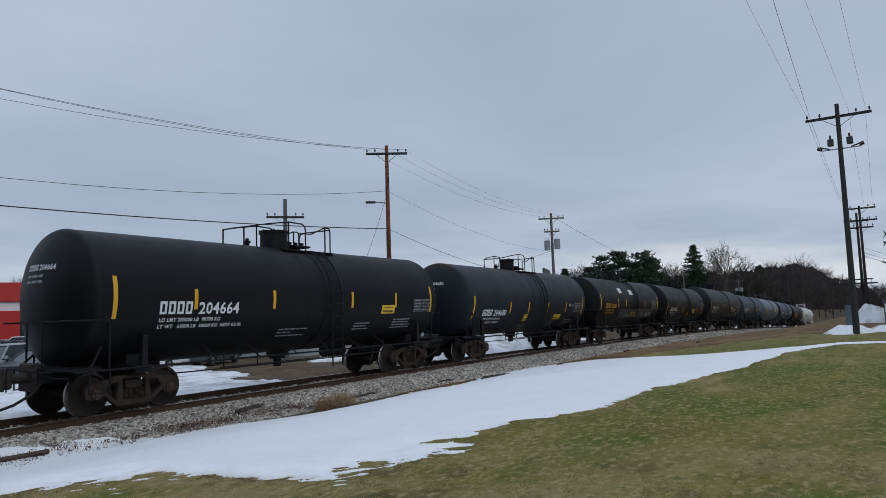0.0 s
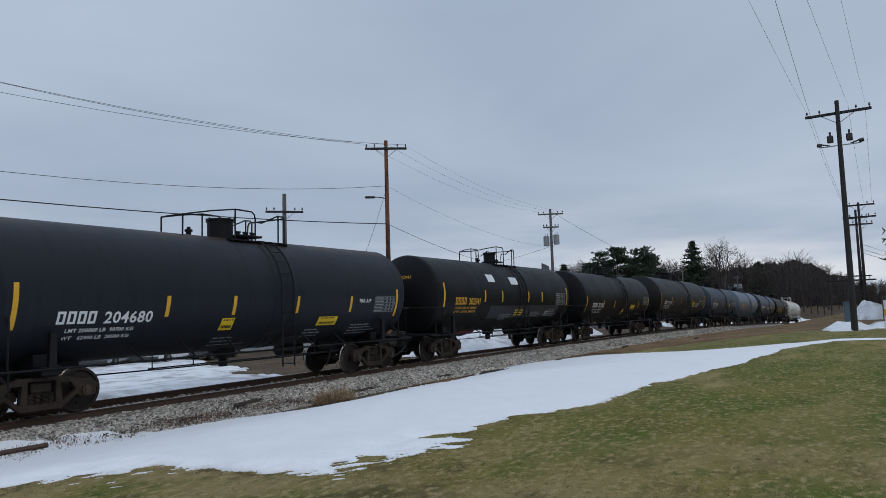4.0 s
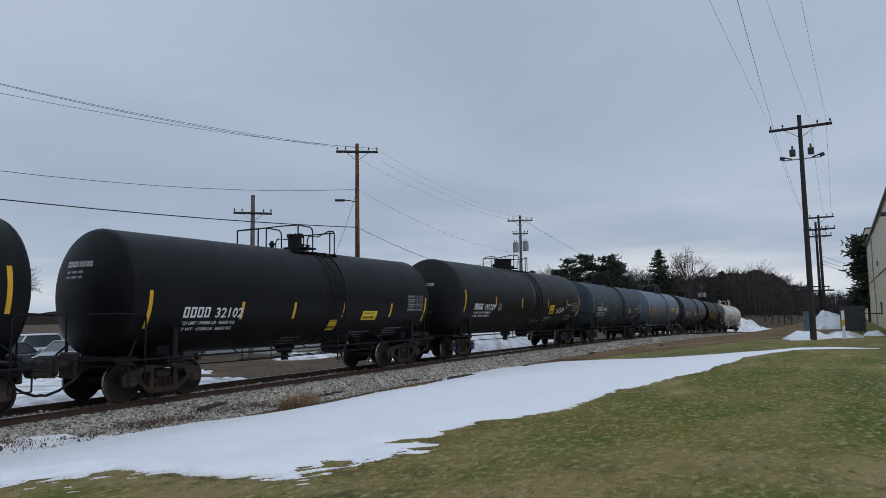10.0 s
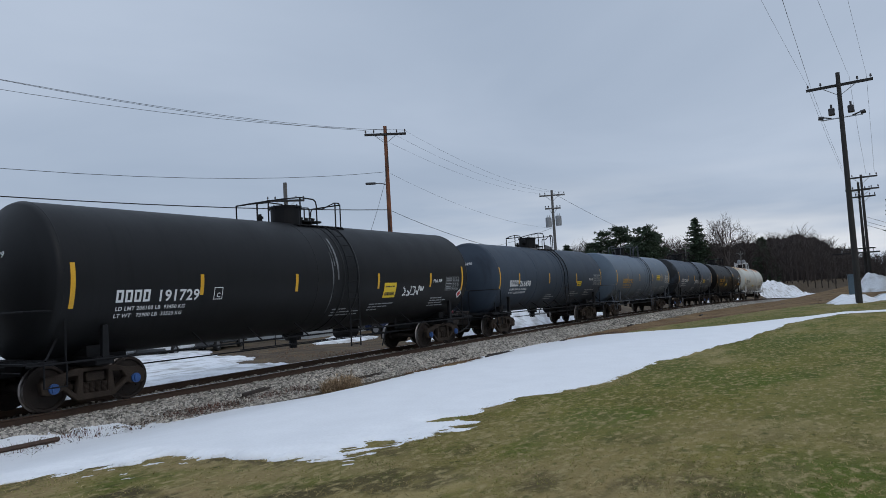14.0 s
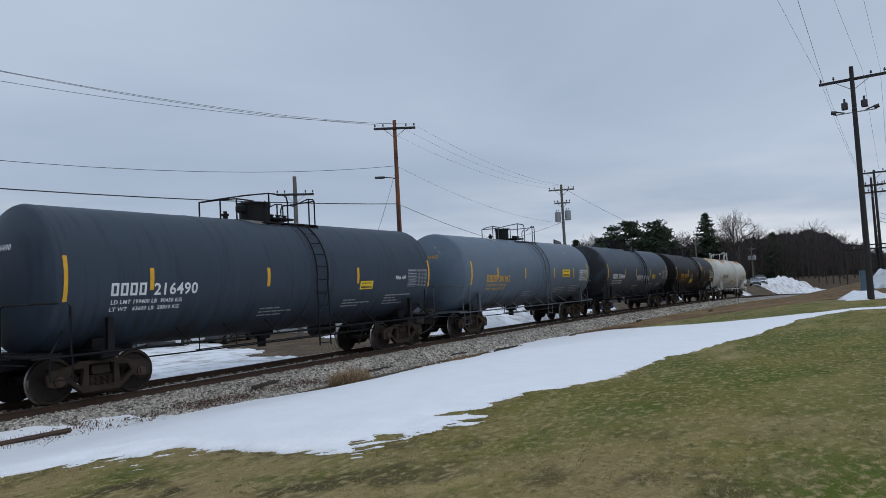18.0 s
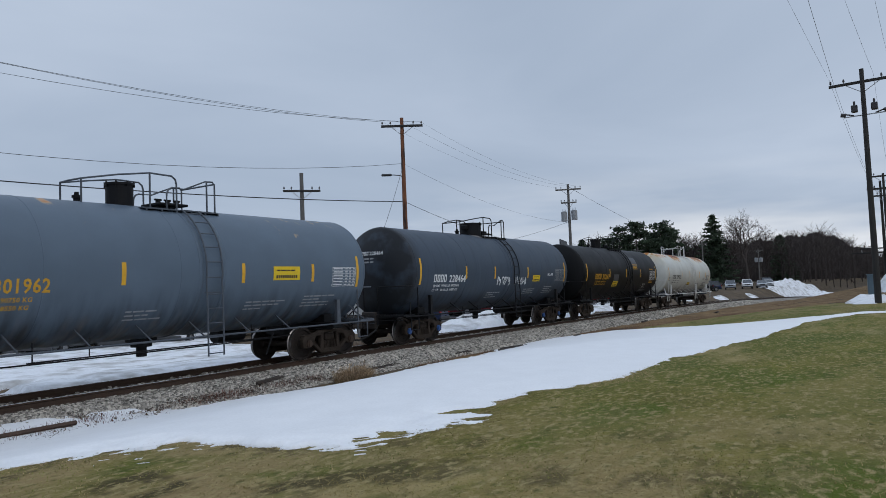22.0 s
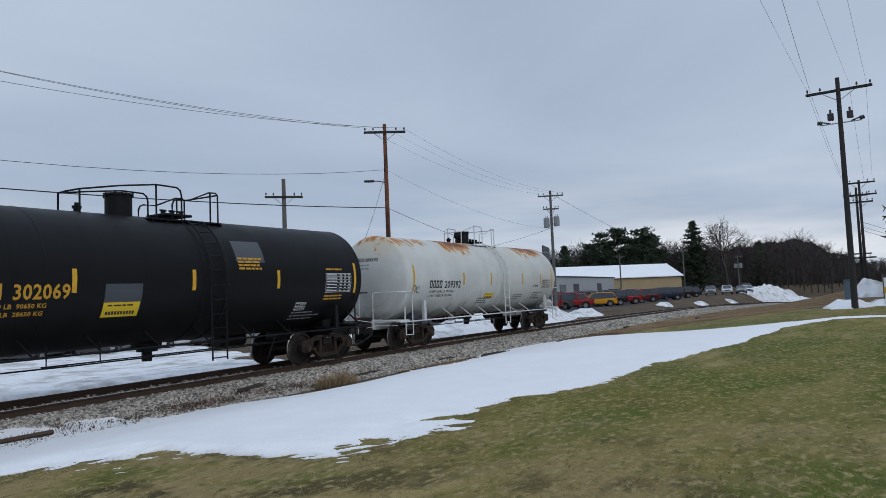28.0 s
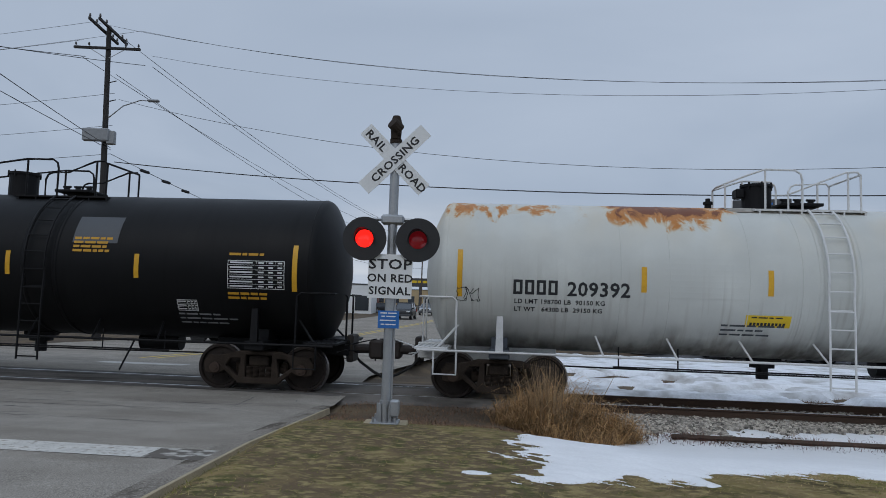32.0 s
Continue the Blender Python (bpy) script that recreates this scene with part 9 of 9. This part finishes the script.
tagged(raw("wooded_rise", hv, hf, "twig"), "dim brown wooded rise", "backdrop", kind="structure")
for i, (az0, az1, d) in enumerate(((-40, 58, 420),)):
    hv, hf = [], []
    for k, az in enumerate(np.linspace(az0, az1, 160)):
        x, y = at(az, d)
        z = float(land(x, y))
        hv += [(x, y, z - 3), (x, y, z + 6.5 + 3.2 * noise.noise((k * 0.3, 9, 0)) + 1.5 * noise.noise((k * 1.1, 2, 0)))]
        if k:
            hf.append((2 * k - 2, 2 * k, 2 * k + 1, 2 * k - 1))
    tagged(raw("far_trees", hv, hf, "twig"), "distant line of bare trees", "backdrop", kind="structure")


# ---- what moves: the train rolls off to the crossing, gathering speed ----
def run(t):
    """How far the train has still to go at t seconds, in metres along the track."""
    q = t / 10
    return ((-0.15024 * q - 0.80367) * q - 43.32525) * q + 151.8747


def on_track(x):
    x = float(x)
    dy = float(track_y(x + 2) - track_y(x - 2)) / 4
    dz = float(track_z(x + 5) - track_z(x - 5)) / 10
    return pose(x, float(track_y(x)), float(track_z(x)), 0, -math.degrees(math.atan(dz)), math.degrees(math.atan(dy)))


def motions():
    for car, at in CARS:
        walk(car, [(t, on_track(at + run(t))) for t in range(0, 33)])
    for c, (x0, y0, t0), (x1, y1, t1) in MOVERS:
        place = lambda t: (x0 + (x1 - x0) * (t - t0) / (t1 - t0), y0 + (y1 - y0) * (t - t0) / (t1 - t0))
        rows = []
        for t in (0.0, 28.0, 30.0, 31.0, 32.0):
            x, y = place(max(t, 28.0))
            rows.append((t, pose(x, y, float(road_z(y)) + 0.02, 0, 0, math.degrees(math.atan2(y1 - y0, x1 - x0)))))
        walk(c, rows)
    for at, ws in WHEELSETS:
        x0 = ws.matrix_basis.translation.x
        rows = []
        for k in range(0, 321):
            t = k / 10
            where = at + run(t)
            if -26 < where < 46 or k in (0, 320):
                near = min(max(where, -26), 46)
                rows.append((t, pose(x0, 0, 0.457, 0, (near - 46) / 0.457 * 180 / math.pi, 0)))
        walk(ws, rows)


motions()
